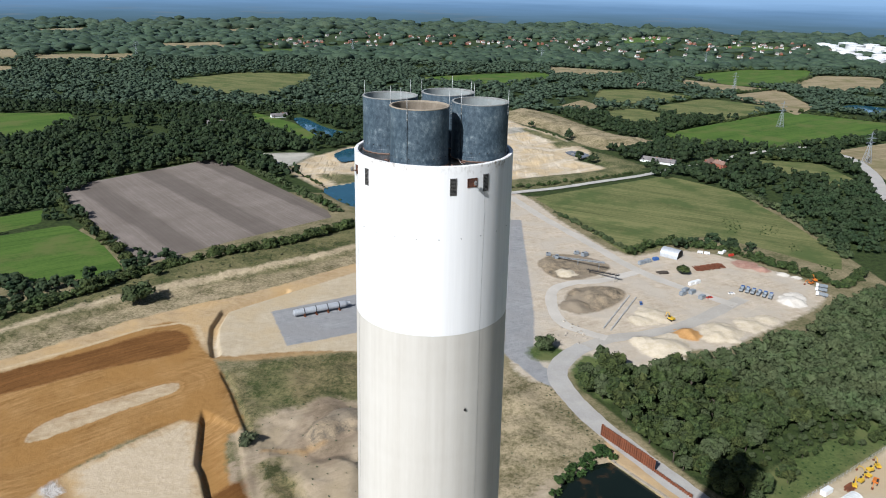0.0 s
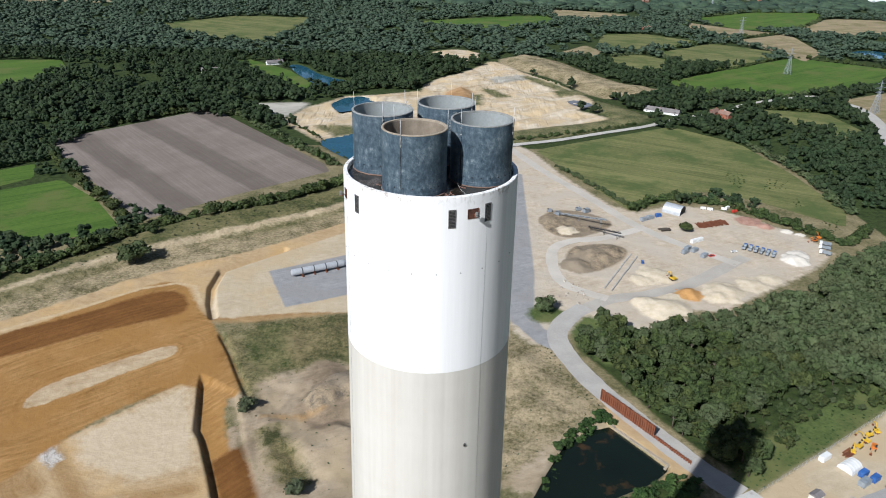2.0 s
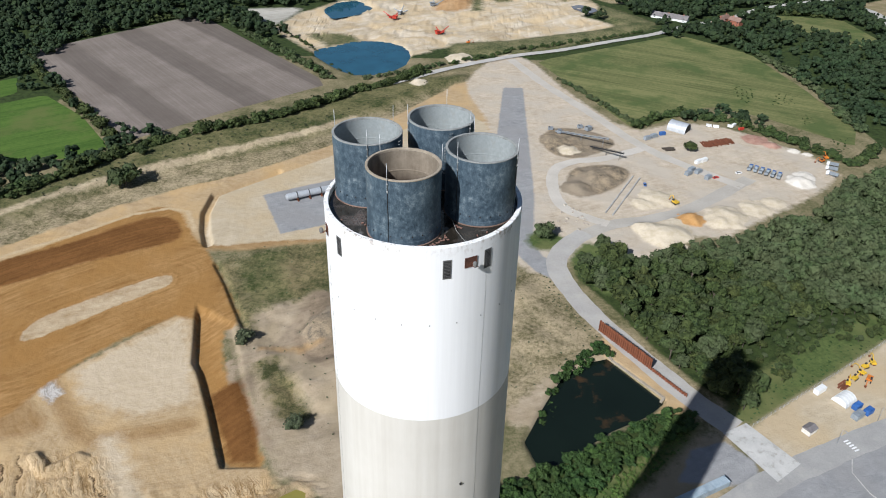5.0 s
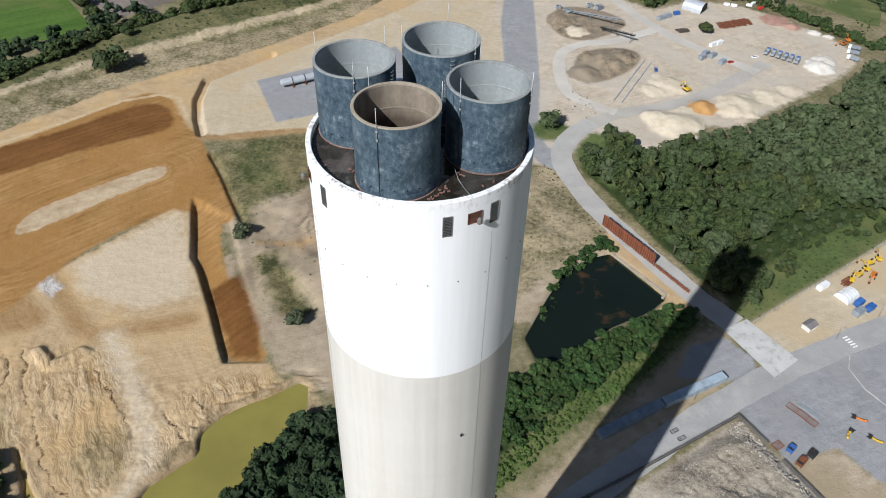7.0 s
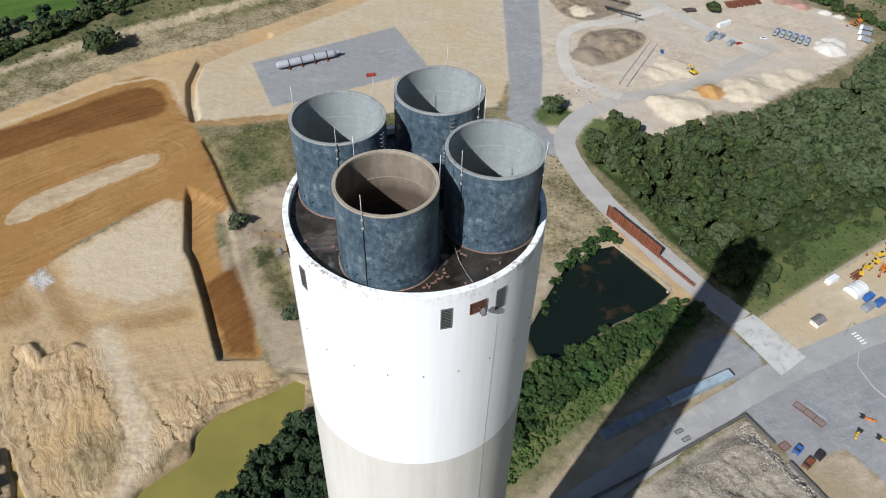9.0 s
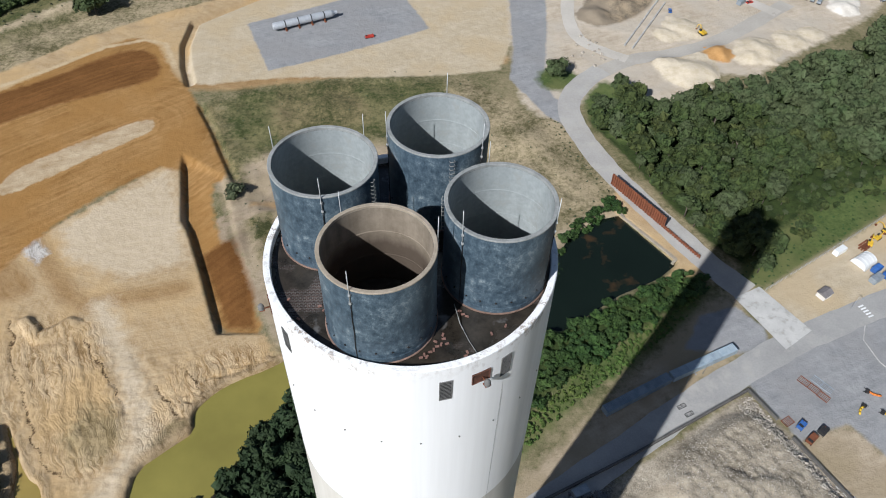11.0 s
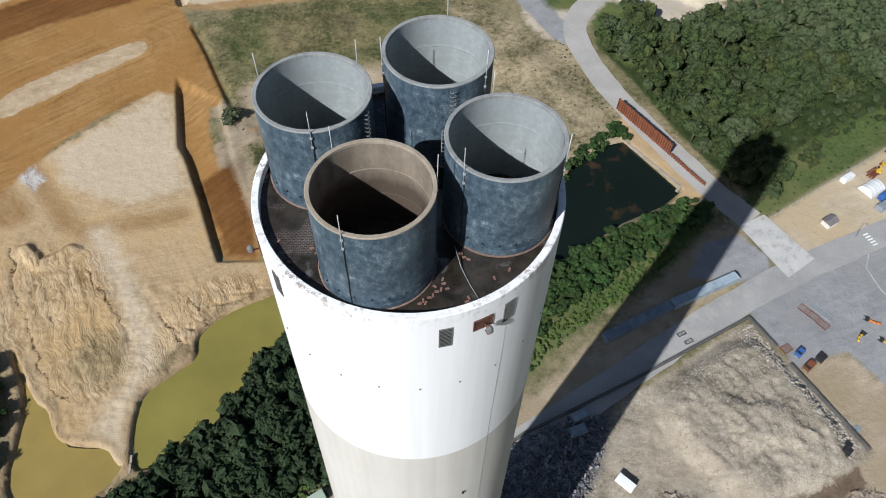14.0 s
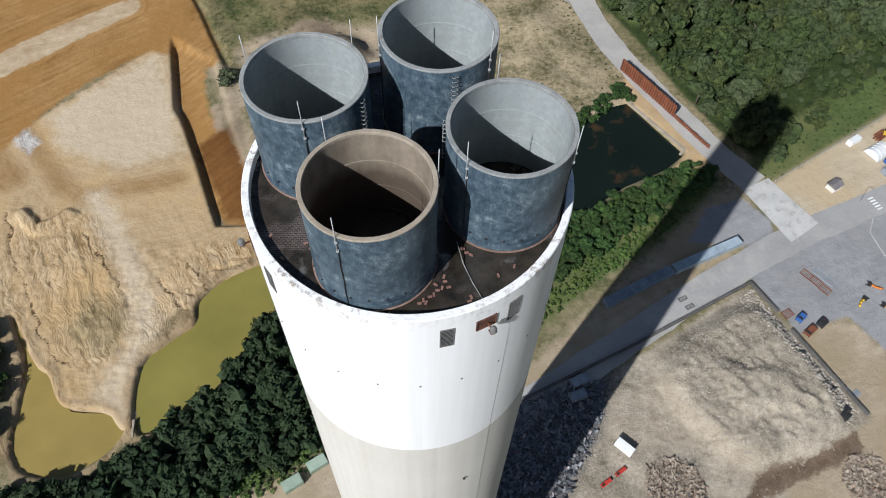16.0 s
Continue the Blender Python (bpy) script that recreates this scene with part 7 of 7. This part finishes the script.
# screening conveyors
def conveyor(label, a, b, h0, h1, mat):
    top = thing("conveyor", label, "conveyor", "conveyors of the screening plant")
    p, q = Vector((*a, ground_z(*a) + h0)), Vector((*b, ground_z(*b) + h1))
    d = (q - p).normalized()
    s = d.cross(Vector((0, 0, 1))).normalized()
    for k in (-0.7, 0.7):
        bm = bmesh.new()
        bm_tube(bm, p + s * k, q + s * k, 0.14, None, 6)
        bm_tube(bm, p + s * k + Vector((0, 0, 0.9)), q + s * k + Vector((0, 0, 0.9)), 0.1, None, 6)
        n = 12
        for i in range(n):
            u, v = p + (q - p) * (i / n), p + (q - p) * ((i + 1) / n)
            bm_tube(bm, u + s * k, v + s * k + Vector((0, 0, 0.9)), 0.07, None, 5)
        part("truss", bm, mat, top)
    bm = bmesh.new()
    vs = [bm.verts.new(c) for c in (p - s * 0.6, p + s * 0.6, q + s * 0.6, q - s * 0.6)] + [bm.verts.new(c + Vector((0, 0, 0.12))) for c in (p - s * 0.6, p + s * 0.6, q + s * 0.6, q - s * 0.6)]
    for f in ((3, 2, 1, 0), (4, 5, 6, 7), (0, 1, 5, 4), (1, 2, 6, 5), (2, 3, 7, 6), (3, 0, 4, 7)):
        bm.faces.new([vs[i] for i in f])
    part("belt", bm, M["dark"], top)
    for f in (0.1, 0.5, 0.9):
        u = p + (q - p) * f
        for k in (-0.7, 0.7):
            w = u + s * k
            bm = bmesh.new()
            bm_tube(bm, (w.x, w.y, ground_z(w.x, w.y) - 0.2), w, 0.12, None, 6)
            part("leg", bm, mat, top)


conveyor("grey inclined conveyor of the screening plant", (99, 461), (135, 433), 1.0, 7.0, M["grey_metal"])
conveyor("dark inclined conveyor over the spoil heap", (121, 431), (141, 410), 2.0, 6.0, M["dark"])
beam_thing("low_wall", [(143, 386), (113, 334)], 0.9, 0.7, M["concrete"], "low pale concrete bay wall in the yard", "wall")
beam_thing("low_wall", [(147, 383), (117, 331)], 0.9, 0.7, M["concrete"], "low pale concrete bay wall in the yard", "wall")
for x, y, s in ((126, 466, 3.4), (120, 470, 2.6), (102, 460, 2.8), (96, 466, 2.4)):
    machine(M["grey_metal"], "grey-blue hopper of the screening plant", x, y, R.uniform(0, 90), (s * 1.5, s, s))


# crushing plant of the far sand pit
def crusher(mat, label, x, y, a):
    top = thing("crusher", label, "crusher", "crushers of the sand pit")
    for yy in (-1.3, 1.3):
        bm = bmesh.new()
        bm_box(bm, -3.5, yy - 0.4, 0, 3.5, yy + 0.4, 1.0)
        part("track", bm, M["dark"], top, "", 0.3)
    bm = bmesh.new()
    bm_box(bm, -5, -1.5, 1.1, 5, 1.5, 3.0)
    part("body", bm, mat, top, "", 0.2)
    bm = bmesh.new()
    lo = [bm.verts.new(p) for p in ((-5, -1.3, 3.0), (-2, -1.3, 3.0), (-2, 1.3, 3.0), (-5, 1.3, 3.0))]
    hi = [bm.verts.new(p) for p in ((-6, -2.4, 5.0), (-1, -2.4, 5.0), (-1, 2.4, 5.0), (-6, 2.4, 5.0))]
    for i in range(4):
        bm.faces.new([lo[i], lo[(i + 1) % 4], hi[(i + 1) % 4], hi[i]])
    bm.faces.new(lo[::-1])
    part("hopper", bm, mat, top)
    for p, q in (((3, 0, 2.2), (13, 0, 7)), ((1, 1.5, 2.2), (2, 9, 6)), ((0, -1.5, 2.2), (-1, -9, 5.5))):
        bm = bmesh.new()
        bm_tube(bm, p, q, 0.65, 0.5, 6)
        part("conveyor", bm, mat, top)
    seat(top, x, y, a)


crusher(M["red"], "red tracked crusher with raised conveyors on sand", 10, 729, 40)
crusher(M["red"], "red tracked screener with raised conveyors on sand", -44, 788, 150)
crusher(M["grey_metal"], "grey tracked crusher with raised conveyors on sand", -36, 806, 75)
crusher(M["grey_metal"], "grey tracked screener beside the orange heap", 4, 850, 20)


# loose stones and demolition waste
def rock_arrays(seed):
    v, f = lumpy(ICO1, seed, 0.5)
    return v * np.array([1, 0.8, 0.6]), f


ROCKS = [rock_arrays(s) for s in range(200, 206)]
M["stone"] = surface("stone", (0.20, 0.172, 0.135), (0.53, 0.475, 0.395), 0.3, 2.5, 0.95)
M["scrap"] = surface("scrap", (0.05, 0.055, 0.06), (0.28, 0.29, 0.30), 0.5, 1.5, 0.55, 0.4, c=(0.16, 0.08, 0.05))
M["debris"] = surface("debris", (0.13, 0.10, 0.075), (0.40, 0.34, 0.26), 0.5, 1.5, 0.9, c=(0.22, 0.10, 0.06))


def clustered(poly, n, seed):
    r = np.random.RandomState(seed)
    xs, ys = [p[0] for p in poly], [p[1] for p in poly]
    p = np.column_stack([r.uniform(min(xs), max(xs), n * 3), r.uniform(min(ys), max(ys), n * 3)])
    return p[inside_distance(p[:, 0], p[:, 1], poly) > 0][:n]


EDGE = [(112, 97), (118, 103), (130, 80), (143, 56), (137, 52), (128, 72)]
joined_trees("rubble", clustered(RUBBLE_MOUND, 3600, 3), ROCKS, M["stone"], "broken pale concrete rubble on the crushed heap", "rubble", (0.07, 0.34), 3, 0.8, "stuff")
joined_trees("rubble", clustered(EDGE, 1300, 4), ROCKS, M["stone"], "coarse concrete rubble along the heap's edge", "rubble", (0.15, 0.75), 4, 0.8, "stuff")
joined_trees("rubble", clustered(RUBBLE, 2400, 5), ROCKS, M["stone"], "scattered crushed concrete on bare ground", "rubble", (0.05, 0.28), 5, 0.7, "stuff")


def shard_arrays(seed):
    """A bent strip of sheet metal or plank."""
    r = np.random.RandomState(seed)
    L, w = r.uniform(0.7, 1.6), r.uniform(0.12, 0.4)
    bm = bmesh.new()
    bm_box(bm, -L, -w, -0.05, 0, w, 0.05)
    bm_box(bm, 0, -w, -0.05, L, w, 0.06)
    v = np.array([q.co[:] for q in bm.verts])
    bm.verts.index_update()
    f = np.array([[q.verts[i].index for i in t] for q in bm.faces for t in ((0, 1, 2), (0, 2, 3))])
    bm.free()
    v[:, 2] += np.abs(v[:, 0]) * r.uniform(-0.1, 0.5)
    t = Euler((r.uniform(-0.5, 0.5), r.uniform(-0.6, 0.6), 0)).to_matrix()
    return v @ np.array(t).T + np.array([0, 0, 0.35]), f


SHARDS = [shard_arrays(s) for s in range(300, 310)]
joined_trees("scrap_heap", clustered([(20, 46), (30, 58), (50, 66), (60, 66), (56, 50), (46, 34), (34, 12), (8, 10)], 1300, 6), SHARDS, M["scrap"], "heap of torn grey scrap metal sheets", "scrap", (0.5, 1.5), 6, 1.0, "stuff")
joined_trees("debris_heap", clustered(rounded([(70, 40), (80, 41), (88, 34), (84, 24), (72, 22), (68, 30)]), 700, 7), SHARDS, M["debris"], "heap of broken timber and brick debris", "debris", (0.4, 1.1), 7, 1.0, "stuff")
joined_trees("debris_heap", clustered(rounded([(132, 40), (142, 44), (148, 34), (138, 24), (130, 30)]), 500, 8), SHARDS, M["debris"], "heap of broken timber and brick debris", "debris", (0.4, 1.1), 8, 1.0, "stuff")

bm = bmesh.new()
v, f = lumpy(ICO2, 411, 0.35)
bv = [bm.verts.new(q * np.array([1.0, 0.8, 0.6])) for q in v]
for q in f:
    bm.faces.new([bv[i] for i in q])
boulder = part("boulder", bm, M["stone"])
tagged(boulder, "pale boulder beside the yard track", "boulder", "boulders by the yard track")
boulder.matrix_basis = pose(85, 334, ground_z(85, 334) + 0.3)
for i in range(16):
    x, y = R.uniform(78, 100), R.uniform(312, 345)
    c = copy_thing(boulder, pose(x, y, ground_z(x, y) + 0.25, 0, 0, R.uniform(0, 360)))
    s = R.uniform(0.5, 1.1)
    c.scale = (s, s, s)

# single trees and bushes
shrub = tree_prototypes(M["leaf_grey"], "shrub", "grey-green spreading shrub on bare sandy ground", "shrub", "", [crown_arrays(s, 4.4, 4.4, 12, 520, 0.42) for s in (511, 512)], 0.8)
seat(shrub[0], -87.5, 206, 30)
shrub[0].scale = (1.25, 1.25, 1.0)
seat(shrub[1], -54, 150, 120)
shrub[1].scale = (1.15, 1.15, 1.1)
lone = tree_prototypes(M["leaf"], "tree", "broad dark tree standing alone on rough grass", "tree", "", [crown_arrays(s, 4.8, 6.0, 13, 620, 0.5) for s in (521, 522, 523, 524)], 2.2)
for t, (x, y, s) in zip(lone, ((70, 304, 1.5), (196, 430, 1.15), (-200, 362, 2.3), (-203, 404, 1.1))):
    seat(t, x, y, x * 7)
    t.scale = (s, s, s * 0.85)
extra = tree_prototypes(M["leaf"], "tree", "leafy tree beside the haul road bend", "tree", "trees at the road bend", [crown_arrays(531, 4.0, 5.0, 10, 420, 0.5)], 1.6)[0]
seat(extra, 90, 272, 0)
for x, y, s in ((95, 266, 1.0), (101, 262, 1.15), (97, 258, 0.9), (106, 268, 0.9), (104, 254, 1.1), (88, 279, 0.8)):
    c = copy_thing(extra, pose(x, y, ground_z(x, y), 0, 0, x * 31))
    c.scale = (s, s, s)
joined_trees("thicket", scatter([(-175, 20), (-165, 78), (-152, 86), (-143, 78), (-138, 60), (-136, 40), (-140, 15)], 5.0, 14), CROWNS_LIGHT, M["leaf_bush"], "dark thicket beside the ochre water", "bushes", (0.6, 1.2), 10, 1.0)
joined_trees("scrub", scatter([(-245, 330), (-190, 395), (-120, 440), (-60, 480), (0, 560), (10, 575), (-60, 500), (-190, 420), (-255, 350)], 6.0, 15), TUFTS, M["leaf_grey"], "low scrub scattered over the dry embankment", "bushes", (0.08, 0.28), 11, 0.7)
joined_trees("scrub", scatter(MEADOW, 8.0, 16), TUFTS, M["leaf_grey"], "low tufts scattered over dry grassland", "bushes", (0.04, 0.16), 12, 0.6)
joined_trees("verge", scatter([(59, 264), (64, 268), (80, 220), (86, 206), (82, 202), (74, 218)], 3.0, 18), TUFTS, M["leaf_grey"], "weeds along the haul road", "bushes", (0.06, 0.22), 14, 0.5)

joined_trees("scrub", np.concatenate([scatter(p, 5.0, 21 + k) for k, p in enumerate(([(277, 572), (298, 573), (283, 531), (268, 530)], [(306, 552), (334, 560), (320, 526), (295, 525)], [(314, 507), (326, 501), (316, 483), (306, 483)], [(312, 455), (332, 458), (322, 435), (309, 430)]))]), TUFTS, M["leaf_bush"], "low dark scrub on the dry pasture", "bushes", (0.08, 0.32), 21, 0.6)
# posts of the site fence
fence = tagged(new("fence"), "wire site fence on thin grey posts", "fence", kind="structure")
fl = [(139, 152), (165, 168.5), (197, 189), (232, 212)]
for (ax, ay), (bx, by) in zip(fl, fl[1:]):
    n = int(math.hypot(bx - ax, by - ay) / 3)
    for i in range(n):
        x, y = ax + (bx - ax) * i / n, ay + (by - ay) * i / n
        bm = bmesh.new()
        bm_tube(bm, (x, y, ground_z(x, y) - 0.3), (x, y, ground_z(x, y) + 2.2), 0.06, None, 6)
        part("post", bm, M["galvanised"], fence)
    for h in (0.5, 1.3, 2.1):
        bm = bmesh.new()
        bm_tube(bm, (ax, ay, h), (bx, by, h), 0.025, None, 5)
        part("rail", bm, M["galvanised"], fence)


def lamp_post(label):
    top = thing("street_lamp", label, "street lamp", "street lamps of the site road")
    bm = bmesh.new()
    bm_tube(bm, (0, 0, -0.2), (0, 0, 8), 0.1, 0.06, 8)
    part("pole", bm, M["grey_metal"], top)
    bm = bmesh.new()
    bm_tube(bm, (0, 0, 7.9), (1.3, 0, 8.3), 0.05, None, 6)
    part("arm", bm, M["grey_metal"], top)
    bm = bmesh.new()
    bm_box(bm, 1.1, -0.15, 8.22, 1.9, 0.15, 8.4)
    part("head", bm, M["grey_metal"], top)
    return top


lp = lamp_post("grey street lamp beside the site road")
seat(lp, 171, 143, -60)
for x, y in ((195, 156), (103, 112), (96, 108)):
    copy_thing(lp, pose(x, y, ground_z(x, y), 0, 0, -60))


# ---- far country ----
def pylon(label):
    top = thing("pylon", label, "pylon", "pylons across the fields")
    bm = bmesh.new()
    H, w0, w1 = 42.0, 4.2, 0.9
    for sx in (-1, 1):
        for sy in (-1, 1):
            bm_tube(bm, (sx * w0, sy * w0, -0.5), (sx * w1, sy * w1, 28), 0.22, None, 5)
            bm_tube(bm, (sx * w1, sy * w1, 28), (0, 0, H), 0.18, None, 5)
    for i in range(7):
        k0, k1 = i / 7, (i + 1) / 7
        a0, a1, z0, z1 = w0 + (w1 - w0) * k0, w0 + (w1 - w0) * k1, 28 * k0, 28 * k1
        for (ax, ay), (bx, by) in (((-1, -1), (1, -1)), ((1, -1), (1, 1)), ((1, 1), (-1, 1)), ((-1, 1), (-1, -1))):
            bm_tube(bm, (ax * a0, ay * a0, z0), (bx * a1, by * a1, z1), 0.13, None, 4)
            bm_tube(bm, (bx * a0, by * a0, z0), (ax * a1, ay * a1, z1), 0.13, None, 4)
    part("tower", bm, M["grey_metal"], top)
    for z, L in ((27, 7.5), (32.5, 9), (38, 6.5)):
        bm = bmesh.new()
        bm_tube(bm, (-L, 0, z), (L, 0, z), 0.2, None, 5)
        bm_tube(bm, (-L, 0, z), (0, 0, z + 1.8), 0.15, None, 5)
        bm_tube(bm, (L, 0, z), (0, 0, z + 1.8), 0.15, None, 5)
        part("crossarm", bm, M["grey_metal"], top)
    return top


py = pylon("grey lattice pylon standing in a green field")
seat(py, 559, 1064, 20)
for x, y in ((646, 1480), (561, 819), (760, 1980), (300, 2000), (-250, 2150), (-820, 1950)):
    copy_thing(py, pose(x, y, ground_z(x, y), 0, 0, 20))


def house(wall_mat, roof_mat, label, w=10.0, d=7.5, h=5.2, group="houses of the distant town"):
    top = thing("house", label, "house", group)
    bm = bmesh.new()
    bm_box(bm, -w / 2, -d / 2, -1, w / 2, d / 2, h)
    g = [bm.verts.new(p) for p in ((-w / 2, -d / 2, h), (-w / 2, d / 2, h), (-w / 2, 0, h + d * 0.42), (w / 2, -d / 2, h), (w / 2, d / 2, h), (w / 2, 0, h + d * 0.42))]
    bm.faces.new(g[:3])
    bm.faces.new(g[3:][::-1])
    wall = part("wall", bm, wall_mat, top)
    bm = bmesh.new()
    e, r, t = 0.5, d * 0.42, 0.25
    for s in (-1, 1):
        a = [(-w / 2 - e, s * (d / 2 + e), h - e * 0.84), (w / 2 + e, s * (d / 2 + e), h - e * 0.84), (w / 2 + e, 0, h + r), (-w / 2 - e, 0, h + r)]
        vs = [bm.verts.new(p) for p in a] + [bm.verts.new((x, y, z + t)) for x, y, z in a]
        for q in ((3, 2, 1, 0), (4, 5, 6, 7), (0, 1, 5, 4), (1, 2, 6, 5), (2, 3, 7, 6), (3, 0, 4, 7)):
            bm.faces.new([vs[i] for i in q])
    bmesh.ops.recalc_face_normals(bm, faces=bm.faces[:])
    roof = part("roof", bm, roof_mat, top)
    bm = bmesh.new()
    bm_box(bm, w / 4, -0.5, h + r - 0.6, w / 4 + 0.9, 0.5, h + r + 1.1)
    part("chimney_stack", bm, M["brick"], roof)
    for s in (-1, 1):
        for x in (-w / 3, w / 3):
            for z in (1.0, 3.4):
                bm = bmesh.new()
                bm_box(bm, x - 0.6, s * d / 2 - 0.04, z, x + 0.6, s * d / 2 + 0.04, z + 1.2)
                part("window", bm, M["glass"], wall)
    return top


HOUSES = [house(M["render_wall"], M["roof_slate"], "pale rendered house with a grey roof"), house(M["brick"], M["roof_tile"], "brick house with a red-brown tiled roof"), house(M["white"], M["roof_tile"], "white house with a tiled roof", 13, 8)]
town = clustered(TOWN, 290, 61)
for i, (x, y) in enumerate(town):
    m = pose(x, y, ground_z(x, y), 0, 0, R.choice((20, 110)) + R.uniform(-15, 15))
    if i < 3:
        HOUSES[i].matrix_basis = m
    else:
        copy_thing(HOUSES[i % 3], m)
farm = house(M["brick"], M["roof_tile"], "red-roofed brick farmhouse beside the country road", 15, 8, 5.5, "farm buildings")
seat(farm, 345, 792, 35)
for x, y, a in ((356, 782, 125), (334, 778, 35), (459, 1532, 10), (470, 1545, 100)):
    copy_thing(farm, pose(x, y, ground_z(x, y), 0, 0, a))
shed = house(M["white"], M["roof_slate"], "long grey-roofed farm shed among trees", 26, 9, 3.2, "farm sheds")
seat(shed, 277, 806, -35)
for x, y, a in ((292, 797, -35), (-250, 1070, 30), (-330, 1000, 10), (-300, 960, 60), (-520, 620, 20)):
    copy_thing(shed, pose(x, y, ground_z(x, y), 0, 0, a))


def oil_tank():
    top = thing("storage_tank", "large white oil storage tank of the refinery", "storage tank", "tanks of the refinery")
    bm = bmesh.new()
    bm_lathe(bm, [(32, -1), (32, 17), (31.6, 17.2), (20, 19), (0.1, 20.5)], 40)
    part("shell", bm, M["white"], top)
    bm = bmesh.new()
    bm_lathe(bm, [(32.1, 15.2), (32.8, 15.2), (32.8, 15.6), (32.1, 15.6)], 40)
    part("wind_girder", bm, M["grey_metal"], top)
    return top


tank = oil_tank()
spots = [(1330 + 85 * i + 28 * j, 2140 + 105 * j - 16 * i) for j in range(7) for i in range(6)]
for i, (x, y) in enumerate(spots):
    m = pose(x, y, ground_z(x, y), 0, 0, 0)
    if i == 0:
        tank.matrix_basis = m
    else:
        c = copy_thing(tank, m)
        s = R.uniform(0.7, 1.05)
        c.scale = (s, s, s)

# hazy distance and sky beyond the last hills, painted as a glowing gradient
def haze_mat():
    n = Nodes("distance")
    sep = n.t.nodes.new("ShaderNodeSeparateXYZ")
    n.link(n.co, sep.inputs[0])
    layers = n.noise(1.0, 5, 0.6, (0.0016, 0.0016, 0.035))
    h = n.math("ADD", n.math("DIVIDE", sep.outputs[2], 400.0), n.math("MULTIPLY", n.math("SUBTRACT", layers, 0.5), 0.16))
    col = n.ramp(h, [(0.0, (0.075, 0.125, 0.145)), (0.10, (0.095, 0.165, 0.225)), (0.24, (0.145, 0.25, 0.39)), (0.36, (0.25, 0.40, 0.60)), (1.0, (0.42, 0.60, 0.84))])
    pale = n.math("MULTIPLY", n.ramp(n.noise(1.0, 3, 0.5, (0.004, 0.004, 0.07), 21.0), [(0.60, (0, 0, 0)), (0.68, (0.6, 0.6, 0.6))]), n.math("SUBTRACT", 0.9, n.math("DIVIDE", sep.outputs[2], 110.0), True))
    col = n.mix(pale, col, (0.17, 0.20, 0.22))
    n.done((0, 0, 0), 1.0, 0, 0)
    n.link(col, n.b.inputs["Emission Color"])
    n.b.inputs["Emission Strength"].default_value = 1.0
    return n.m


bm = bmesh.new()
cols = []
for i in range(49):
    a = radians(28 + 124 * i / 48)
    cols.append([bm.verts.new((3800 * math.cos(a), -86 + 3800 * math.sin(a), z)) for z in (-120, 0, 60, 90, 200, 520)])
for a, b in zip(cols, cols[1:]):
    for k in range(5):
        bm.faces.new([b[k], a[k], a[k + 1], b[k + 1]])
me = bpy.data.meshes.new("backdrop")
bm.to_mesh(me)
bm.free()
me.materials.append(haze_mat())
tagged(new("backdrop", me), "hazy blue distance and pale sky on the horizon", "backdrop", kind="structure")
